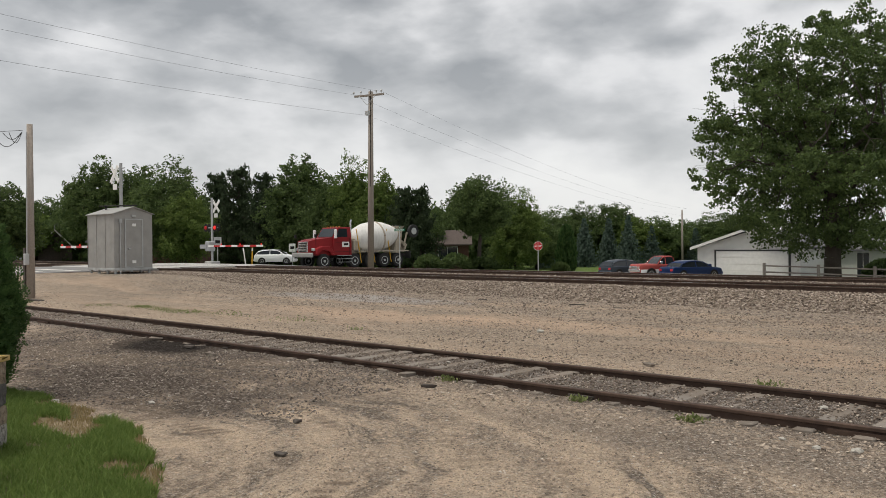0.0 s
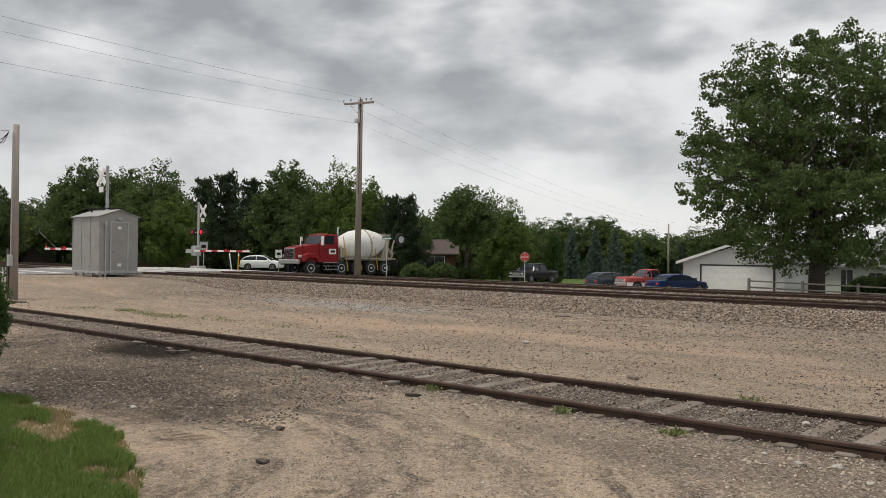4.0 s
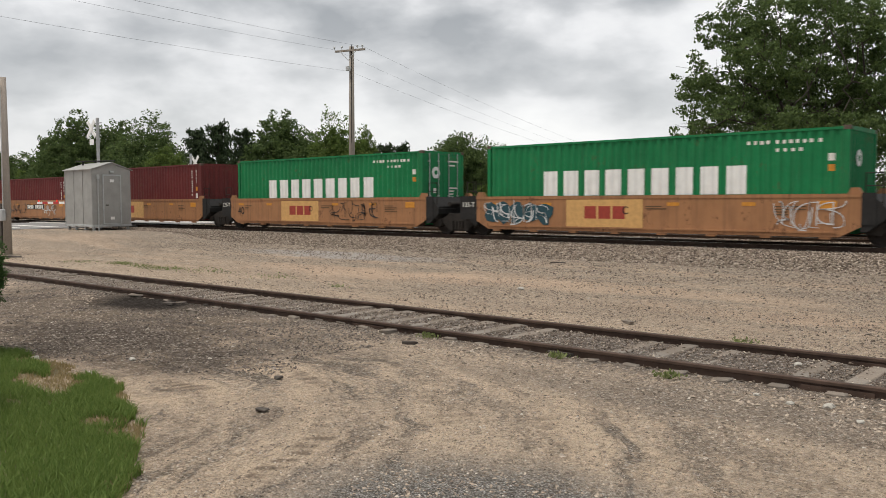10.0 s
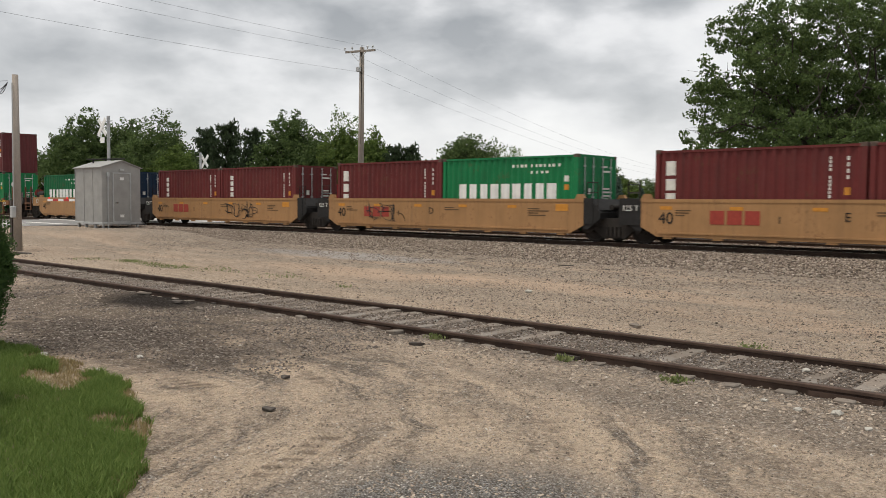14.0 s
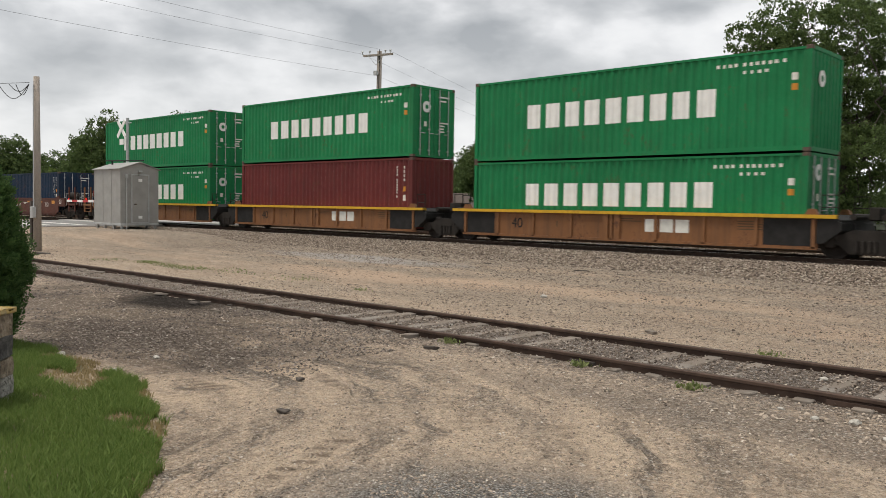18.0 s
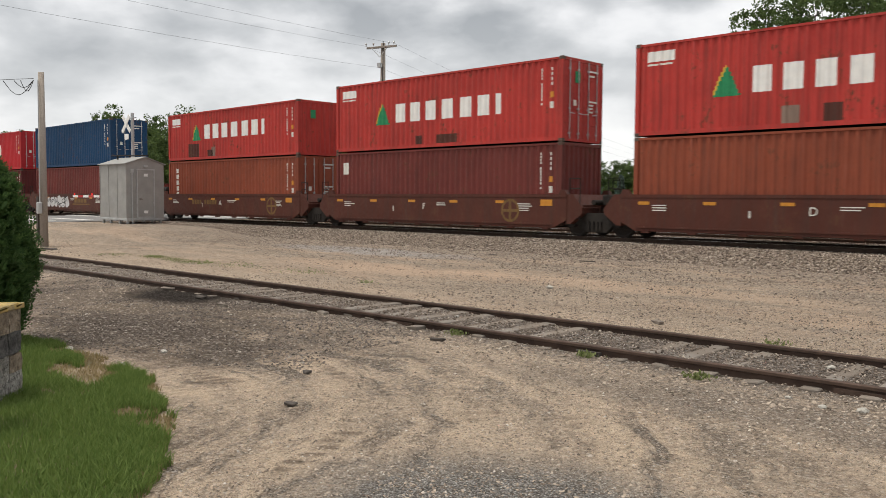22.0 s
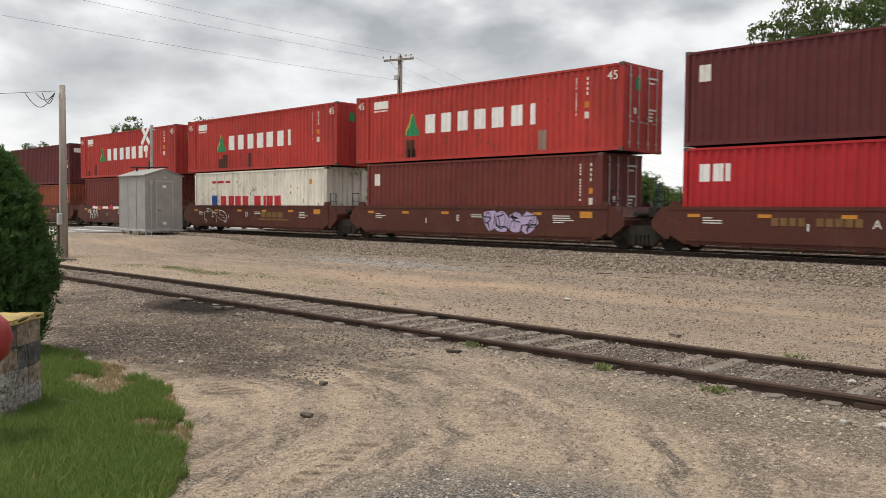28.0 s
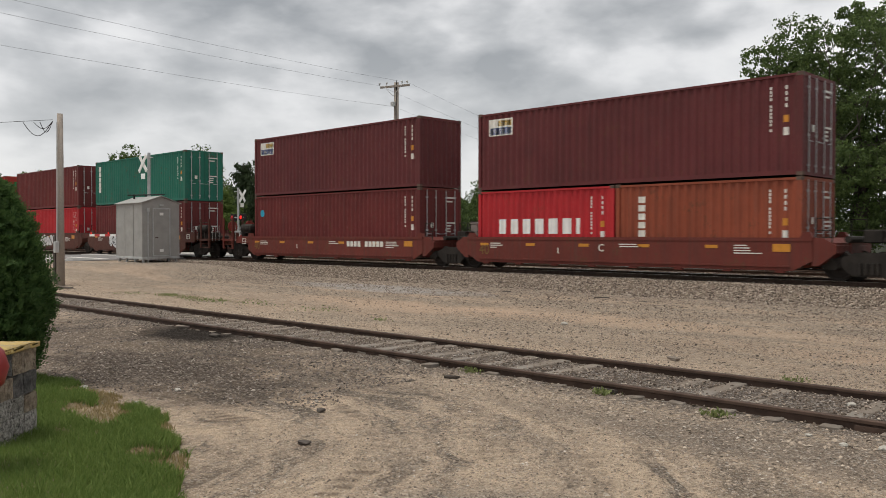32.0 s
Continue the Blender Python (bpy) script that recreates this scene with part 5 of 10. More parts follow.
                part("card_holder", cached(("card_holder", style, sx, sg), cardbox), M_CREAM, w_)

                def post(bm):
                    for dx in (1.55, 2.45):
                        box(bm, sx * (L + dx), sx * (L + dx + 0.09), sg * 1.28, sg * 1.36, RAIL + 0.55, RAIL + 2.15)
                    box(bm, sx * (L + 1.5), sx * (L + 2.6), sg * 1.25, sg * 1.36, RAIL + 0.95, RAIL + 1.07)
                    for zz in (0.58, 0.78):
                        tube(bm, (sx * (L + 1.55), sg * 1.34, RAIL + zz), (sx * (L + 2.5), sg * 1.34, RAIL + zz), 0.014, n=5)
                part("crossover_rail", cached(("crossover_rail", sx, sg), post), M_WELL["rust"] if style.startswith("tan") else mat, t, "rusty crossover uprights")
        elif sx > 0 and style in ("tan", "tan_new"):
            def dark_end(bm):
                box(bm, L - 0.02, L + 0.36, -W + 0.002, -W + 0.03, RAIL + 0.60, top + 0.02)
            part("end_plate", cached(("end_plate", style, "front"), dark_end), M_BLACK, t, "black end plate")
        elif sx < 0:
            bogie(t, -7.57)
            if style in ("tan_new", "tan"):
                def plate(bm):
                    box(bm, -L - 0.78, -L + 0.02, -W + 0.002, -W + 0.03, RAIL + 0.60, top + 0.02)
                ep = part("end_plate", cached(("end_plate", style), plate), M_BLACK, t, "black end plate with white figures")
                lettered("journal_mark", "125 T" if style == "tan_new" else "125-T", 0.25, pose(-L - 0.38, -W - 0.003, top - 0.30, 90, 0, 0), M_CREAM, ep)
    # markings on the near sill
    y = side - (0.006 if style != "flat" else -0.058)
    if style == "flat":
        for x0, x1 in ((4.95, 6.28), (-6.28, -4.95)):
            part("end_panel", cached(("end_panel", x0), lambda bm: box(bm, x0, x1, y - 0.004, y - 0.001, low + 0.06, top - 0.12)), M_BLACK, t, "black painted end panel")
    zc = (top + low) / 2
    r = random.Random(seed)
    # reflectors
    if style != "flat":
        small = cached(("reflector", style), lambda bm: box(bm, -0.2, 0.2, y - 0.001, y, top - 0.32, top - 0.22))
        for x in (-5.6, -3.4, -1.1, 1.2, 3.5):
            part("reflector", small, M_AMBER, t).location.x = x
        part("reflector", cached(("large_reflector", style), lambda bm: box(bm, 5.35, 5.85, y - 0.002, y, top - 0.40, top - 0.18)), M_AMBER, t)
    bm = bmesh.new()
    pale = M_CREAM
    for (x, n, w) in ((4.2, 4, 0.9), (-5.3, 3, 0.7), (0.3, 2, 0.9)):
        for k in range(n):
            x2 = x + r.uniform(0.4, 1) * w
            box(bm, x, x2, y - 0.001, y, zc + 0.22 - 0.075 * k, zc + 0.252 - 0.075 * k)
    box(bm, -2.2, -2.15, y - 0.001, y, zc - 0.1, zc + 0.1)
    part("stencilling", bm, pale if style in ("oxide", "faded") else M_STENCIL, t, kind="stuff")
    if number:
        if style in ("tan", "tan_new"):
            bm = bmesh.new()
            box(bm, 0.4, 3.1, y - 0.002, y, zc - 0.02, zc + 0.30)
            part("number_board", bm, M_BLACK, t, "black number board")
        bm = bmesh.new()
        xa = {"oxide": -3.2, "faded": 1.6, "flat": -5.0}.get(style, 0.5)
        for k in range(10):
            if k in (4,):
                continue
            box(bm, xa + 0.25 * k, xa + 0.25 * k + 0.19, y - 0.004, y - 0.0025, zc + 0.03, zc + 0.26)
        part("numbering", bm, {"oxide": M_GOLD}.get(style, M_CREAM), t, kind="stuff")
    if letter:
        lettered("unit_letter", letter, 0.34, pose(-0.4 if style != "flat" else 3.0, y - 0.003, zc + 0.1, 90, 0, 0), M_CREAM if style in ("oxide", "faded") else M_BLACK, t)
    if style in ("tan", "tan_new", "flat", "faded"):
        lettered("length_mark", "40", 0.5, pose(-5.6 if style != "flat" else -3.9, y - 0.003, zc - 0.02, 90, 0, 0), M_BLACK if style != "faded" else M_GOLD, t)
    if logo and style in ("tan", "flat", "tan_new"):
        bm = bmesh.new()
        xa = {"tan": -1.9, "tan_new": -4.2, "flat": 1.2}[style]
        for k in range(3):
            bm = bmesh.new()
            box(bm, xa + 0.52 * k, xa + 0.52 * k + 0.44, y - 0.003, y - 0.001, zc - 0.16, zc + 0.24)
            part("logo_block", bm, {"flat": M_CREAM}.get(style, M_LOGO_RED), t)
    if logo and style == "oxide":
        bm = bmesh.new()
        for k in range(4):
            box(bm, 0.9 + 0.5 * k, 1.32 + 0.5 * k, y - 0.003, y - 0.001, zc - 0.02, zc + 0.24)
            part("logo_block", bm, M_GOLD, t)
            bm = bmesh.new()
        box(bm, 0.6, 3.3, y - 0.003, y - 0.001, zc - 0.16, zc - 0.08)
        part("logo_underline", bm, M_GOLD, t)
    for e in extra:
        if e[0] == "scrawl":
            scrawl(t, e[1], e[2], low + 0.15, top - 0.12, e[3], e[4], seed + 7, y - 0.008)
        elif e[0] == "disc":
            bm = bmesh.new()
            lathe(bm, [(0, 0.42), (0.003, 0.42)], (e[1], y - 0.001, zc), (e[1], y - 1, zc), 24)
            em = part("round_emblem", bm, M_GOLD, t, "faded gold round emblem")
            bm = bmesh.new()
            lathe(bm, [(0, 0.33), (0.003, 0.33)], (e[1], y - 0.004, zc), (e[1], y - 1, zc), 24)
            part("emblem_field", bm, mat, em)
            bm = bmesh.new()
            for q0, q1, q2, q3 in ((-0.34, 0.34, -0.05, 0.05), (-0.05, 0.05, -0.34, 0.34)):
                box(bm, e[1] + q0, e[1] + q1, y - 0.010, y - 0.0075, zc + q2, zc + q3)
            part("emblem_cross", bm, M_GOLD, em)
        elif e[0] == "panel":
            bm = bmesh.new()
            box(bm, e[1], e[2], y - 0.002, y, low + 0.12, top - 0.12)
            part("repaint_patch", bm, e[3], t)
    carried_along(t, s, TRACK_Y, 0.0)
    return t


M_BRAKE_RED = plain("dull_red_iron", (0.20, 0.035, 0.025), 0.7, 0, 0.3)
M_STENCIL = plain("dark_stencil", (0.10, 0.06, 0.03), 0.7)
M_GOLD = painted("faded_gold_paint", (0.20, 0.115, 0.042), 0.95, 0.6, (0.09, 0.035, 0.022), 2.5)
M_LOGO_RED = plain("faded_red_logo", (0.30, 0.045, 0.03), 0.6)
M_SPRAY_SILVER = plain("silver_spray", (0.55, 0.55, 0.55), 0.5)
M_SPRAY_BLACK = plain("black_spray", (0.03, 0.03, 0.03), 0.6)
M_SPRAY_LILAC = plain("lilac_spray", (0.42, 0.34, 0.52), 0.6)
M_SPRAY_TEAL = plain("teal_spray", (0.02, 0.06, 0.075), 0.6)
M_TAN_PATCH = plain("pale_tan_patch", (0.55, 0.32, 0.12), 0.6)


def consist():
    f = 0.33
    up = lambda h: f + h + 0.015
    def one(kind, col, s, h, **k):
        load(kind, col, s, f, h, **k)
    def two(s, low, high):
        k1, c1, h1 = low[:3]
        load(k1, c1, s, f, h1, **(low[3] if len(low) > 3 else {}))
        k2, c2, h2 = high[:3]
        load(k2, c2, s, up(h1), h2, **(high[3] if len(high) > 3 else {}))
    def pair(s, a, b):
        load(a[0], a[1], s - 3.06, f, LO, length=F20)
        load(b[0], b[1], s + 3.06, f, LO, length=F20)
    nd = dict(right=False)
    # first car: orange-tan
    A = [-214.8, -230.1, -245.5, -260.9, -276.2]
    two(A[0], ("nine_blocks", "green", HI, nd), ("six_blocks", "blue", LO, nd))
    one("nine_blocks", "green", A[1], HI, right=False)
    one("nine_blocks", "green", A[2], HI)
    one("logo", "maroon", A[3], HI, right=False)
    one("plain", "maroon", A[4], LO, right=False)
    sc = "scrawl"
    well("tan", A[0], True, False, number="y", seed=1, logo=False, extra=[(sc, -4.6, -2.2, M_SPRAY_SILVER, None), (sc, -1.4, 1.6, M_SPRAY_SILVER, None), (sc, 2.0, 3.6, M_SPRAY_SILVER, None), ("panel", 4.0, 4.6, M_TAN_PATCH)])
    well("tan", A[1], False, False, letter="C", seed=2, extra=[("panel", -2.6, 0.2, M_TAN_PATCH), (sc, -6.0, -3.2, M_SPRAY_SILVER, M_SPRAY_TEAL), (sc, 4.2, 6.0, M_SPRAY_SILVER, None)])
    well("tan", A[2], False, False, letter="D", seed=3, extra=[("panel", -2.5, 0.1, M_TAN_PATCH), (sc, 0.9, 3.8, M_SPRAY_BLACK, None)])
    well("tan", A[3], False, False, seed=4, extra=[("panel", -2.5, 0.6, M_TAN_PATCH), (sc, -5.4, -2.7, M_SPRAY_BLACK, None)])
    well("tan", A[4], False, True, number="y", seed=5, logo=False, extra=[(sc, -2.4, 0.2, M_SPRAY_BLACK, None), (sc, 2.9, 4.9, M_SPRAY_SILVER, None)])
    # second car: newer yellow-tan, twenty-foot loads
    B = [-295.4, -310.7, -325.7, -340.8, -355.9]
    pair(B[0], ("tall_six", "maroon"), ("plate_short", "maroon"))
    pair(B[1], ("tall_three", "maroon"), ("plain", "maroon"))
    pair(B[2], ("tall_three", "maroon"), ("nine_blocks", "green"))
    pair(B[3], ("tall_six", "maroon"), ("tall_six", "maroon"))
    pair(B[4], ("nine_blocks", "dark_green"), ("middle_blocks", "navy"))
    well("tan_new", B[0], True, False, number="y", letter="A", seed=6, logo=False)
    well("tan_new", B[1], False, False, letter="E", seed=7)
    well("tan_new", B[2], False, False, letter="D", seed=8, extra=[(sc, -4.0, -1.9, M_SPRAY_BLACK, None)])
    well("tan_new", B[3], False, False, seed=9, extra=[(sc, 0.8, 3.4, M_SPRAY_BLACK, None)])
    well("tan_new", B[4], False, True, number="y", letter="B", seed=10, logo=False)
    # third car: ribbed brown with yellow chords
    C = [-375.2, -390.5, -405.7, -421.2, -436.4]
    two(C[0], ("nine_blocks", "green", HI), ("plain", "dark_maroon", HI, nd))
    two(C[1], ("nine_blocks", "green", LO), ("nine_blocks", "dark_green", LO))
    two(C[2], ("nine_blocks", "green", LO), ("nine_blocks", "green", HI, nd))
    two(C[3], ("plain", "maroon", HI, nd), ("nine_blocks", "green", HI))
    two(C[4], ("nine_blocks", "green", HI), ("nine_blocks", "green", HI))
    for i, s in enumerate(C):
        well("flat", s, i == 0, i == 4, number="y" if i in (0, 4) else "", letter="A" if i == 0 else "", seed=11 + i, logo=i in (1, 2, 3))
    # fourth car: oxide brown
    D = [-455.8, -470.8, -486.0, -501.0, -516.0]
    one("yellow_blocks", "navy", D[0], HI)
    one("yellow_blocks", "navy", D[1], HI)
    two(D[2], ("plain", "orange_brown", HI), ("emblem_blocks", "red", HI, nd))
    two(D[3], ("logo", "brick", HI, nd), ("emblem_blocks", "red", HI))
    two(D[4], ("tall_six", "orange_brown", HI), ("emblem_blocks", "red", LO, nd))
    well("oxide", D[0], True, False, number="y", letter="B", seed=16, logo=False, extra=[(sc, -4.2, -0.9, M_SPRAY_SILVER, None)])
    well("oxide", D[1], False, False, letter="C", seed=17, logo=False, extra=[("disc", 4.1)])
    well("oxide", D[2], False, False, letter="D", seed=18, logo=False, extra=[("disc", 4.2)])
    well("oxide", D[3], False, False, letter="F", seed=19, logo=False, extra=[("disc", 4.0)])
    well("oxide", D[4], False, True, number="y", letter="A", seed=20, logo=False, extra=[("disc", 4.2)])
    # fifth car
    E = [-535.5, -550.6, -565.7, -580.7, -595.8]
    two(E[0], ("round", "brick", HI, nd), ("yellow_blocks", "steel_blue", HI))
    two(E[1], ("round", "maroon", HI, nd), ("three_blocks", "bright_red", HI))
    two(E[2], ("small_blocks", "crimson", HI, nd), ("emblem_blocks", "red", HI, nd))
    two(E[3], ("small_blocks", "crimson", HI), ("emblem_blocks", "red", HI, nd))
    two(E[4], ("logo", "brick", HI), ("text_up", "sky_blue", LO))
    well("oxide", E[0], True, False, number="y", letter="A", seed=21, extra=[(sc, -3.6, 0.0, M_SPRAY_BLACK, M_SPRAY_SILVER)])
    well("oxide", E[1], False, False, seed=22, logo=False, extra=[(sc, -4.6, -2.2, M_SPRAY_BLACK, M_SPRAY_SILVER), (sc, 1.0, 3.2, M_SPRAY_BLACK, M_SPRAY_SILVER)])
    well("oxide", E[2], False, False, seed=23, extra=[(sc, -4.6, -1.2, M_SPRAY_SILVER, None)])
    well("oxide", E[3], False, False, letter="C", seed=24)
    well("oxide", E[4], False, True, number="y", letter="B", seed=25)
    # sixth car
    F = [-615.2, -630.35, -645.45, -660.65, -675.6]
    two(F[0], ("small_blocks", "bright_red", HI), ("logo", "dark_maroon", HI, nd))
    two(F[1], ("logo", "brick", HI), ("emblem_blocks", "red", HI, dict(length=F45)))
    two(F[2], ("red_blocks", "white", HI), ("emblem_blocks", "red", HI, dict(length=F45, right=False)))
    two(F[3], ("plain", "brick", HI, nd), ("emblem_blocks", "red", HI, dict(length=F45, right=False)))
    two(F[4], ("tall_six", "orange_brown", LO, nd), ("tall_three", "dark_maroon", HI, nd))
    well("oxide", F[0], True, False, number="y", letter="A", seed=26)
    well("oxide", F[1], False, False, letter="E", seed=27, logo=False, extra=[(sc, 1.0, 3.4, M_SPRAY_BLACK, M_SPRAY_LILAC)])
    well("oxide", F[2], False, False, letter="D", seed=28, extra=[(sc, -4.6, -2.4, M_CREAM, None)])
    well("oxide", F[3], False, False, letter="C", seed=29, logo=False, extra=[(sc, -5.0, -3.6, M_CREAM, None)])
    well("oxide", F[4], False, True, letter="B", seed=30)
    # seventh car: faded maroon
    G = [-695.1, -710.5, -725.9]
    pair(G[0], ("seven_blocks_short", "bright_red"), ("logo", "dark_maroon"))
    load("tall_five", "teal", G[0], up(LO), LO)
    pair(G[1], ("seven_blocks_short", "bright_red"), ("tall_six", "orange_brown"))
    load("plate", "dark_maroon", G[1], up(LO), HI)
    two(G[2], ("round", "maroon", HI), ("plate", "dark_maroon", HI, nd))
    for i, s in enumerate(G):
        well("faded", s, i == 0, i == 2, number="y" if i != 1 else "", letter="C" if i == 1 else "", seed=31 + i, logo=False)
    # last units in view
    K = [-745.3, -760.4, -775.5, -790.6]
    two(K[0], ("plain", "maroon", HI), ("tall_five", "teal", HI))
    two(K[1], ("small_blocks", "bright_red", HI), ("plain", "maroon", HI))
    two(K[2], ("plain", "maroon", HI), ("emblem_blocks", "red", HI, nd))
    two(K[3], ("plain", "brick", HI), ("plain", "red", HI, nd))
    for i, s in enumerate(K):
        well("oxide", s, i == 0, i == 3, seed=35 + i, logo=i > 0, extra=[(sc, -3.6, 3.0, M_SPRAY_BLACK, M_SPRAY_SILVER)])


consist()

# ---- locomotives ----
M_ORANGE = painted("loco_orange", (0.57, 0.088, 0.034), 0.45, 0.5)
M_BOGIE = plain("dusty_bogie", (0.046, 0.037, 0.030), 0.85, 0, 0.4, 3)
M_BOGIE_GREY = plain("grey_bogie", (0.045, 0.045, 0.045), 0.8, 0, 0.4, 3)
M_LOCO_YELLOW = painted("loco_yellow", (0.50, 0.265, 0.035), 0.5, 0.5)
M_LOCO_BLACK = painted("loco_black", (0.022, 0.024, 0.024), 0.25, 0.55)
M_LOCO_RED = painted("loco_dark_red", (0.27, 0.020, 0.022), 0.3, 0.45)
M_LOCO_NAVY = painted("loco_dark_blue", (0.016, 0.020, 0.028), 0.2, 0.45)
M_LOCO_GOLD = painted("loco_gold", (0.60, 0.29, 0.024), 0.25, 0.45)
M_LINE_RED = plain("red_pinstripe", (0.45, 0.03, 0.02), 0.5)
M_TANK = plain("dusty_fuel_tank", (0.13, 0.095, 0.07), 0.8, 0, 0.3, 2)
M_GREYROOF = plain("grey_cab_roof", (0.36, 0.35, 0.33), 0.6)
M_TREAD = plain("worn_anti_slip", (0.15, 0.14, 0.115), 0.95)
M_WINDSCREEN = glass_material("dusty_windscreen", (0.10, 0.115, 0.125))
M_HANDRAIL = plain("handrail_white", (0.44, 0.44, 0.42), 0.5)


def slab(name, t, mat, x0, x1, hw, z0, z1, bevel=0.02, label=""):
    bm = bmesh.new()
    box(bm, x0, x1, -hw, hw, z0, z1)
    return part(name, bm, mat, t, label, bevel=bevel)


def doors(t, x0, x1, hw, z0, z1, n, mat, parent=None):
    """Raised access doors along the near and far side of a hood."""
    for i in range(n):
        a, b = x0 + (x1 - x0) * i / n + 0.03, x0 + (x1 - x0) * (i + 1) / n - 0.03
        for sg in (-1, 1):
            bm = bmesh.new()
            box(bm, a, b, sg * hw, sg * (hw + 0.022), z0, z1)
            d = part("hood_door", bm, mat, t, bevel=0.006)
            bm = bmesh.new()
            for zz in (z0 + 0.2, (z0 + z1) / 2, z1 - 0.2):
                box(bm, b - 0.06, b - 0.035, sg * (hw + 0.022), sg * (hw + 0.04), zz - 0.03, zz + 0.03)
            part("latch", bm, M_LOCO_BLACK, d, kind="stuff")


def loco_bogie(t, x, wb=1.95, cast=M_UNDER):
    """Three-axle bogie with a cast side frame."""
    R = 0.52
    bm = bmesh.new()
    box(bm, -2.3, 2.3, -0.7, 0.7, 0.55, 0.95)
    b = part("bogie", bm, M_UNDER, t)
    b.matrix_basis = pose(x, 0, 0)
    for sg in (0, 180):
        bm = bmesh.new()
        out = [(-2.75, 0.55), (-2.75, 0.85), (-2.2, 1.02), (2.2, 1.02), (2.75, 0.85), (2.75, 0.55), (2.35, 0.42), (1.55, 0.42), (1.35, 0.68), (0.55, 0.68), (0.40, 0.42), (-0.40, 0.42), (-0.55, 0.68), (-1.35, 0.68), (-1.55, 0.42), (-2.35, 0.42)]
        prism(bm, out, -1.26, -1.10)
        for k in (-wb, 0, wb):
            tube(bm, (k, -1.36, R), (k, -1.1, R), 0.17, n=12)
            box(bm, k - 0.26, k + 0.26, -1.30, -1.1, R - 0.22, R + 0.24)
        for k in (-1.0, 1.0):
            tube(bm, (k - 0.35, -1.33, 0.80), (k + 0.35, -1.33, 0.80), 0.10, n=8)
            tube(bm, (k, -1.31, 0.45), (k, -1.31, 1.05), 0.07, n=8)
            box(bm, k - 0.12, k + 0.12, -1.34, -1.26, 0.25, 0.45)
        for k in (-wb, 0, wb):
            prism(bm, [(k - 0.55, 0.30), (k - 0.30, 0.62), (k + 0.30, 0.62), (k + 0.55, 0.30), (k + 0.30, 0.22), (k - 0.30, 0.22)], -1.28, -1.16)
        for k in (-1.45, -0.5, 0.5, 1.45):
            tube(bm, (k, -1.22, 0.95), (k, -1.22, 1.22), 0.11, n=10)
        tube(bm, (-2.6, -1.30, 1.06), (2.6, -1.30, 1.06), 0.045, n=6)
        o = part("side_frame", bm, cast, b)
        o.matrix_basis = pose(0, 0, 0, 0, 0, sg)
    for k in (-wb, 0, wb):
        for sg in (0, 180):
            o = part("wheel", cached(("wheel", "loco"), lambda bm: lathe(bm, [(0, 0.12), (0.0, R - 0.1), (-0.02, R - 0.08), (-0.02, R), (0.10, R), (0.115, R + 0.028), (0.14, R), (0.14, 0.12)], (0, -0.80, 0), (0, 0, 0), 28)), M_WHEEL, b)
            o.matrix_basis = pose(k, 0, R, 0, 0, sg)


def handrails(t, x0, x1, z0, h, y, n, mat):
    for sg in (-1, 1):
        for i in range(n):
            x = x0 + (x1 - x0) * i / (n - 1)
            bm = bmesh.new()
            tube(bm, (x, sg * y, z0), (x, sg * y, z0 + h), 0.02, n=6)
            part("stanchion", bm, mat, t)
        bm = bmesh.new()
        tube(bm, (x0, sg * y, z0 + h), (x1, sg * y, z0 + h), 0.018, n=6)
        part("handrail", bm, mat, t)


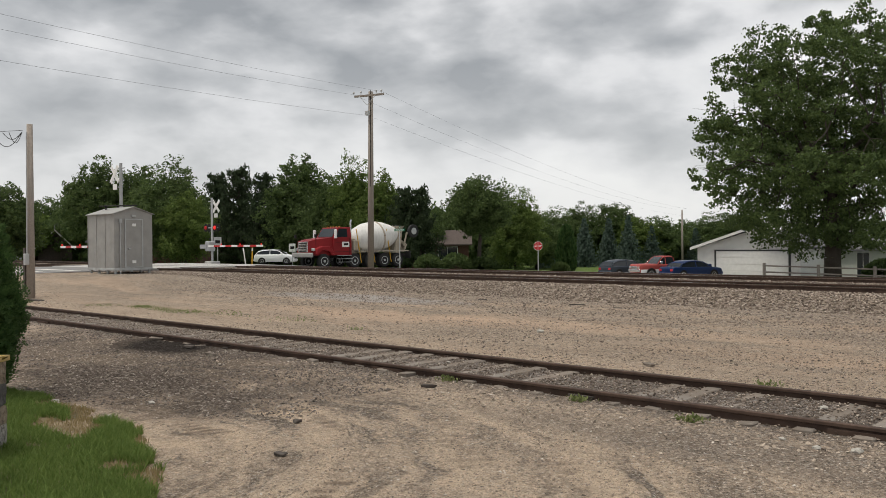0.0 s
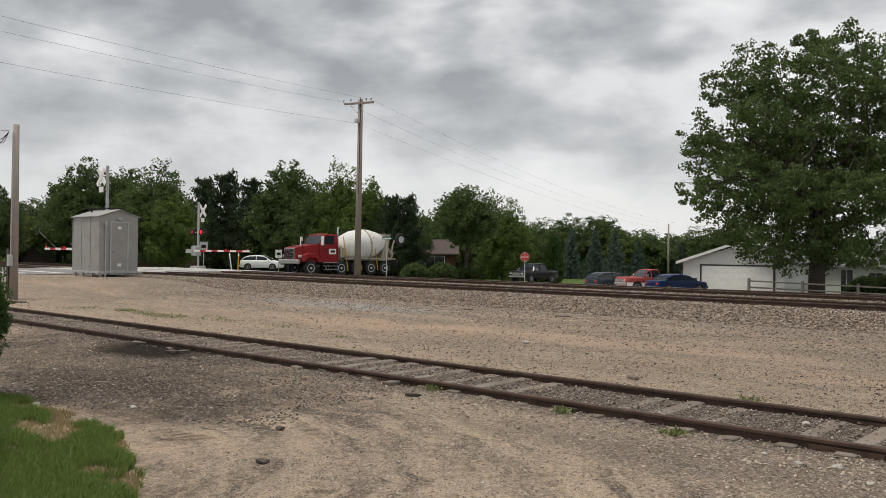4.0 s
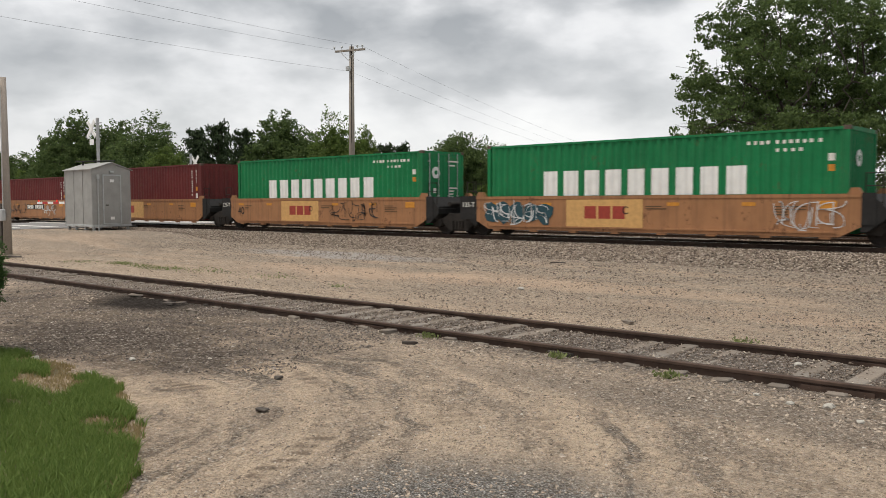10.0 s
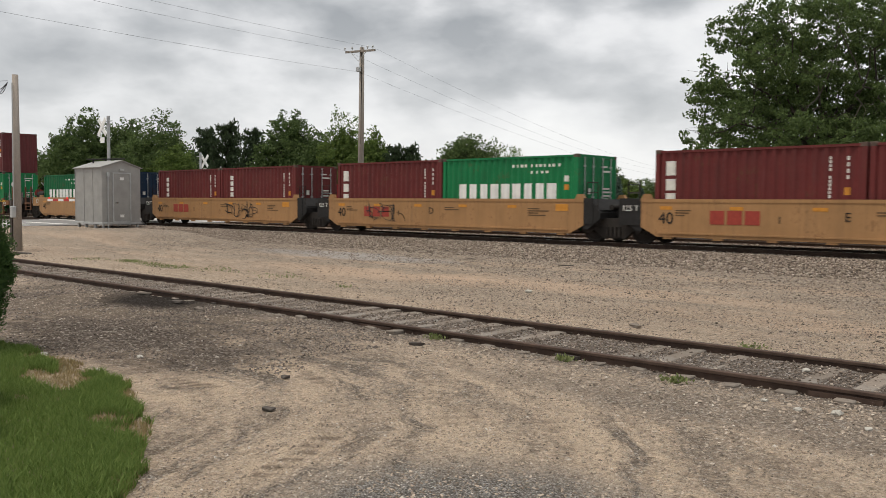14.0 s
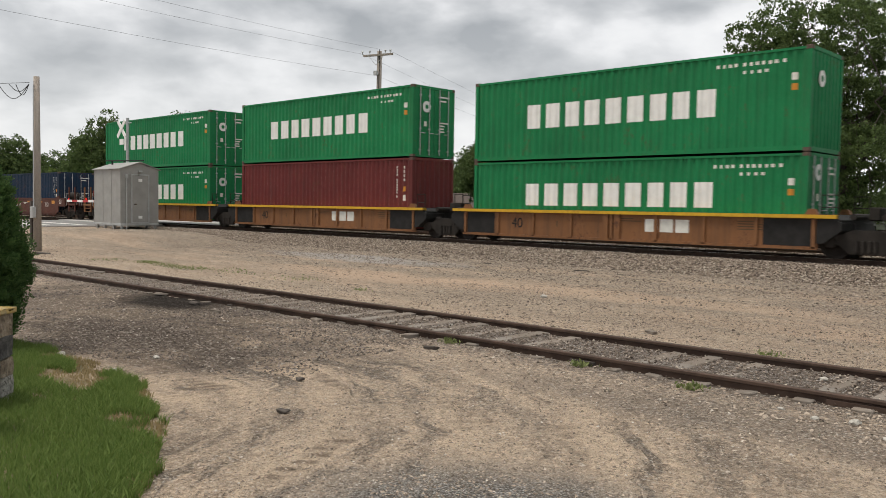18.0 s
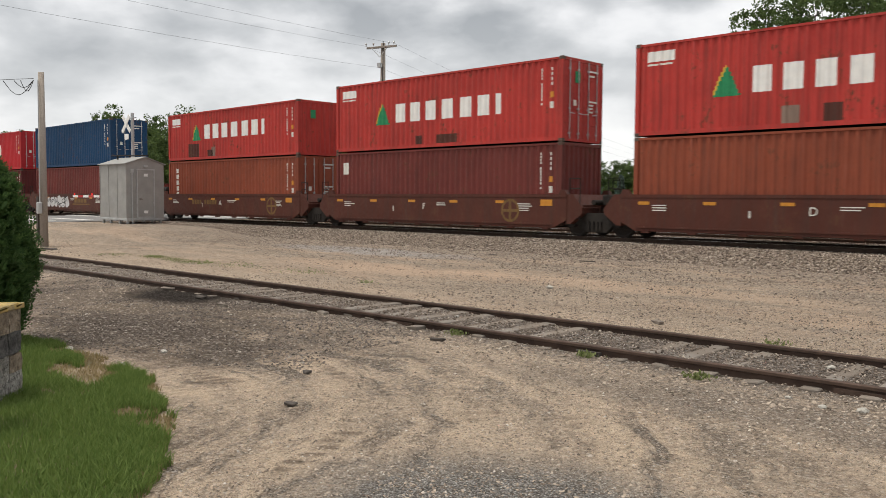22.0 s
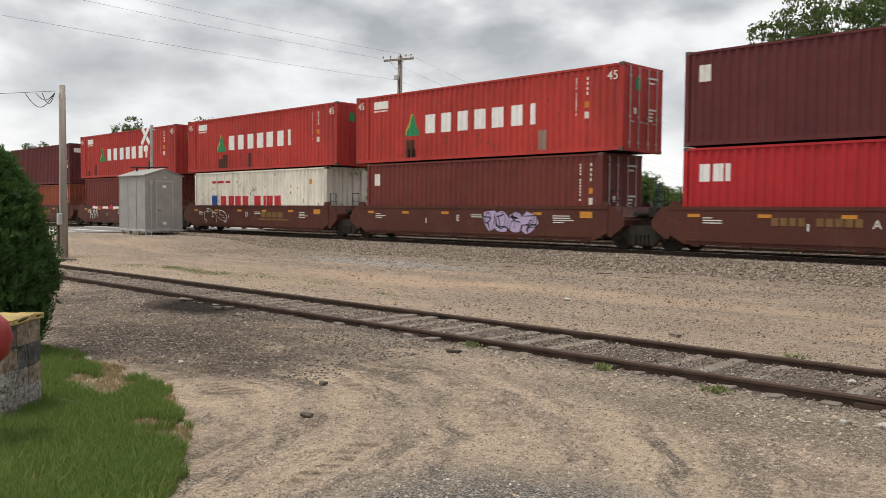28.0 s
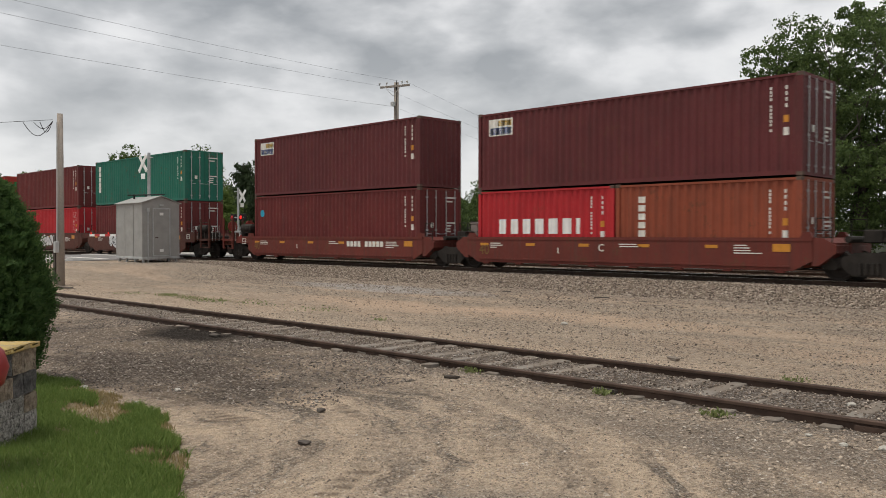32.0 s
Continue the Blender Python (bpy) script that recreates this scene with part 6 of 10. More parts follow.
def loco_end(t, x, sx, deck, railmat, low_plow=True):
    """Platform, stairwells, coupler and pilot at one end; sx points outward."""
    bm = bmesh.new()
    box(bm, x - sx * 0.12, x, -1.5, 1.5, 0.45, deck)
    part("pilot_plate", bm, M_LOCO_BLACK, t)
    if low_plow:
        bm = bmesh.new()
        prism(bm, [(-1.5, 0.12), (1.5, 0.12), (1.5, 0.75), (0.5, 0.62), (-0.5, 0.62), (-1.5, 0.75)], x, x + sx * 0.12, "x")
        part("snow_plow", bm, M_LOCO_BLACK, t)
    bm = bmesh.new()
    box(bm, x - sx * 0.1, x + sx * 0.62, -0.13, 0.13, 0.68, 0.96)
    box(bm, x + sx * 0.4, x + sx * 0.75, -0.22, 0.22, 0.66, 1.0)
    part("coupler", bm, M_WHEEL, t)
    for yy in (-1.1, -0.75, 0.7, 1.0):
        bm = bmesh.new()
        polyline(bm, [(x, yy, 1.25), (x + sx * 0.22, yy, 1.0), (x + sx * 0.30, yy * 0.85, 0.62), (x + sx * 0.2, yy * 0.7, 0.45)], 0.025)
        part("air_hose", bm, M_RUBBER, t)
    for sg in (-1, 1):
        for k in range(5):
            bm = bmesh.new()
            z = 0.42 + k * (deck - 0.42) / 5
            box(bm, x - sx * 0.95, x - sx * 0.15, sg * 1.25, sg * 1.56, z, z + 0.03)
            part("step_tread", bm, railmat, t)
        bm = bmesh.new()
        box(bm, x - sx * 1.0, x - sx * 0.97, sg * 1.2, sg * 1.56, 0.36, deck)
        box(bm, x - sx * 0.14, x - sx * 0.11, sg * 1.2, sg * 1.56, 0.36, deck)
        part("stairwell", bm, M_LOCO_BLACK, t, kind="stuff")
        for xx in (x - sx * 0.98, x - sx * 0.12):
            bm = bmesh.new()
            polyline(bm, [(xx, sg * 1.56, 0.9), (xx, sg * 1.56, deck + 0.25), (xx - sx * 0.25, sg * 1.5, deck + 0.95), (xx - sx * 0.45, sg * 1.45, deck + 1.0)], 0.022)
            part("grab_rail", bm, railmat, t)
    bm = bmesh.new()
    polyline(bm, [(x, -1.4, deck), (x, -1.4, deck + 1.0), (x, -0.35, deck + 1.0), (x, -0.35, deck)], 0.022)
    part("end_rail", bm, railmat, t)
    bm = bmesh.new()
    polyline(bm, [(x, 1.4, deck), (x, 1.4, deck + 1.0), (x, 0.35, deck + 1.0), (x, 0.35, deck)], 0.022)
    part("end_rail", bm, railmat, t)


def blocks_side(t, name, x0, x1, z0, z1, n, y, mat, gap=0.2, skip=()):
    w = (x1 - x0) / n
    for i in range(n):
        if i in skip:
            continue
        bm = bmesh.new()
        box(bm, x0 + w * i, x0 + w * (i + 1 - gap), y - 0.006, y, z0, z1)
        part(name, bm, mat, t)


def orange_loco():
    t = thing("locomotive", pose(0, 0, 0), "orange and yellow diesel locomotive with black roof, headlights lit", "locomotive", "locomotives of the train")
    slab("underframe", t, M_LOCO_BLACK, 0.5, 21.0, 1.52, 1.58, 1.88)
    slab("frame_core", t, M_BLACK, 0.9, 20.7, 0.85, 0.92, 1.60)
    for x in (1.2, 4.9, 8.4, 12.1, 15.6, 16.6, 19.1):
        bm = bmesh.new()
        box(bm, x, x + 0.42, -1.526, -1.518, 1.70, 1.82)
        part("sill_reflector", bm, M_AMBER, t)
    for z, y in ((1.50, -1.2), (1.38, -1.05)):
        bm = bmesh.new()
        polyline(bm, [(1.4, y, z), (6.0, y, z), (6.2, y, z - 0.12), (14.4, y, z - 0.12), (14.6, y, z), (20.0, y, z)], 0.035, 6)
        part("brake_pipe", bm, M_BOGIE, t)
    # front platform: climb guard, posts and curved rails
    bm = bmesh.new()
    prism(bm, [(20.7, 1.80), (21.0, 1.80), (21.22, 1.86), (21.22, 2.0), (20.7, 2.0)], -1.30, 1.30)
    part("climb_guard", bm, M_LOCO_YELLOW, t, "grimy yellow climb guard", bevel=0.02)
    for sg in (-1, 1):
        bm = bmesh.new()
        box(bm, 21.0, 21.10, sg * 0.42, sg * 0.56, 1.98, 3.02)
        part("platform_post", bm, M_TANK, t, bevel=0.02)
        bm = bmesh.new()
        box(bm, 20.98, 21.12, sg * 0.95, sg * 1.10, 1.98, 2.95)
        part("platform_post", bm, M_TANK, t, bevel=0.02)
    bm = bmesh.new()
    prism(bm, [(21.08, 0.98), (21.12, 0.60), (21.40, 0.16), (21.34, 0.12), (21.04, 0.5), (21.0, 0.98)], -1.42, 1.42)
    part("snow_plow", bm, M_BLACK, t, "black curved plow", bevel=0.01)
    for y0 in (-1.15, -0.8, 0.85):
        bm = bmesh.new()
        polyline(bm, [(21.12, y0, 1.62), (21.34, y0, 1.55), (21.42, y0 + 0.08, 1.15), (21.36, y0 + 0.2, 1.02), (21.26, y0 + 0.26, 1.2)], 0.022, 6)
        part("jumper_hose", bm, M_ALU, t)
    # long hood in sections, each with its bands
    for a, b, hw in ((1.25, 6.8, 1.0), (6.8, 10.8, 0.95), (10.8, 16.4, 0.95)):
        slab("stripe_low", t, M_LOCO_YELLOW, a, b, hw + 0.004, 1.88, 2.26, 0.005, "yellow lower stripe with dark lines")
        slab("hood", t, M_ORANGE, a, b, hw, 2.26, 3.50, 0.01)
        slab("stripe_high", t, M_LOCO_YELLOW, a, b, hw + 0.004, 3.50, 3.90, 0.005, "yellow upper stripe with dark lines")
        for z in (2.0, 2.12, 2.25, 3.52, 3.64, 3.76):
            bm = bmesh.new()
            box(bm, a, b, -hw - 0.009, -hw - 0.003, z, z + 0.025)
            part("pinstripe", bm, M_LOCO_BLACK, t)
    doors(t, 6.9, 16.3, 0.955, 2.30, 3.46, 12, M_ORANGE)
    for i in range(9):
        bm = bmesh.new()
        x = 1.75 + 0.55 * i
        box(bm, x, x + 0.26, -1.03, -1.0, 2.05 if i % 3 else 1.95, 3.1 if i % 2 else 3.25)
        part("louvre_slot", bm, M_BLACK, t)
    # radiator wing
    bm = bmesh.new()
    prism(bm, [(-1.0, 3.90), (-1.52, 4.12), (-1.52, 4.30), (-1.1, 4.45), (1.1, 4.45), (1.52, 4.30), (1.52, 4.12), (1.0, 3.90)], 0.55, 6.8, "x")
    part("radiator_wing", bm, M_LOCO_BLACK, t, "overhanging black radiator wing")
    for a, b in ((1.4, 3.0), (3.1, 4.6)):
        bm = bmesh.new()
        box(bm, a, b, -1.03, -0.98, 3.40, 3.86)
        part("radiator_intake", bm, M_BLACK, t)
    bm = bmesh.new()
    prism(bm, [(-0.95, 3.90), (-0.85, 4.18), (-0.5, 4.32), (0.5, 4.32), (0.85, 4.18), (0.95, 3.90)], 6.8, 10.8, "x")
    part("hood_top", bm, M_LOCO_BLACK, t)
    bm = bmesh.new()
    box(bm, 8.3, 9.5, -0.5, 0.5, 4.30, 4.72)
    part("exhaust_stack", bm, M_BLACK, t, bevel=0.05)
    bm = bmesh.new()
    for k, dx in ((-0.25, 0.5), (0.0, -0.5), (0.25, 0.45)):
        lathe(bm, [(0, 0.03), (0.3, 0.05), (0.45, 0.11)], (10.3, k, 4.58), (10.3 + dx, k, 4.58), 10)
    tube(bm, (10.3, 0, 4.3), (10.3, 0, 4.6), 0.04, n=6)
    part("air_horn", bm, M_BLACK, t)
    slab("equipment_cabinet", t, M_LOCO_BLACK, 10.8, 16.4, 1.38, 3.90, 4.74, 0.05, "tall black equipment cabinet behind the cab")
    for a, b in ((11.2, 12.6), (14.0, 14.7), (15.2, 16.0)):
        bm = bmesh.new()
        box(bm, a, b, -1.40, -1.37, 4.05, 4.60)
        part("cabinet_grille", bm, M_BLACK, t)
    # cab
    bm = bmesh.new()
    prism(bm, [(-1.55, 1.88), (1.55, 1.88), (1.55, 4.28), (1.28, 4.68), (0.6, 4.76), (-0.6, 4.76), (-1.28, 4.68), (-1.55, 4.28)], 16.4, 18.75, "x")
    part("cab", bm, M_ORANGE, t, bevel=0.02)
    slab("cab_stripe", t, M_LOCO_YELLOW, 16.4, 19.0, 1.558, 1.9, 2.28, 0.0, "yellow lower cab stripe")
    bm = bmesh.new()
    box(bm, 16.9, 18.6, -0.7, 0.7, 4.76, 4.90)
    part("roof_unit", bm, M_GREYROOF, t, bevel=0.04)
    for a, b in ((16.62, 17.02), (17.18, 17.62), (17.66, 18.1), (18.2, 18.6)):
        bm = bmesh.new()
        box(bm, a, b, -1.565, -1.54, 3.55, 4.18)
        w = part("cab_window", bm, M_GLASS, t)
        bm = bmesh.new()
        for (p, q, r, s) in ((a - 0.04, a, 3.51, 4.22), (b, b + 0.04, 3.51, 4.22), (a, b, 3.51, 3.55), (a, b, 4.18, 4.22)):
            box(bm, p, q, -1.575, -1.54, r, s)
        part("window_frame", bm, M_STEEL, w)
    bm = bmesh.new()
    bm.faces.new([bm.verts.new(q) for q in ((16.65, -1.56, 4.32), (18.45, -1.56, 4.32), (18.35, -1.86, 4.16), (16.85, -1.86, 4.14))])
    part("sunshade", bm, M_ORANGE, t, "drooping orange canvas awning")
    for z in (1.98, 2.08, 2.18, 2.29):
        bm = bmesh.new()
        box(bm, 16.4, 18.74, -1.566, -1.558, z, z + 0.024)
        part("pinstripe", bm, M_LOCO_BLACK, t)
    bm = bmesh.new()
    box(bm, 16.4, 18.2, -1.562, -1.55, 2.66, 2.685)
    part("pinstripe", bm, M_LOCO_BLACK, t)
    for x, z in ((7.6, 3.32), (8.05, 3.28), (14.35, 3.28), (18.5, 2.38), (5.9, 3.25), (2.0, 3.18)):
        bm = bmesh.new()
        box(bm, x, x + 0.16, -0.995 if x < 16 else -1.564, -0.90 if x < 16 else -1.54, z, z + 0.14)
        part("notice_plate", bm, M_CREAM, t)
    for x in (6.82, 9.75, 10.82, 13.55, 15.0):
        bm = bmesh.new()
        box(bm, x - 0.03, x + 0.03, -1.02, -0.94, 1.9, 3.88)
        part("hood_seam", bm, M_LOCO_BLACK, t)
    for x in (13.75, 15.05):
        for k in range(4):
            bm = bmesh.new()
            box(bm, x + 0.25, x + 0.95, -0.985, -0.94, 2.12 + 0.07 * k, 2.15 + 0.07 * k)
            part("louvre", bm, M_LOCO_BLACK, t)
    # wide nose: the sides fall away to the front corners, the brow rises to the middle
    def nose_ring(x, hw, ze, zc, front=0.0):
        return [(x, -hw, 1.88), (x, -hw, ze), (x + front, -0.28, zc), (x + front, 0.28, zc), (x, hw, ze), (x, hw, 1.88)]
    bm = bmesh.new()
    loft(bm, [nose_ring(18.72, 1.54, 3.80, 3.84), nose_ring(19.3, 1.36, 3.62, 3.80), nose_ring(20.02, 1.12, 3.36, 3.74, 0.50)])
    part("nose", bm, M_ORANGE, t, "broad orange wedge nose", bevel=0.03)
    bm = bmesh.new()
    up = 0.012
    for sg in (-1, 1):
        P = [(18.78, sg * 1.50, 3.79 + up), (19.3, sg * 1.34, 3.62 + up), (20.0, sg * 1.10, 3.37 + up), (20.50, sg * 0.28, 3.74 + up), (19.3, sg * 0.28, 3.80 + up), (18.78, sg * 0.28, 3.84 + up)]
        V = [bm.verts.new(q) for q in P]
        bm.faces.new((V[0], V[1], V[4], V[5]))
        bm.faces.new((V[1], V[2], V[3], V[4]))
    V = [bm.verts.new(q) for q in ((18.78, -0.28, 3.84 + up), (20.50, -0.28, 3.74 + up), (20.50, 0.28, 3.74 + up), (18.78, 0.28, 3.84 + up))]
    bm.faces.new(V)
    part("nose_tread", bm, M_TREAD, t, "grey-brown worn nose top", kind="stuff")
    for sg in (-1, 1):
        bm = bmesh.new()
        y0, y1 = (-1.30, -0.05) if sg < 0 else (0.05, 1.30)
        box(bm, 18.75, 18.772, y0 - 0.05, y1 + 0.05, 3.80, 4.36)
        gk = part("window_gasket", bm, M_BLACK, t, bevel=0.008)
        bm = bmesh.new()
        box(bm, 18.77, 18.782, y0, y1, 3.86, 4.31)
        part("windscreen", bm, M_WINDSCREEN, gk)
        bm = bmesh.new()
        tube(bm, (18.80, (y0 + y1) / 2, 3.84), (18.80, (y0 + y1) / 2 + 0.3, 4.2), 0.012, n=5)
        part("wiper", bm, M_BLACK, gk)
    bm = bmesh.new()
    box(bm, 18.7, 18.86, -0.62, 0.62, 4.42, 4.62)
    nb = part("number_box", bm, M_BLACK, t, bevel=0.03)
    for sg in (-1, 1):
        bm = bmesh.new()
        box(bm, 18.86, 18.868, sg * 0.32 - 0.24, sg * 0.32 + 0.24, 4.45, 4.59)
        part("number_glass", bm, M_AMBER, nb)
    # a banded wing on the nose side runs into a plain emblem on the front
    def on_nose(x):
        """Half width of the nose at x, just outside its skin."""
        return (1.54 + (x - 18.72) * (1.36 - 1.54) / 0.58 if x < 19.3 else 1.36 + (x - 19.3) * (1.12 - 1.36) / 0.72) + 0.012
    def nose_strip(name, x0, x1, z0, z1, mat, lift, parent):
        bm = bmesh.new()
        xs = [x0] + [19.3] * (x0 < 19.3 < x1) + [x1]
        cols = [(bm.verts.new((x, -on_nose(x) - lift, z0)), bm.verts.new((x, -on_nose(x) - lift, z1))) for x in xs]
        for (A, B), (C, D) in zip(cols, cols[1:]):
            bm.faces.new((A, C, D, B))
        return part(name, bm, mat, parent)
    edge = nose_strip("wing_outline", 18.80, 20.0, 2.42, 2.86, M_LOCO_BLACK, 0.002, t)
    nose_strip("wing_band", 18.84, 20.0, 2.455, 2.825, M_LOCO_YELLOW, 0.006, edge)
    for z in (2.545, 2.64, 2.735):
        nose_strip("wing_line", 18.92, 19.95, z - 0.014, z + 0.014, M_LOCO_BLACK, 0.010, edge)
    nose_strip("nose_stripe", 18.74, 20.0, 1.92, 2.20, M_LOCO_YELLOW, 0.004, t)
    for z in (1.99, 2.08, 2.17):
        nose_strip("pinstripe", 18.76, 20.0, z, z + 0.022, M_LOCO_BLACK, 0.008, t)
    def on_front(u, z, lift=0.012):
        """A place on the near front facet: u runs from the corner to the middle."""
        return (20.02 + 0.50 * u + lift, -1.12 + 0.84 * u - lift, z)
    def front_patch(name, outline, mat, lift, parent):
        bm = bmesh.new()
        bm.faces.new([bm.verts.new(on_front(u, z, lift)) for u, z in outline])
        return part(name, bm, mat, parent)
    em = front_patch("emblem_field", [(0.06, 2.30), (0.42, 2.12), (1.0, 2.06), (1.0, 3.14), (0.42, 3.06), (0.06, 2.90)], M_LOCO_BLACK, 0.008, t)
    front_patch("emblem_arc", [(0.10, 2.93), (0.42, 3.03), (1.0, 3.11), (1.0, 3.00), (0.42, 2.92), (0.16, 2.84)], M_LOCO_YELLOW, 0.014, em)
    front_patch("emblem_arc", [(0.10, 2.28), (0.16, 2.37), (0.42, 2.26), (1.0, 2.20), (1.0, 2.09), (0.42, 2.15)], M_LOCO_YELLOW, 0.014, em)
    front_patch("emblem_block", [(0.06, 2.42), (1.0, 2.34), (1.0, 2.88), (0.06, 2.80)], M_LOCO_YELLOW, 0.014, em)
    for u in (0.22, 0.62):
        front_patch("emblem_bar", [(u, 2.46), (u + 0.28, 2.45), (u + 0.28, 2.78), (u, 2.77)], M_LOCO_BLACK, 0.020, em)
    bm = bmesh.new()
    box(bm, 20.50, 20.60, -0.28, 0.06, 2.96, 3.54)
    part("lamp_housing", bm, M_ORANGE, t, bevel=0.03)
    for z in (3.12, 3.38):
        bm = bmesh.new()
        lathe(bm, [(0, 0.11), (0.05, 0.11)], (20.58, -0.11, z), (21.5, -0.11, z), 14)
        part("headlight", bm, M_LAMP, t, "lit headlight")
    for sg in (-1, 1):
        bm = bmesh.new()
        lathe(bm, [(0, 0.12), (0.06, 0.12)], (21.1, sg * 1.15, 2.12), (22.5, sg * 1.15, 2.12), 14)
        part("ditch_light", bm, M_LAMP, t, "lit ditch light")
        bm = bmesh.new()
        box(bm, 20.8, 21.1, sg * 0.75, sg * 1.4, 1.88, 2.35)
        part("anticlimber_box", bm, M_LOCO_YELLOW, t)
    lettered("road_number", "4132", 0.62, pose(17.65, -1.562, 2.95, 90, 0, 0), M_BLACK, t, spacing=1.05)
    blocks_side(t, "logo_backing", 8.0, 13.3, 2.42, 3.41, 4, -0.984, M_LOCO_BLACK, 0.20)
    blocks_side(t, "logo_block", 8.05, 13.35, 2.47, 3.36, 4, -0.992, M_LOCO_YELLOW, 0.28)
    bm = bmesh.new()
    box(bm, 18.1, 18.95, -1.568, -1.556, 1.95, 2.24)
    part("white_patch", bm, M_WHITE, t)
    # below the frame
    bm = bmesh.new()
    prism(bm, [(-1.45, 0.62), (-1.3, 0.36), (1.3, 0.36), (1.45, 0.62), (1.45, 1.05), (-1.45, 1.05)], 6.4, 14.0, "x")
    part("fuel_tank", bm, M_TANK, t)
    for a, b in ((7.7, 9.5), (9.9, 11.8)):
        bm = bmesh.new()
        lathe(bm, [(0, 0.1), (0.05, 0.24), (0.15, 0.28), (b - a - 0.15, 0.28), (b - a - 0.05, 0.24), (b - a, 0.1)], (a, -1.15, 1.30), (b, -1.15, 1.30), 16)
        part("air_reservoir", bm, M_TANK, t, smooth=True)
    for a, b in ((6.5, 7.3), (12.0, 13.8)):
        bm = bmesh.new()
        box(bm, a, b, -1.42, -0.5, 1.04, 1.56)
        part("equipment_box", bm, M_TANK, t, bevel=0.02)
    loco_bogie(t, 3.45, cast=M_BOGIE)
    loco_bogie(t, 17.35, cast=M_BOGIE)
    handrails(t, 1.3, 16.2, 1.88, 1.02, 1.46, 13, M_LOCO_BLACK)
    loco_end(t, 21.1, 1, 1.88, M_HANDRAIL, False)
    loco_end(t, 0.55, -1, 1.88, M_HANDRAIL, False)
    slab("rear_platform", t, M_LOCO_BLACK, 0.5, 1.3, 1.4, 1.6, 1.9)
    carried_along(t, -182.1, TRACK_Y, RAIL)


def red_loco():
    t = thing("locomotive", pose(0, 0, 0), "dark red, yellow and dark blue diesel locomotive running long hood first", "locomotive", "locomotives of the train")
    slab("underframe", t, M_LOCO_BLACK, 0.6, 21.9, 1.5, 1.40, 1.62)
    slab("frame_core", t, M_BLACK, 1.2, 21.4, 0.85, 0.85, 1.42)
    for z, y in ((1.34, -1.2), (1.22, -1.05)):
        bm = bmesh.new()
        polyline(bm, [(1.6, y, z), (6.6, y, z), (6.8, y, z - 0.1), (15.2, y, z - 0.1), (15.4, y, z), (21.0, y, z)], 0.03, 6)
        part("brake_pipe", bm, M_UNDER, t)
    slab("sill_stripe", t, M_LOCO_GOLD, 1.0, 21.7, 1.512, 1.62, 1.80, 0.005, "yellow sill stripe")
    bands = ((1.80, 1.88, M_LINE_RED, "pinstripe_low"), (1.88, 2.66, M_LOCO_NAVY, "lower_body"), (2.66, 2.74, M_LINE_RED, "pinstripe"), (2.74, 3.20, M_LOCO_GOLD, "yellow_band"))
    secs = ((4.6, 8.9, 1.42), (8.9, 14.2, 1.0), (14.2, 19.4, 1.05), (19.4, 21.25, 1.1))
    for a, b, hw in secs:
        for z0, z1, mt, nm in bands:
            slab(nm, t, mt, a, b, hw + (0.004 if nm.startswith("pin") else 0), z0, z1, 0.0)
    doors(t, 9.0, 14.1, 1.002, 1.95, 2.6, 9, M_LOCO_NAVY)
    doors(t, 14.4, 19.5, 1.052, 1.95, 2.6, 8, M_LOCO_NAVY)
    slab("upper_hood", t, M_LOCO_RED, 4.6, 8.9, 1.40, 3.20, 4.45, 0.06)
    bm = bmesh.new()
    prism(bm, [(-1.0, 3.20), (-1.0, 4.05), (-0.75, 4.30), (0.75, 4.30), (1.0, 4.05), (1.0, 3.20)], 8.9, 14.2, "x")
    part("upper_hood", bm, M_LOCO_RED, t)
    bm = bmesh.new()
    prism(bm, [(-1.05, 3.20), (-1.05, 3.40), (-1.55, 4.25), (-1.55, 4.45), (-1.15, 4.72), (1.15, 4.72), (1.55, 4.45), (1.55, 4.25), (1.05, 3.40), (1.05, 3.20)], 14.2, 19.4, "x")
    part("radiator_flare", bm, M_LOCO_RED, t, "flared dark red radiator housing")
    for sg in (-1, 1):
        bm = bmesh.new()
        v = [bm.verts.new(p) for p in ((14.45, sg * 1.095, 3.45), (18.9, sg * 1.095, 3.45), (19.2, sg * 1.555, 4.22), (14.3, sg * 1.555, 4.22))]
        bm.faces.new(v)
        part("radiator_grille", bm, M_BLACK, t)
    slab("end_hood", t, M_LOCO_RED, 19.4, 21.25, 1.12, 3.20, 4.70, 0.08)
    for x in (15.2, 17.6, 6.4):
        bm = bmesh.new()
        lathe(bm, [(0, 0.75), (0.12, 0.75), (0.18, 0.6)], (x, 0, 4.70 if x > 9 else 4.44), (x, 0, 6), 20)
        part("roof_fan", bm, M_LOCO_BLACK, t)
    for k in range(7):
        bm = bmesh.new()
        box(bm, 19.5, 20.5, -1.135, -1.12, 4.08 + 0.06 * k, 4.11 + 0.06 * k)
        part("louvre", bm, M_BLACK, t)
    for a, b, z0, z1, hw in ((17.3, 18.2, 1.9, 3.3, 1.06), (19.6, 20.7, 1.9, 3.3, 1.11), (5.3, 7.4, 2.2, 2.95, 1.43), (7.6, 8.3, 1.95, 2.8, 1.43), (6.9, 8.2, 3.7, 4.3, 1.41), (4.7, 5.2, 3.6, 4.3, 1.41)):
        bm = bmesh.new()
        box(bm, a, b, -hw - 0.012, -hw + 0.02, z0, z1)
        part("body_opening", bm, M_BLACK, t)
    bm = bmesh.new()
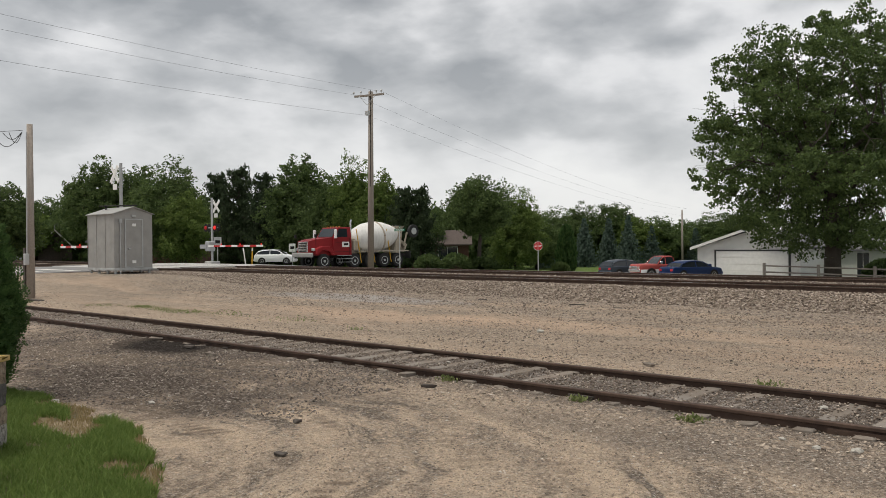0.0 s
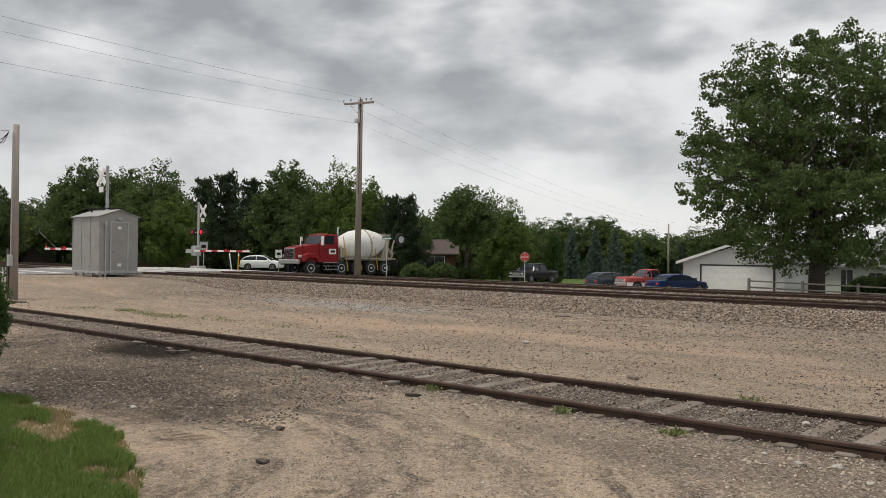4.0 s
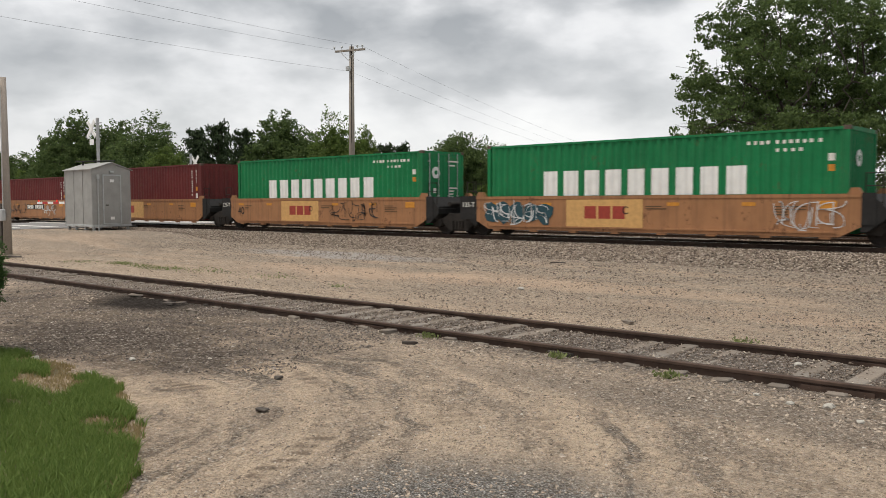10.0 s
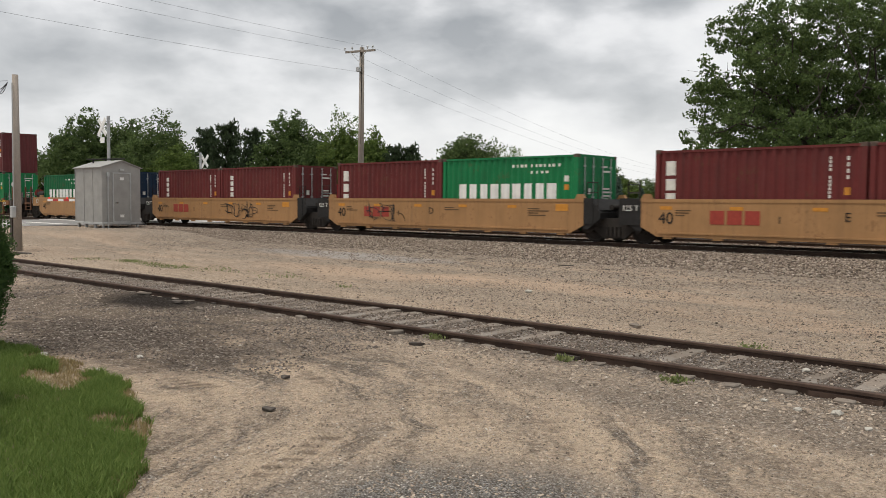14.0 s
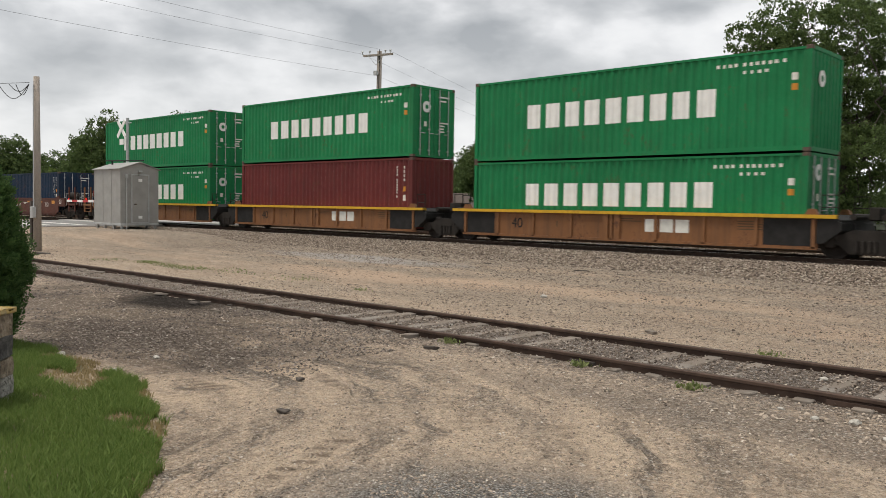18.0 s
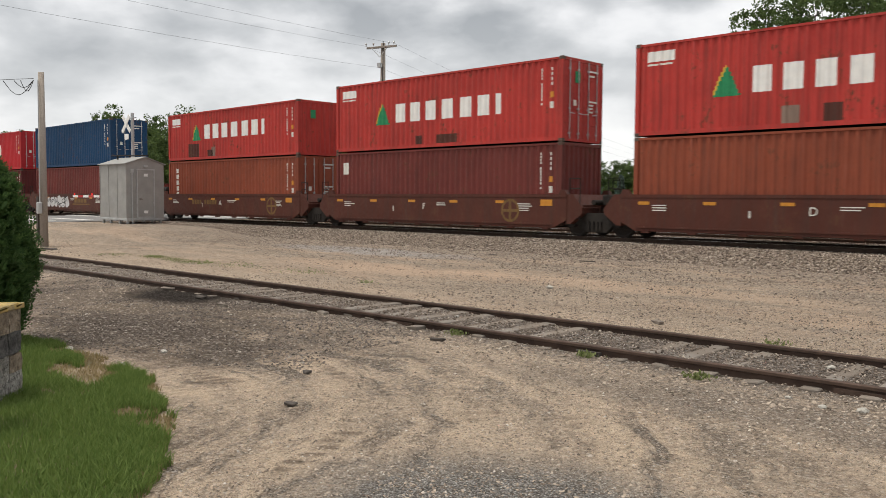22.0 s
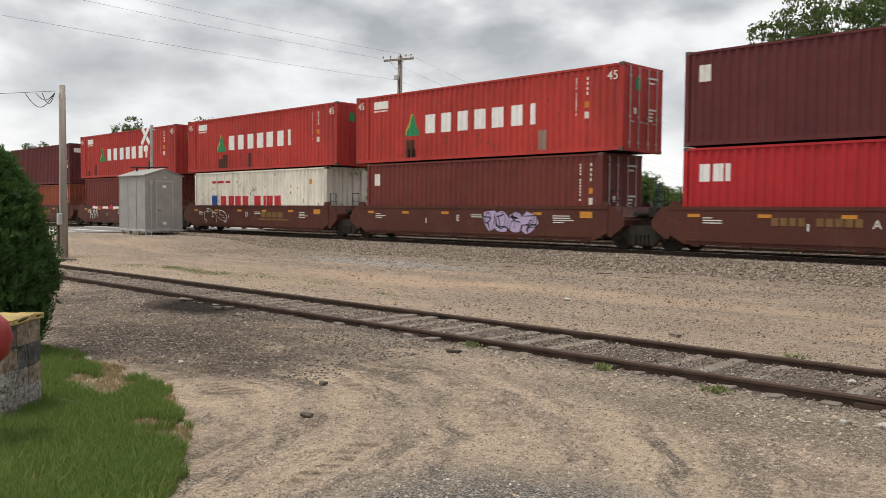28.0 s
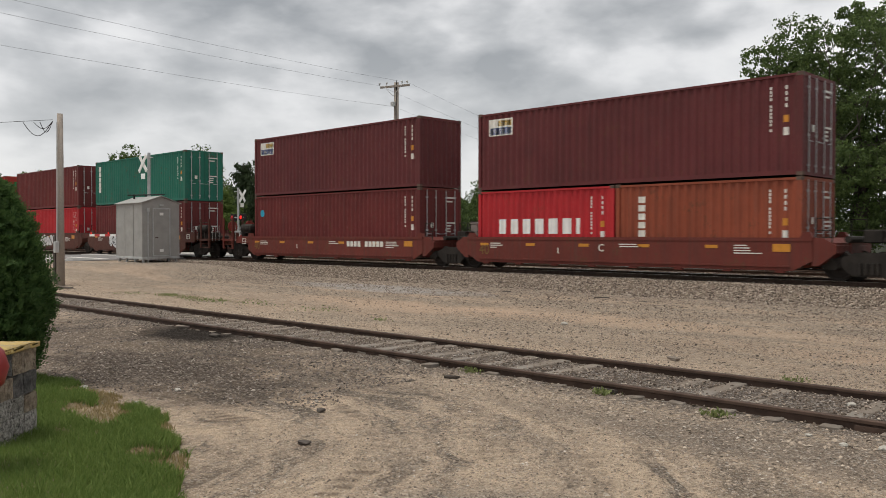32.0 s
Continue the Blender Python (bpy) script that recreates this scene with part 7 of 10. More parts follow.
    for k, dx in ((-0.25, 0.5), (0.0, -0.5), (0.25, 0.45)):
        lathe(bm, [(0, 0.03), (0.3, 0.06), (0.45, 0.13)], (12.6, k, 4.62), (12.6 + dx, k, 4.62), 10)
    tube(bm, (12.6, 0, 4.25), (12.6, 0, 4.65), 0.06, n=6)
    part("air_horn", bm, M_BLACK, t)
    # cab and nose at the trailing end
    for z0, z1, mt, nm in bands:
        slab(nm, t, mt, 2.2, 4.6, 1.54 + (0.004 if nm.startswith("pin") else 0), z0, z1, 0.0)
        slab(nm, t, mt, 0.95, 2.2, 1.40 + (0.004 if nm.startswith("pin") else 0), z0, z1, 0.0)
    bm = bmesh.new()
    prism(bm, [(0.95, 3.20), (2.25, 3.20), (2.25, 3.75), (1.2, 3.52)], -1.38, 1.38)
    part("nose_top", bm, M_LOCO_RED, t)
    slab("cab", t, M_LOCO_RED, 2.2, 4.6, 1.54, 3.20, 4.36, 0.03)
    bm = bmesh.new()
    prism(bm, [(-1.6, 4.36), (-1.25, 4.70), (1.25, 4.70), (1.6, 4.36)], 2.1, 4.5, "x")
    part("cab_roof", bm, M_GREYROOF, t, "dull grey cab roof")
    for a, b in ((2.35, 2.75), (2.85, 3.3), (3.34, 3.8)):
        bm = bmesh.new()
        box(bm, a, b, -1.555, -1.53, 3.62, 4.2)
        part("cab_window", bm, M_GLASS, t)
    bm = bmesh.new()
    box(bm, 2.17, 2.21, -1.2, 1.2, 3.72, 4.25)
    part("windscreen", bm, M_GLASS, t)
    bm = bmesh.new()
    oct_ = [(1.52 + 0.36 * math.cos(a), 2.28 + 0.36 * math.sin(a)) for a in [math.pi / 8 + k * math.pi / 4 for k in range(8)]]
    prism(bm, oct_, -1.415, -1.40)
    em = part("emblem", bm, M_LINE_RED, t, "red octagon emblem")
    bm = bmesh.new()
    prism(bm, [((x - 1.52) * 0.55 + 1.52, (z - 2.28) * 0.55 + 2.28) for x, z in oct_], -1.42, -1.414)
    part("emblem_centre", bm, M_LOCO_GOLD, em)
    lettered("road_number", "4067", 0.30, pose(20.85, -1.135, 4.28, 90, 0, 0), M_LOCO_GOLD, t)
    lettered("road_number", "4067", 0.40, pose(2.9, -1.55, 3.06, 90, 0, 0), M_LINE_RED, t)
    blocks_side(t, "lettering_block", 9.3, 15.3, 2.20, 2.60, 20, -1.078, M_LOCO_GOLD, 0.32, (6, 11))
    blocks_side(t, "lettering_block", 13.5, 15.3, 2.00, 2.14, 9, -1.078, M_LOCO_GOLD, 0.32, (2,))
    bm = bmesh.new()
    prism(bm, [(-1.5, 0.75), (-1.2, 0.36), (1.2, 0.36), (1.5, 0.75), (1.5, 1.20), (-1.5, 1.20)], 7.0, 14.5, "x")
    part("fuel_tank", bm, M_LOCO_BLACK, t)
    loco_bogie(t, 3.9, cast=M_BOGIE_GREY)
    loco_bogie(t, 18.4, cast=M_BOGIE_GREY)
    for x in (6.8, 15.6):
        bm = bmesh.new()
        lathe(bm, [(0, 0.1), (0.05, 0.22), (0.8, 0.22), (0.85, 0.1)], (x - 0.4, -1.2, 1.2), (x + 0.45, -1.2, 1.2), 14)
        part("air_reservoir", bm, M_BLACK, t, smooth=True)
    handrails(t, 9.0, 20.9, 1.80, 1.0, 1.46, 11, M_LOCO_BLACK)
    loco_end(t, 21.95, 1, 1.75, M_HANDRAIL, False)
    loco_end(t, 0.75, -1, 1.75, M_HANDRAIL, False)
    bm = bmesh.new()
    for sg in (-1, 1):
        lathe(bm, [(0, 0.1), (0.05, 0.1)], (21.25, sg * 0.16, 4.2), (23, sg * 0.16, 4.2), 12)
    part("headlight", bm, M_CHROME, t, kind="stuff")
    for x, z, w in ((9.6, 3.75, 0.28), (10.9, 3.86, 0.3), (12.2, 3.88, 0.3), (13.5, 3.9, 0.3), (5.6, 3.62, 0.2), (3.9, 1.95, 0.3), (11.8, 1.9, 0.35)):
        bm = bmesh.new()
        y0 = 1.002 if 8.9 < x else 1.44 if x > 4.6 else 1.54
        box(bm, x, x + w, -y0 - 0.012, -y0 + 0.01, z, z + 0.09)
        part("notice_plate", bm, M_CREAM, t)
    for x in (10.2, 11.5, 12.85):
        bm = bmesh.new()
        box(bm, x - 0.015, x + 0.015, -1.012, -0.99, 3.22, 4.04)
        part("hood_seam", bm, M_BLACK, t)
    for x in (4.62, 8.88, 14.2, 19.4):
        bm = bmesh.new()
        box(bm, x - 0.02, x + 0.02, -(1.55 if x < 5 else 1.43 if x < 9 else 1.07 if x < 15 else 1.125), -0.9, 1.85, 3.9)
        part("hood_seam", bm, M_BLACK, t)
    for k in range(8):
        bm = bmesh.new()
        box(bm, 8.35, 8.82, -1.435, -1.41, 1.98 + 0.12 * k, 2.03 + 0.12 * k)
        part("louvre", bm, M_BLACK, t)
    # slanting awning over the cab windows
    bm = bmesh.new()
    bm.faces.new([bm.verts.new(q) for q in ((2.15, -1.56, 4.40), (4.45, -1.56, 4.40), (4.35, -1.80, 4.24), (2.25, -1.80, 4.22))])
    part("awning", bm, M_GREYROOF, t, "grey canvas awning over the cab windows")
    carried_along(t, -205.1, TRACK_Y, RAIL)


orange_loco()
red_loco()

# ---- railside things ----


def signal_shelter():
    t = thing("signal_shelter", pose(-41.75, 20.15, gz(-41, 20)), "grey aluminium railway signal shelter with a closed door, on short legs", "shelter")
    L, W, H = 1.5, 1.0, 3.22
    b = 0.18
    bm = bmesh.new()
    prism(bm, [(-W, b + 0.1), (W, b + 0.1), (W, H - 0.22), (0, H + 0.12), (-W, H - 0.22)], -L, L, "x")
    body = part("body", bm, M_ALU, t, bevel=0.01)
    for i in range(4):
        bm = bmesh.new()
        x = -L + 0.05 + i * 0.97
        box(bm, x - 0.03, x + 0.03, -W - 0.018, -W, b + 0.1, H - 0.24)
        part("panel_seam", bm, M_ALU, body)
    for sg in (-1, 1):
        bm = bmesh.new()
        pts = [(sg * 0.0, H + 0.125), (sg * (W + 0.09), H - 0.235), (sg * (W + 0.09), H - 0.205), (0, H + 0.165)]
        prism(bm, pts if sg > 0 else pts[::-1], -L - 0.08, L + 0.08, "x")
        part("roof_sheet", bm, M_ALU, t)
    bm = bmesh.new()
    box(bm, L, L + 0.035, -0.42, 0.42, b + 0.18, 2.70)
    d = part("door", bm, M_ALU, t, "closed aluminium door", bevel=0.006)
    for (y0, y1, z0, z1) in ((-0.48, -0.42, b + 0.13, 2.76), (0.42, 0.48, b + 0.13, 2.76), (-0.42, 0.42, 2.70, 2.76), (-0.42, 0.42, b + 0.13, b + 0.18)):
        bm = bmesh.new()
        box(bm, L, L + 0.05, y0, y1, z0, z1)
        part("door_frame", bm, M_STEEL, d)
    bm = bmesh.new()
    tube(bm, (L + 0.03, -0.33, 1.25), (L + 0.10, -0.33, 1.25), 0.025)
    box(bm, L + 0.08, L + 0.10, -0.36, -0.22, 1.23, 1.27)
    part("door_handle", bm, M_CHROME, d)
    for z in (b + 0.35, 2.38):
        bm = bmesh.new()
        box(bm, L + 0.035, L + 0.05, -0.10, 0.10, z, z + 0.14)
        part("vent", bm, M_WHITE, d)
    for z in (1.0, 2.3):
        bm = bmesh.new()
        box(bm, L + 0.03, L + 0.07, 0.40, 0.46, z, z + 0.12)
        part("hinge", bm, M_STEEL, d)
    bm = bmesh.new()
    polyline(bm, [(L + 0.05, -0.72, 0.0), (L + 0.05, -0.72, 2.5), (L + 0.05, -0.72, 2.65)], 0.035)
    box(bm, L + 0.0, L + 0.1, -0.78, -0.66, 2.55, 2.75)
    part("conduit", bm, M_STEEL, t)
    bm = bmesh.new()
    box(bm, -L - 0.03, L + 0.03, -W - 0.03, W + 0.03, b, b + 0.11)
    part("base_frame", bm, M_STEEL, t, bevel=0.01)
    for x in (-L + 0.15, -0.5, 0.5, L - 0.15):
        for y in (-W + 0.12, W - 0.12):
            bm = bmesh.new()
            box(bm, x - 0.06, x + 0.06, y - 0.05, y + 0.05, -0.15, b)
            part("leg", bm, M_STEEL, t)
    bm = bmesh.new()
    for y in (-0.3, 0.35):
        tube(bm, (-0.9, y, H + 0.06), (-0.9, y, H + 0.30), 0.05, n=8)
    tube(bm, (-1.2, -0.5, H + 0.26), (0.9, 0.5, H + 0.26), 0.035, n=6)
    part("roof_gear", bm, M_BLACK, t)
    bm = bmesh.new()
    box(bm, L, L + 0.12, -0.12, 0.08, 2.86, 2.94)
    part("door_lamp", bm, M_STEEL, t)


signal_shelter()


def gate_arm_mesh(t, p, q, n=9):
    p, q = Vector(p), Vector(q)
    for i in range(n):
        a, b = p.lerp(q, i / n), p.lerp(q, (i + 1) / n)
        bm = bmesh.new()
        box(bm, min(a.x, b.x), max(a.x, b.x), a.y - 0.02, a.y + 0.02, a.z - 0.065, a.z + 0.065)
        part("arm_stripe", bm, M_SIGN_RED if i % 2 else M_WHITE, t)
    for k in (0.25, 0.6, 0.97):
        a = p.lerp(q, k)
        bm = bmesh.new()
        tube(bm, (a.x, a.y, a.z + 0.06), (a.x, a.y, a.z + 0.17), 0.04, n=8)
        part("arm_lamp", bm, M_REDLAMP, t, "lit red arm lamp")


M_SIGN_RED = plain("sign_red", (0.42, 0.02, 0.02), 0.5)
M_SIGN_GREEN = plain("sign_green", (0.01, 0.16, 0.08), 0.5)


def crossing_signal(x, y, z, high, facing, arm_to):
    """Mast with crossbuck, lamps and a lowered gate. facing: -1 towards -y, 1 towards +y."""
    t = thing("crossing_signal", pose(x, y, z), "silver level crossing signal with crossbuck, red lamps and lowered gate", "crossing signal", "level crossing signals")
    bm = bmesh.new()
    tube(bm, (0, 0, 0), (0, 0, high), 0.085, 0.085, 12)
    part("mast", bm, M_STEEL, t)
    bm = bmesh.new()
    box(bm, -0.45, 0.45, -0.4, 0.4, -0.3, 0.25)
    part("base", bm, M_CONCRETE, t, bevel=0.04)
    zc = high - 0.62
    for a in (-45, 45):
        bm = bmesh.new()
        box(bm, -0.61, 0.61, -0.012, 0.012, -0.115, 0.115)
        o = part("crossbuck_blade", bm, M_WHITE, t)
        o.matrix_basis = pose(0, facing * (0.34 if a > 0 else 0.37), zc, 0, 0, 0) @ pose(0, 0, 0, 0, a, 0)
    bm = bmesh.new()
    box(bm, -0.23, 0.23, facing * 0.33, facing * 0.35, zc - 0.85, zc - 0.55)
    part("track_count_sign", bm, M_WHITE, t)
    bm = bmesh.new()
    zl = high * 0.55 if facing > 0 else 2.35
    tube(bm, (-0.75, 0, zl), (0.75, 0, zl), 0.04)
    part("lamp_bar", bm, M_STEEL, t)
    for i, xx in enumerate((-0.62, 0.62)):
        for s in (-1, 1):
            bm = bmesh.new()
            lathe(bm, [(0, 0.30), (0.02, 0.30)], (xx, s * 0.13, zl), (xx, s * 1, zl), 20)
            b = part("lamp_backing", bm, M_BLACK, t)
            bm = bmesh.new()
            lathe(bm, [(0.0, 0.15), (0.05, 0.13), (0.07, 0.05)], (xx, s * 0.155, zl), (xx, s * 1, zl), 16)
            part("lamp_lens", bm, M_REDLAMP if (i == 0) == (s > 0) else M_SIGN_RED, b)
    bm = bmesh.new()
    box(bm, -0.28, 0.28, -0.45, 0.1, 1.0, 1.75)
    part("gate_mechanism", bm, M_STEEL, t, bevel=0.05)
    bm = bmesh.new()
    sgn = 1 if arm_to > x else -1
    box(bm, min(0, -sgn * 0.9), max(0, -sgn * 0.9), -0.5, -0.44, 1.2, 1.5)
    part("counterweight", bm, M_STEEL, t)
    gate_arm_mesh(t, (sgn * 0.25, -0.47, 1.38), (arm_to - x, -0.47, 1.38))
    bm = bmesh.new()
    tube(bm, (-0.5, 0, high - 0.28), (0.45, 0, high - 0.28), 0.03, n=8)
    part("top_bracket", bm, M_STEEL, t)
    return t


crossing_signal(-44.35, 21.5, 0.42, 5.95, -1, -51.2)
crossing_signal(-55.6, 34.0, 0.40, 5.0, 1, -48.4)


def cable(a, b, sag, r=0.0045, n=16):
    a, b = Vector(a), Vector(b)
    pts = [a.lerp(b, i / n) - Vector((0, 0, sag * 4 * (i / n) * (1 - i / n))) for i in range(n + 1)]
    bm = bmesh.new()
    polyline(bm, pts, r, 4)
    return bm


def utility_pole(x, y, z, high, r, arm, label, lean=(0, 0), arm_turn=0.0):
    t = thing("utility_pole", pose(x, y, z, lean[0], lean[1], 0), label, "utility pole", "utility poles")
    bm = bmesh.new()
    prof = [(0, r), (high * 0.5, r * 0.86), (high, r * 0.68)]
    lathe(bm, prof, (0, 0, -0.3), (0, 0, high), 14)
    part("shaft", bm, M_POLE, t, smooth=True)
    if arm:
        a = radians(arm_turn)
        dx, dy = math.cos(a) * arm / 2, math.sin(a) * arm / 2
        bm = bmesh.new()
        box(bm, -arm / 2, arm / 2, -0.05, 0.05, -0.06, 0.06)
        o = part("crossarm", bm, M_POLE, t, bevel=0.008)
        o.matrix_basis = pose(0, 0, high - 0.55, 0, 0, arm_turn) @ pose(0, -r * 0.9, 0)
        for k in (-0.47, -0.22, 0.30, 0.47):
            bm = bmesh.new()
            lathe(bm, [(0, 0.02), (0.08, 0.025), (0.10, 0.055), (0.16, 0.06), (0.2, 0.03)], (k * arm, -r * 0.9, 0.06), (k * arm, -r * 0.9, 1), 10)
            ins = part("insulator", bm, M_STEEL, o)
        for k in (-1, 1):
            bm = bmesh.new()
            tube(bm, (k * arm * 0.3, -r, 0), (0, -r, -0.62), 0.018, n=5)
            part("brace", bm, M_STEEL, o)
        bm = bmesh.new()
        tube(bm, (r * 0.5, -r * 0.6, high * 0.45), (r * 0.55, -r * 0.5, high - 0.2), 0.022, n=5)
        part("riser_cable", bm, M_BLACK, t)
        bm = bmesh.new()
        box(bm, -0.12, 0.12, -r - 0.16, -r + 0.02, high - 1.75, high - 1.5)
        part("bracket", bm, M_STEEL, t)
    return t


utility_pole(-38.0, 34.1, 0.35, 11.0, 0.20, 2.1, "tall weathered wooden utility pole with crossarm", (0, 0.6), 15)
pole2 = utility_pole(-30.85, 11.62, 0.03, 6.40, 0.145, 0, "short weathered wooden utility pole with a meter box", (0.0, 0.4))
bm = bmesh.new()
box(bm, 0.02, 0.22, -0.26, -0.12, 1.15, 1.55)
part("meter_box", bm, M_STEEL, pole2, "grey electrical box", bevel=0.02)
bm = bmesh.new()
tube(bm, (0.12, -0.17, 1.5), (0.06, -0.13, 5.8), 0.02, n=5)
part("conduit", bm, M_STEEL, pole2)
bm = bmesh.new()
box(bm, -0.32, -0.16, -0.14, 0.06, 0.2, 1.75)
part("stub_post", bm, M_TIE_DARK, pole2, "dark creosoted stub post")
utility_pole(-61.8, 120.0, -1.9, 9.0, 0.17, 0, "far weathered wooden utility pole among trees", (0, 0), 15)


def wires():
    arm = lambda k: (-38.0 + 1.0 * k, 34.0 + 0.27 * k, 10.95)
    for k, low in ((-1, 0.0), (1, 0.0)):
        a = arm(k)
        for end, sag, nm in (((-61.8 + k, 120.2, 6.9), 1.1, "far"), ((-14.2 + k * 0.9, -52.0, 11.2), 1.6, "near")):
            me = to_mesh("overhead_wire", cable(a, end, sag))
            me.materials.append(M_BLACK)
            tagged(new("overhead_wire", me), "thin dark overhead power line strung between poles", "wire", "overhead wires")
    for end, sag in (((-61.8, 120.0, 5.9), 0.9), ((-14.2, -52.0, 9.2), 1.4)):
        me = to_mesh("overhead_wire", cable((-38.0, 33.95, 9.6), end, sag))
        me.materials.append(M_BLACK)
        tagged(new("overhead_wire", me), "thin dark overhead line below the crossarm", "wire", "overhead wires")
    me = to_mesh("service_wire", cable((-30.85, 11.4, 5.9), (-46.0, -6.0, 6.3), 0.5, 0.008))
    me.materials.append(M_BLACK)
    tagged(new("service_wire", me), "slack dark service wire from the short pole", "wire", "overhead wires")
    for dz, dx in ((0.25, 0.45), (0.5, 0.7), (0.38, 0.3)):
        bm = bmesh.new()
        polyline(bm, [(-30.9 - 1.1 * k * dx * 1.4, 11.4 - 0.9 * k * dx, 5.85 - dz * math.sin(math.pi * k)) for k in [i / 10 for i in range(11)]], 0.012, 5)
        me = to_mesh("drip_loop", bm)
        me.materials.append(M_BLACK)
        tagged(new("drip_loop", me), "slack black cable loop by the pole top", "wire", "overhead wires")


wires()


def street_sign(x, y, high, kind):
    z = gz(x, y)
    if kind == "stop":
        t = thing("stop_sign", pose(x, y, z, 0, 0, 30), "red octagonal stop sign on a metal post", "road sign")
        bm = bmesh.new()
        o = [(0.32 * math.cos(a), high - 0.4 + 0.32 * math.sin(a)) for a in [math.pi / 8 + k * math.pi / 4 for k in range(8)]]
        prism(bm, o, -0.03, -0.02)
        p = part("plate", bm, M_SIGN_RED, t)
        bm = bmesh.new()
        o2 = [(x2 * 1.08, (z2 - high + 0.4) * 1.08 + high - 0.4) for x2, z2 in o]
        prism(bm, o2, -0.019, -0.012)
        part("border", bm, M_WHITE, p)
        lettered("stop_word", "STOP", 0.22, pose(0, -0.035, high - 0.4, 90, 0, 0), M_WHITE, t)
    elif kind == "street":
        t = thing("street_name_sign", pose(x, y, z, 0, 0, 40), "green street name blades on a thin post", "road sign")
        for a, dz in ((0, 0.0), (90, 0.2)):
            bm = bmesh.new()
            box(bm, -0.38, 0.38, -0.01, 0.01, high - 0.12 + dz, high + 0.06 + dz)
            o = part("blade", bm, M_SIGN_GREEN, t)
            o.matrix_basis = pose(0, 0, 0, 0, 0, a)
            bm = bmesh.new()
            box(bm, -0.3, 0.3, -0.016, -0.011, high - 0.06 + dz, high + 0.0 + dz)
            part("name_bar", bm, M_WHITE, o)
    else:
        t = thing("route_sign", pose(x, y, z, 0, 0, 50), "white rectangular route sign seen beside the road", "road sign")
        bm = bmesh.new()
        box(bm, -0.3, 0.3, -0.03, -0.015, high - 0.75, high)
        part("plate", bm, M_WHITE if kind == "route" else M_STEEL, t)
        bm = bmesh.new()
        box(bm, -0.18, 0.18, -0.036, -0.031, high - 0.5, high - 0.25)
        part("figure_bar", bm, M_BLACK, t)
    bm = bmesh.new()
    tube(bm, (0, 0, -0.2), (0, 0, high), 0.035, n=6)
    part("post", bm, M_STEEL, t)


street_sign(-37.5, 50.3, 2.30, "stop")
street_sign(-44.2, 42.5, 2.85, "street")
street_sign(-63.2, 47.0, 2.1, "route")
street_sign(-58.4, 36.2, 2.2, "back")


def marker_posts():
    for i, (x, y, tilt) in enumerate(((-53.3, 35.4, -14), (-52.8, 35.6, 3))):
        t = thing("marker_post", pose(x, y, gz(x, y), 0, tilt, 0), "leaning thin marker post by the crossing", "post", "marker posts")
        bm = bmesh.new()
        box(bm, -0.05, 0.05, -0.02, 0.02, -0.1, 1.35)
        part("stake", bm, M_CREAM if i == 0 else M_YELLOW, t)
        bm = bmesh.new()
        box(bm, -0.055, 0.055, -0.025, 0.025, 1.1, 1.3)
        part("band", bm, M_WHITE, t)


marker_posts()

# ---- vehicles ----


def wheel_set(t, x, y, r, w, hub=M_STEEL):
    bm = bmesh.new()
    lathe(bm, [(0, r * 0.62), (0.0, r * 0.92), (0.03, r), (w - 0.03, r), (w, r * 0.92), (w, r * 0.62)], (0, -w / 2, 0), (0, w, 0), 22)
    tyre = part("tyre", bm, M_RUBBER, t)
    tyre.matrix_basis = pose(x, y, r)
    bm = bmesh.new()
    lathe(bm, [(-0.03, r * 0.10), (-0.03, r * 0.17), (0.05, r * 0.20), (0.07, r * 0.42), (-0.005, r * 0.52), (-0.012, r * 0.60), (0.02, r * 0.625), (w - 0.02, r * 0.625), (w + 0.012, r * 0.60), (w + 0.005, r * 0.52), (w - 0.07, r * 0.42), (w - 0.05, r * 0.20), (w + 0.03, r * 0.17), (w + 0.03, r * 0.10)], (0, -w / 2, 0), (0, w, 0), 18)
    rim = part("rim", bm, hub, tyre)
    # solid black pegs take the place of shaded holes in the rim
    bm = bmesh.new()
    for side in (-w / 2 + 0.045, w / 2 - 0.045):
        for k in range(5):
            a = k * 1.2566
            tube(bm, (r * 0.31 * math.cos(a), side - 0.03, r * 0.31 * math.sin(a)), (r * 0.31 * math.cos(a), side + 0.03, r * 0.31 * math.sin(a)), r * 0.07, n=6)
    part("rim_holes", bm, M_BLACK, rim, kind="stuff")


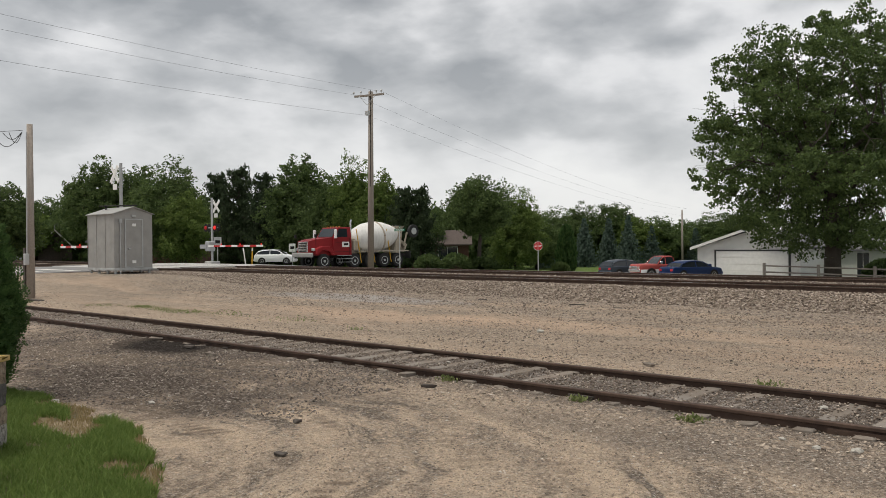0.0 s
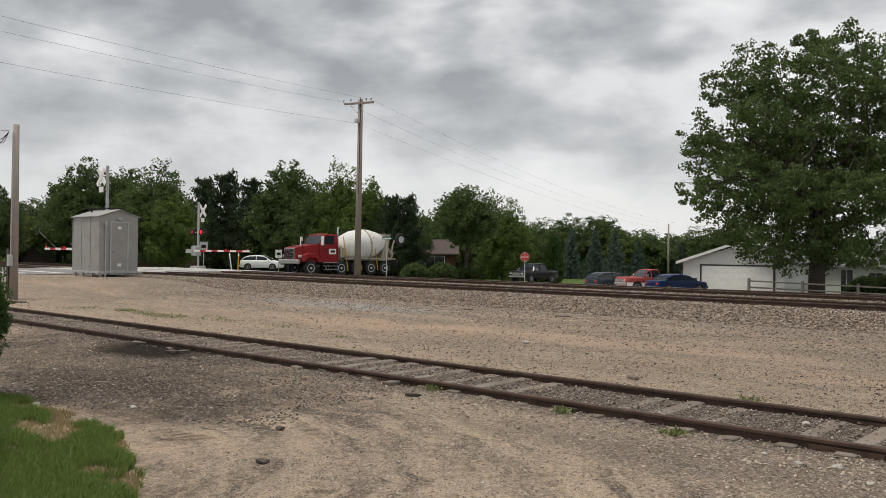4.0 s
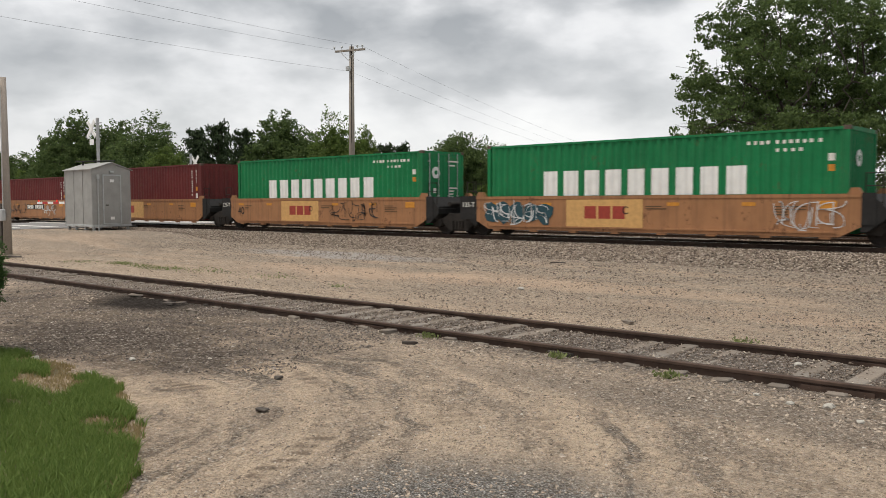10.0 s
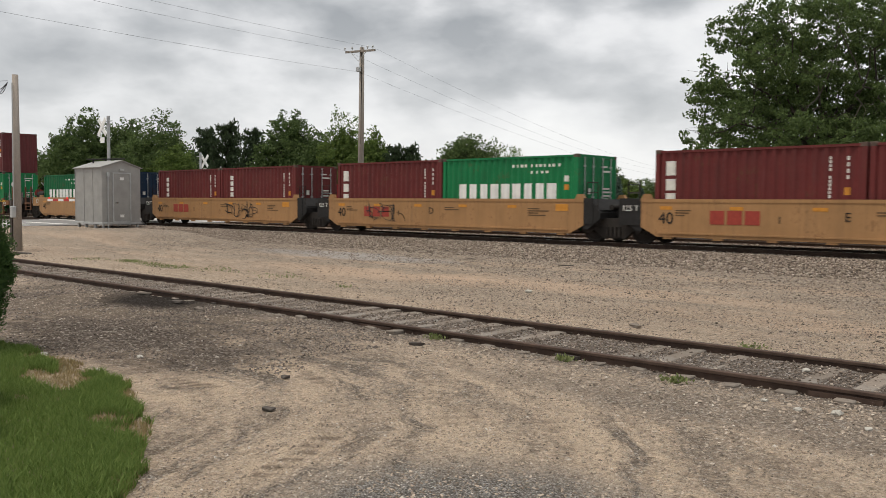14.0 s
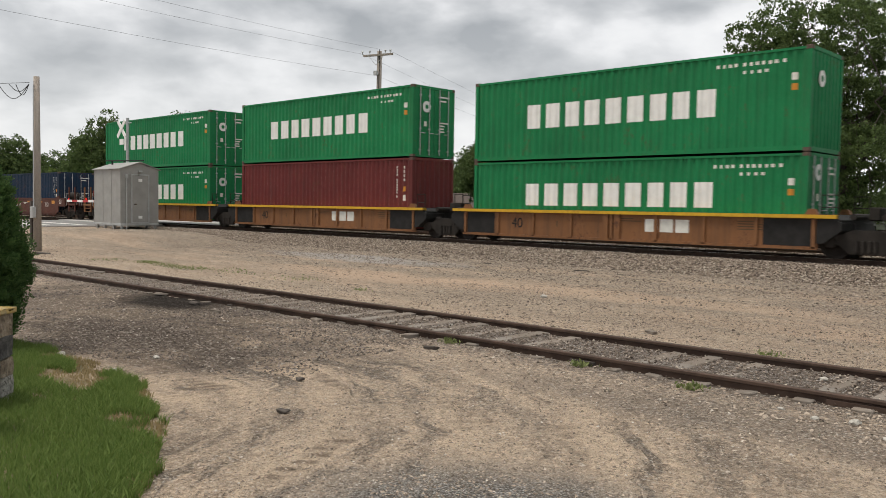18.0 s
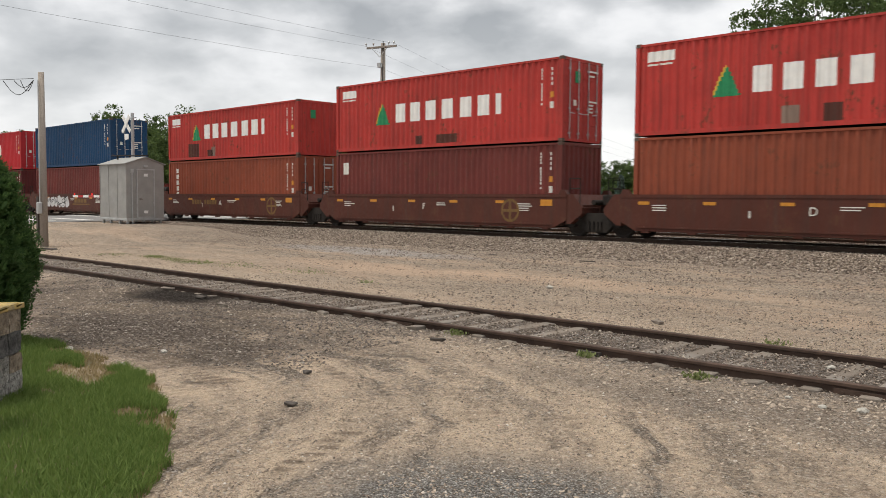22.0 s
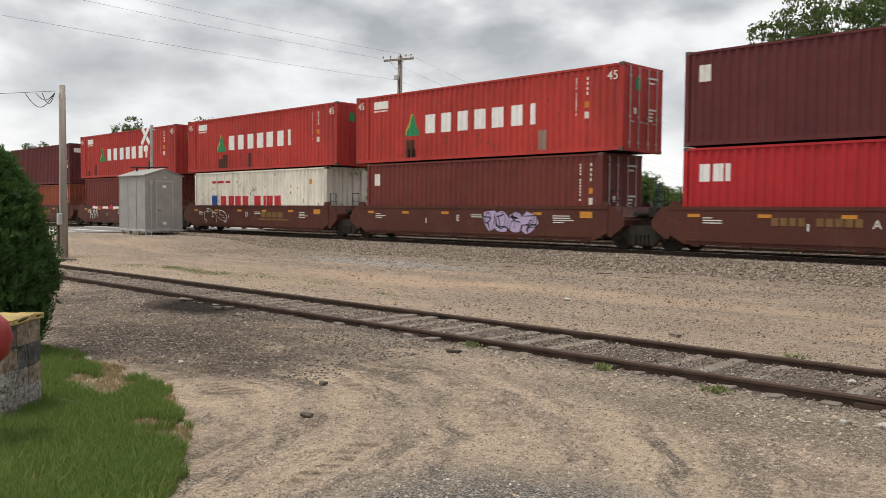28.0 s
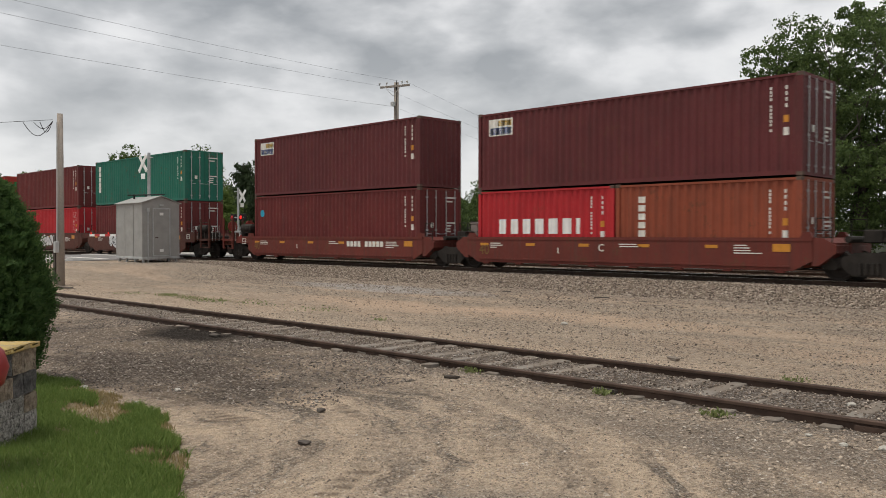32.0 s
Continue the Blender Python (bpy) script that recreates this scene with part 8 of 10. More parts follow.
def car(m, label, paint, L, W, H, hood, boot, base=0.22, belt=0.95, pickup=False, front_trim=M_CHROME, low=None, wheel=0.34, lights=M_LETTER_RED):
    """A car or pickup whose front is at +x. hood and boot: where the cabin starts and ends, as shares of the length from the front."""
    t = thing("pickup_truck" if pickup else "car", m, label, "pickup" if pickup else "car")
    h2, w2 = L / 2, W / 2
    xf, xr = h2 - hood * L, h2 - boot * L

    def ring(x, hw, z0, z1, r=0.10):
        return [(x, -hw, z0), (x, -hw, z1 - r), (x, -hw + r * 0.8, z1), (x, hw - r * 0.8, z1), (x, hw, z1 - r), (x, hw, z0)]
    bm = bmesh.new()
    nose_h = belt * (0.86 if not pickup else 0.98)
    loft(bm, [ring(h2, w2 * 0.86, base + 0.1, nose_h - 0.16), ring(h2 - 0.12, w2 * 0.95, base, nose_h), ring(xf, w2, base, belt), ring(xr, w2, base, belt), ring(-h2 + 0.12, w2 * 0.96, base, belt), ring(-h2, w2 * 0.9, base + 0.12, belt - 0.12)])
    part("body", bm, paint, t, bevel=0.05, smooth=True)
    if low:
        bm = bmesh.new()
        loft(bm, [ring(h2 - 0.10, w2 * 0.96, base + 0.02, base + 0.30, 0.02), ring(xf, w2 + 0.006, base, base + 0.30, 0.02), ring(-h2 + 0.1, w2 * 0.965, base, base + 0.30, 0.02)])
        part("lower_body", bm, low, t)
    # cabin: glass body with a painted roof and pillars
    rake_f, rake_r = (0.55, 0.12) if pickup else (0.75, 0.6)
    top = H - 0.05
    if pickup:
        line = [(xf, 0.0), (xf - rake_f * 0.5, 0.60), (xf - rake_f, 0.95), (xf - rake_f - 0.25, 1.0), (xr + rake_r + 0.2, 1.0), (xr + rake_r, 0.96), (xr, 0.0)]
    else:
        line = [(xf + 0.1, 0.0), (xf - rake_f * 0.5, 0.56), (xf - rake_f, 0.90), ((xf + xr) / 2 + 0.15, 1.0), (xr + rake_r + 0.25, 0.93), (xr + rake_r * 0.5, 0.62), (xr, 0.0)]

    def cab_ring(x, s, grow=0.0):
        zt, hw = belt - 0.01 + (top - belt + 0.01) * s + grow, w2 * (0.93 - 0.17 * s) + grow
        return [(x, -w2 * 0.93, belt - 0.02), (x, -hw, zt - 0.06), (x, -hw * 0.82, zt), (x, hw * 0.82, zt), (x, hw, zt - 0.06), (x, w2 * 0.93, belt - 0.02)]
    bm = bmesh.new()
    loft(bm, [cab_ring(x, q) for x, q in line])
    part("glasshouse", bm, M_GLASS, t)
    bm = bmesh.new()
    loft(bm, [[(x, y, z + dz) for x, y, z in cab_ring(x, q, 0.012)[1:5]] + [(x, y, z + dz - 0.05) for x, y, z in cab_ring(x, q, 0.012)[4:0:-1]] for (x, q), dz in zip(line[2:6], (0.01, 0.02, 0.02, 0.01))])
    part("roof", bm, paint, t, smooth=True)
    for sg in (0, 1):
        for ends in (line[:3], line[4:]):
            bm = bmesh.new()
            polyline(bm, [cab_ring(x, q, 0.006)[4 if sg else 1] for x, q in ends], 0.045, 6)
            part("pillar", bm, paint, t)
    for sg in (-1, 1):
        bm = bmesh.new()
        mid = lambda s: ((xf + xr) / 2 + 0.05, sg * w2 * (0.935 if s == 0 else 0.765), belt if s == 0 else top)
        tube(bm, mid(0), mid(1), 0.04, 0.04, 6)
        part("door_pillar", bm, paint, t)
        bm = bmesh.new()
        box(bm, xf - 0.35, xf - 0.15, sg * w2, sg * (w2 + 0.2), belt + 0.02, belt + 0.2)
        part("wing_mirror", bm, paint if not pickup else front_trim, t, bevel=0.03)
        bm = bmesh.new()
        box(bm, h2 - 0.10, h2 + 0.012, sg * w2 * 0.55, sg * w2 * 0.84, nose_h - 0.36, nose_h - 0.17)
        part("headlamp", bm, M_STEEL, t, bevel=0.02)
        bm = bmesh.new()
        box(bm, -h2 - 0.012, -h2 + 0.08, sg * w2 * 0.55, sg * w2 * 0.88, belt - 0.34, belt - 0.16)
        part("tail_lamp", bm, lights, t, bevel=0.02)
    bm = bmesh.new()
    box(bm, h2 - 0.05, h2 + 0.014, -w2 * 0.5, w2 * 0.5, nose_h - 0.42 if pickup else nose_h - 0.35, nose_h - 0.16)
    part("grille", bm, front_trim if pickup else M_BLACK, t, bevel=0.02)
    for sx in (1, -1):
        bm = bmesh.new()
        box(bm, sx * (h2 - 0.06), sx * (h2 + 0.07), -w2 * 0.92, w2 * 0.92, base + 0.10, base + 0.30)
        part("bumper", bm, front_trim if pickup else paint, t, bevel=0.04)
    if pickup:
        bm = bmesh.new()
        box(bm, -h2 + 0.12, xr - 0.12, -w2 + 0.12, w2 - 0.12, belt + 0.002, belt + 0.012)
        part("bed_cover", bm, M_BLACK, t)
    for x in (h2 - 0.19 * L, -h2 + 0.20 * L):
        for sg in (-1, 1):
            wheel_set(t, x, sg * (w2 - 0.11), wheel, 0.24)
            # a flat black disc paints the shade inside the wheel well
            bm = bmesh.new()
            lathe(bm, [(0, wheel * 1.16), (0.012, wheel * 1.16)], (x, sg * (w2 - 0.005), wheel), (x, sg * (w2 + 1), wheel), 22)
            part("wheel_arch", bm, M_BLACK, t)
    return t


P_RED = painted("truck_red", (0.25, 0.014, 0.018), 0.12, 0.3)
P_OLDRED = painted("faded_red", (0.37, 0.075, 0.066), 0.2, 0.35)
P_BLUE = plain("car_blue", (0.006, 0.022, 0.085), 0.3, 0.2, 0.05)
P_BLACK = plain("car_black", (0.012, 0.013, 0.014), 0.25, 0.2, 0.05)
P_GREYC = plain("car_slate", (0.035, 0.045, 0.06), 0.35, 0.2, 0.08)
P_WHITE = plain("car_white", (0.84, 0.85, 0.86), 0.35, 0.0, 0.04)
P_SILVER = plain("car_silver", (0.45, 0.46, 0.47), 0.35, 0.4, 0.05)


def on_ground(x, y, turn):
    """A pose that stands on the falling ground beyond the line."""
    return pose(x, y, gz(x, y) + 0.03, 0, 0, turn)


car(on_ground(-33.5, 61.8, -122), "red and white old pickup with chrome grille, parked on the lot", P_OLDRED, 5.2, 2.0, 1.80, 0.30, 0.60, 0.42, 1.15, True, low=P_WHITE, wheel=0.38)
car(on_ground(-31.0, 61.6, 66), "dark blue sedan parked on the lot beside a pickup", P_BLUE, 4.85, 1.85, 1.46, 0.24, 0.86, wheel=0.33)
car(on_ground(-37.6, 62.6, 72), "dark slate hatchback parked on the lot", P_GREYC, 4.3, 1.75, 1.48, 0.22, 0.98, wheel=0.32)
car(pose(-82.0, 58.6, gz(-82, 58.6) + 0.22, 0, 0, 40), "white sport utility vehicle waiting on the side street", P_WHITE, 4.75, 1.9, 1.74, 0.25, 0.97, 0.28, 1.16, wheel=0.37)
black_pickup = car(on_ground(-50.3, 60.5, -90), "black pickup truck with chrome grille rolling up to the crossing", P_BLACK, 5.8, 2.02, 1.92, 0.28, 0.68, 0.45, 1.2, True, wheel=0.41)
silver_car = car(on_ground(-118, 52.0, 0), "silver sedan driving along the side street", P_SILVER, 4.7, 1.8, 1.45, 0.24, 0.86, wheel=0.33)


def mixer_truck():
    """Concrete mixer; its front is at +x."""
    t = thing("mixer_truck", pose(-52.1, 45.1, gz(-51, 45) + 0.05, 0, 0, -93), "red concrete mixer truck with a white drum, waiting at the crossing", "truck")
    cream = painted("mixer_cream", (0.44, 0.39, 0.31), 0.8)
    drum_white = painted("drum_white", (0.72, 0.71, 0.68), 0.25)
    bm = bmesh.new()
    for y in (-0.45, 0.45):
        box(bm, -4.6, 4.3, y - 0.06, y + 0.06, 0.75, 1.05)
    part("chassis", bm, M_UNDER, t, kind="stuff")
    # bonnet, tapering forward
    bm = bmesh.new()
    loft(bm, [[(4.75, -0.72, 1.05), (4.75, -0.68, 1.98), (4.75, 0.68, 1.98), (4.75, 0.72, 1.05)], [(4.2, -0.85, 0.95), (4.2, -0.75, 2.12), (4.2, 0.75, 2.12), (4.2, 0.85, 0.95)], [(2.85, -1.0, 0.95), (2.85, -0.95, 2.28), (2.85, 0.95, 2.28), (2.85, 1.0, 0.95)]])
    part("bonnet", bm, P_RED, t)
    bm = bmesh.new()
    box(bm, 4.74, 4.80, -0.62, 0.62, 1.20, 1.96)
    g = part("grille", bm, M_CHROME, t, bevel=0.03)
    for k in range(6):
        bm = bmesh.new()
        box(bm, 4.80, 4.815, -0.48, 0.48, 1.22 + 0.115 * k, 1.28 + 0.115 * k)
        part("grille_bar", bm, M_BLACK, g)
    bm = bmesh.new()
    box(bm, 4.68, 4.90, -1.2, 1.2, 0.82, 1.16)
    part("bumper", bm, M_ALU, t, bevel=0.06)
    for sg in (-1, 1):
        bm = bmesh.new()
        prism(bm, [(4.5, 1.05), (4.35, 1.45), (3.9, 1.62), (3.3, 1.60), (2.95, 1.3), (2.85, 0.95), (3.1, 0.95), (3.25, 1.25), (3.8, 1.40), (4.2, 1.2), (4.3, 0.95)], sg * 0.8, sg * 1.22)
        part("fender", bm, P_RED, t, bevel=0.03)
        bm = bmesh.new()
        box(bm, 4.45, 4.62, sg * 0.8, sg * 1.1, 1.28, 1.48)
        part("headlamp", bm, M_STEEL, t, bevel=0.03)
        bm = bmesh.new()
        tube(bm, (4.4, sg * 1.1, 1.55), (4.55, sg * 1.25, 2.35), 0.015, n=5)
        box(bm, 4.5, 4.6, sg * 1.18, sg * 1.34, 2.25, 2.5)
        part("hood_mirror", bm, M_BLACK, t)
        bm = bmesh.new()
        box(bm, 2.75, 2.9, sg * 1.2, sg * 1.42, 2.2, 2.85)
        part("wing_mirror", bm, M_WHITE, t, bevel=0.03)
    bm = bmesh.new()
    loft(bm, [[(2.85, -1.1, 0.95), (2.85, 1.1, 0.95), (1.2, 1.1, 0.95), (1.2, -1.1, 0.95)], [(2.85, -1.08, 2.25), (2.85, 1.08, 2.25), (1.2, 1.08, 2.25), (1.2, -1.08, 2.25)], [(2.35, -0.98, 3.02), (2.35, 0.98, 3.02), (1.25, 0.98, 3.05), (1.25, -0.98, 3.05)]])
    cab = part("cab", bm, P_RED, t, bevel=0.03)
    bm = bmesh.new()
    bm.faces.new([bm.verts.new(p) for p in ((2.83, -0.92, 2.32), (2.83, 0.92, 2.32), (2.43, 0.84, 2.94), (2.43, -0.84, 2.94))])
    ws = part("windscreen", bm, M_GLASS, cab)
    ws.location.x = 0.03
    for sg in (-1, 1):
        bm = bmesh.new()
        bm.faces.new([bm.verts.new(p) for p in ((2.65, sg * 1.095, 2.30), (1.6, sg * 1.095, 2.30), (1.6, sg * 1.015, 2.92), (2.32, sg * 1.015, 2.92))])
        part("side_window", bm, M_GLASS, cab)
        bm = bmesh.new()
        box(bm, 1.45, 2.1, sg * 1.102, sg * 1.112, 1.55, 1.95)
        part("door_placard", bm, M_WHITE, cab)
    for y in (-0.7, -0.35, 0, 0.35, 0.7):
        bm = bmesh.new()
        box(bm, 2.0, 2.12, y - 0.05, y + 0.05, 3.03, 3.10)
        part("marker_lamp", bm, M_AMBER, cab, bevel=0.02)
    for sg in (-1, 1):
        bm = bmesh.new()
        for z in (1.2, 1.9):
            box(bm, 1.25, 2.75, sg * 1.095, sg * 1.108, z, z + 0.02)
        box(bm, 1.42, 1.44, sg * 1.095, sg * 1.108, 1.05, 2.25)
        part("door_seam", bm, M_BLACK, cab, kind="stuff")
        for k in range(3):
            bm = bmesh.new()
            box(bm, 1.35, 2.55, sg * 1.05, sg * 1.28, 0.42 + 0.24 * k, 0.46 + 0.24 * k)
            part("cab_step", bm, M_STEEL, t)
        bm = bmesh.new()
        box(bm, 1.55, 1.95, sg * 1.112, sg * 1.116, 1.68, 1.84)
        part("placard_bar", bm, M_BLACK, cab)
        for k in range(4):
            bm = bmesh.new()
            tube(bm, (-0.35 + 0.28 * k, sg * 0.62, 1.1), (-0.35 + 0.28 * k, sg * 0.62, 1.1 + 0.9 - 0.1 * k), 0.03, n=5)
            part("pipe", bm, cream, t)
        bm = bmesh.new()
        box(bm, 0.55, 0.95, sg * 0.7, sg * 1.0, 1.3, 2.05)
        part("control_box", bm, M_YELLOW if sg < 0 else cream, t, bevel=0.03)
    bm = bmesh.new()
    prism(bm, [(3.0, 2.2), (4.4, 2.07), (4.4, 2.11), (3.0, 2.26)], -0.5, 0.5)
    part("bonnet_vent", bm, P_RED, t, bevel=0.02)
    for sg in (-1, 1):
        bm = bmesh.new()
        prism(bm, [(-4.5, 0.62), (-4.42, 0.62), (-4.42, 1.2), (-4.5, 1.2)], sg * 0.65, sg * 1.2)
        part("mudflap", bm, M_RUBBER, t)
    bm = bmesh.new()
    polyline(bm, [(1.05, 0.75, 1.2), (1.05, 0.75, 3.4), (0.98, 0.75, 3.6)], 0.07, 10)
    part("exhaust", bm, M_CHROME, t)
    # drum
    bm = bmesh.new()
    lathe(bm, [(0.0, 0.45), (0.15, 0.62), (0.7, 0.98), (1.4, 1.20), (2.2, 1.25), (3.0, 1.14), (3.8, 0.85), (4.3, 0.60), (4.45, 0.45)], (0.55, 0, 2.00), (-3.9, 0, 2.55), 28)
    part("drum", bm, drum_white, t, smooth=True)
    bm = bmesh.new()
    lathe(bm, [(0.05, 1.235), (0.14, 1.262), (0.22, 1.235)], (-1.75, 0, 2.285), (-3.9, 0, 2.55), 28)
    part("drum_ring", bm, cream, t)
    bm = bmesh.new()
    box(bm, 0.25, 0.9, -0.55, 0.55, 1.05, 2.2)
    part("drum_pedestal", bm, cream, t, bevel=0.05)
    bm = bmesh.new()
    lathe(bm, [(0, 0.2), (0.06, 0.36), (1.1, 0.36), (1.16, 0.2)], (0.55, -0.6, 1.9), (0.55, 0.9, 1.9), 16)
    part("water_tank", bm, cream, t, smooth=True)
    bm = bmesh.new()
    prism(bm, [(-3.2, 1.05), (-3.9, 1.05), (-4.2, 2.9), (-3.85, 2.9)], -0.6, 0.6)
    part("rear_pedestal", bm, cream, t)
    bm = bmesh.new()
    loft(bm, [[(-3.95, -0.2, 2.6), (-4.3, -0.2, 2.6), (-4.3, 0.2, 2.6), (-3.95, 0.2, 2.6)], [(-3.8, -0.42, 3.2), (-4.5, -0.42, 3.2), (-4.5, 0.42, 3.2), (-3.8, 0.42, 3.2)]])
    part("hopper", bm, cream, t)
    bm = bmesh.new()
    prism(bm, [(-4.1, 2.3), (-5.0, 1.7), (-4.7, 1.1), (-4.55, 1.1), (-4.75, 1.6), (-4.1, 2.05)], -0.26, 0.26)
    part("chute", bm, cream, t, bevel=0.05)
    for y in (-0.75,):
        for xx in (-3.95, -4.35):
            bm = bmesh.new()
            tube(bm, (xx + 0.4, -1.0, 1.0), (xx, -0.8, 3.3), 0.03, n=6)
            part("ladder_rail", bm, cream, t)
        for k in range(7):
            bm = bmesh.new()
            z = 1.25 + 0.3 * k
            s = (z - 1.0) / 2.3
            tube(bm, (-3.55 - 0.4 * s, -1.0 + 0.2 * s, z), (-3.95 - 0.4 * s, -1.0 + 0.2 * s, z), 0.022, n=5)
            part("ladder_rung", bm, cream, t)
    # raised booster axle
    bm = bmesh.new()
    polyline(bm, [(-4.4, -0.5, 1.6), (-4.7, -0.5, 2.6), (-4.95, -0.5, 2.78)], 0.07, 8)
    polyline(bm, [(-4.4, 0.5, 1.6), (-4.7, 0.5, 2.6), (-4.95, 0.5, 2.78)], 0.07, 8)
    part("booster_arm", bm, cream, t, kind="stuff")
    for sg in (-1, 1):
        bm = bmesh.new()
        lathe(bm, [(0, 0.3), (0.0, 0.48), (0.05, 0.52), (0.2, 0.52), (0.25, 0.48), (0.25, 0.3)], (-4.95, sg * 0.85, 2.78), (-4.95, sg * 2, 2.78), 20)
        ty = part("booster_tyre", bm, M_RUBBER, t)
        bm = bmesh.new()
        lathe(bm, [(-0.012, 0.05), (-0.012, 0.12), (-0.006, 0.27), (0.256, 0.27), (0.262, 0.12), (0.262, 0.05)], (-4.95, sg * 0.85, 2.78), (-4.95, sg * 2, 2.78), 16)
        part("rim", bm, M_STEEL, ty)
    for sg in (-1, 1):
        bm = bmesh.new()
        box(bm, -4.3, 0.6, sg * 0.78, sg * 1.18, 1.18, 1.26)
        part("mudguard", bm, cream, t)
        for xx in (0.4, -0.9, -2.5):
            bm = bmesh.new()
            tube(bm, (xx, sg * 1.2, 0.35), (xx + 0.35, sg * 1.05, 2.9), 0.035, n=6)
            part("yellow_pole", bm, M_YELLOW, t, "slanting yellow pole")
        wheel_set(t, 3.7, sg * 1.0, 0.53, 0.3)
        for xx in (1.0, -0.5, -1.85, -3.2):
            wheel_set(t, xx, sg * 0.95, 0.52, 0.5)
    bm = bmesh.new()
    box(bm, 1.2, 2.6, -1.12, -0.8, 0.5, 0.95)
    part("fuel_tank", bm, M_STEEL, t, bevel=0.06)


mixer_truck()
bpy.data.objects["mixer_truck"].scale = (1.08, 1.08, 1.06)

# ---- buildings ----
M_SIDING = plain("white_lap_siding", (0.70, 0.70, 0.68), 0.7, 0, 0.05, 2)
M_SHINGLE = plain("grey_shingle", (0.14, 0.14, 0.145), 0.9, 0, 0.25, 5, 0.4)
M_BROWNROOF = plain("brown_shingle", (0.085, 0.066, 0.058), 0.9, 0, 0.25, 5, 0.4)
M_BRICK = plain("brown_brick", (0.095, 0.048, 0.037), 0.85, 0, 0.3, 9, 0.3)
M_TRIM = plain("dark_trim", (0.05, 0.05, 0.05), 0.6)


def house(name, x, y, turn, L, W, wall_h, ridge, wall, roof, label, laps=0, gable_front=False, windows=(), z=None):
    """A house with its front on -y. gable_front: the ridge runs front to back."""
    t = thing(name, pose(x, y, gz(x, y) if z is None else z, 0, 0, turn), label, "building")
    bm = bmesh.new()
    if gable_front:
        prism(bm, [(-L / 2, -0.3), (L / 2, -0.3), (L / 2, wall_h), (0, ridge - 0.1), (-L / 2, wall_h)], -W / 2, W / 2)
    else:
        prism(bm, [(-W / 2, -0.3), (W / 2, -0.3), (W / 2, wall_h), (0, ridge - 0.1), (-W / 2, wall_h)], -L / 2, L / 2, "x")
    part("wall", bm, wall, t)
    o = 0.45
    for sg in (-1, 1):
        bm = bmesh.new()
        half = (L if gable_front else W) / 2
        k = (ridge - wall_h) / half
        pts = [(0, ridge), (sg * (half + o), wall_h - k * o), (sg * (half + o), wall_h - k * o + 0.16), (0, ridge + 0.17)]
        if gable_front:
            prism(bm, pts, -W / 2 - o, W / 2 + o)
        else:
            prism(bm, pts, -L / 2 - o, L / 2 + o, "x")
        part("roof", bm, roof, t)
        if gable_front:
            bm = bmesh.new()
            prism(bm, [(0, ridge - 0.04), (sg * (half + o), wall_h - k * o - 0.06), (sg * (half + o), wall_h - k * o + 0.17), (0, ridge + 0.18)], -W / 2 - o - 0.05, -W / 2 - o)
            part("fascia", bm, M_SIDING, t)
    n = laps
    for i in range(n):
        z0 = 0.02 + i * 0.2
        half = L / 2
        if gable_front and z0 > wall_h - 0.1:
            half = (L / 2) * (1 - (z0 + 0.2 - wall_h) / (ridge - wall_h)) - 0.05
        if half < 0.3:
            continue
        bm = bmesh.new()
        prism(bm, [(-W / 2, z0), (-W / 2 - 0.028, z0), (-W / 2 - 0.006, z0 + 0.2), (-W / 2, z0 + 0.2)], -half, half, "x")
        part("lap_board", bm, wall, t)
    for wx, wz, ww, wh in windows:
        bm = bmesh.new()
        box(bm, wx - ww / 2 - 0.08, wx + ww / 2 + 0.08, -W / 2 - 0.06, -W / 2 - 0.031, wz - 0.08, wz + wh + 0.08)
        f = part("window", bm, M_WHITE, t)
        bm = bmesh.new()
        box(bm, wx - ww / 2, wx + ww / 2, -W / 2 - 0.075, -W / 2 - 0.062, wz, wz + wh)
        part("pane", bm, M_GLASS, f)
        bm = bmesh.new()
        box(bm, wx - 0.02, wx + 0.02, -W / 2 - 0.085, -W / 2 - 0.076, wz, wz + wh)
        part("mullion", bm, M_WHITE, f)
    return t


garage = house("garage", -28.8, 71.0, 0, 8.6, 8.0, 2.5, 3.85, M_SIDING, M_SHINGLE, "white lap-sided garage with a closed wide door", 19, True)


def garage_door():
    bm = bmesh.new()
    box(bm, -2.6, 3.4, -4.07, -4.03, 0, 2.2)
    d = part("door", bm, M_WHITE, garage, "closed white overhead garage door")
    for k in range(4):
        bm = bmesh.new()
        box(bm, -2.58, 3.38, -4.085, -4.072, 0.02 + 0.55 * k, 0.53 + 0.55 * k)
        part("door_panel", bm, M_WHITE, d, bevel=0.006)
    for a, b, z0, z1 in ((-2.75, -2.6, 0, 2.32), (3.4, 3.55, 0, 2.32), (-2.6, 3.4, 2.2, 2.32)):
        bm = bmesh.new()
        box(bm, a, b, -4.10, -4.03, z0, z1)
        part("door_trim", bm, M_TRIM, d)


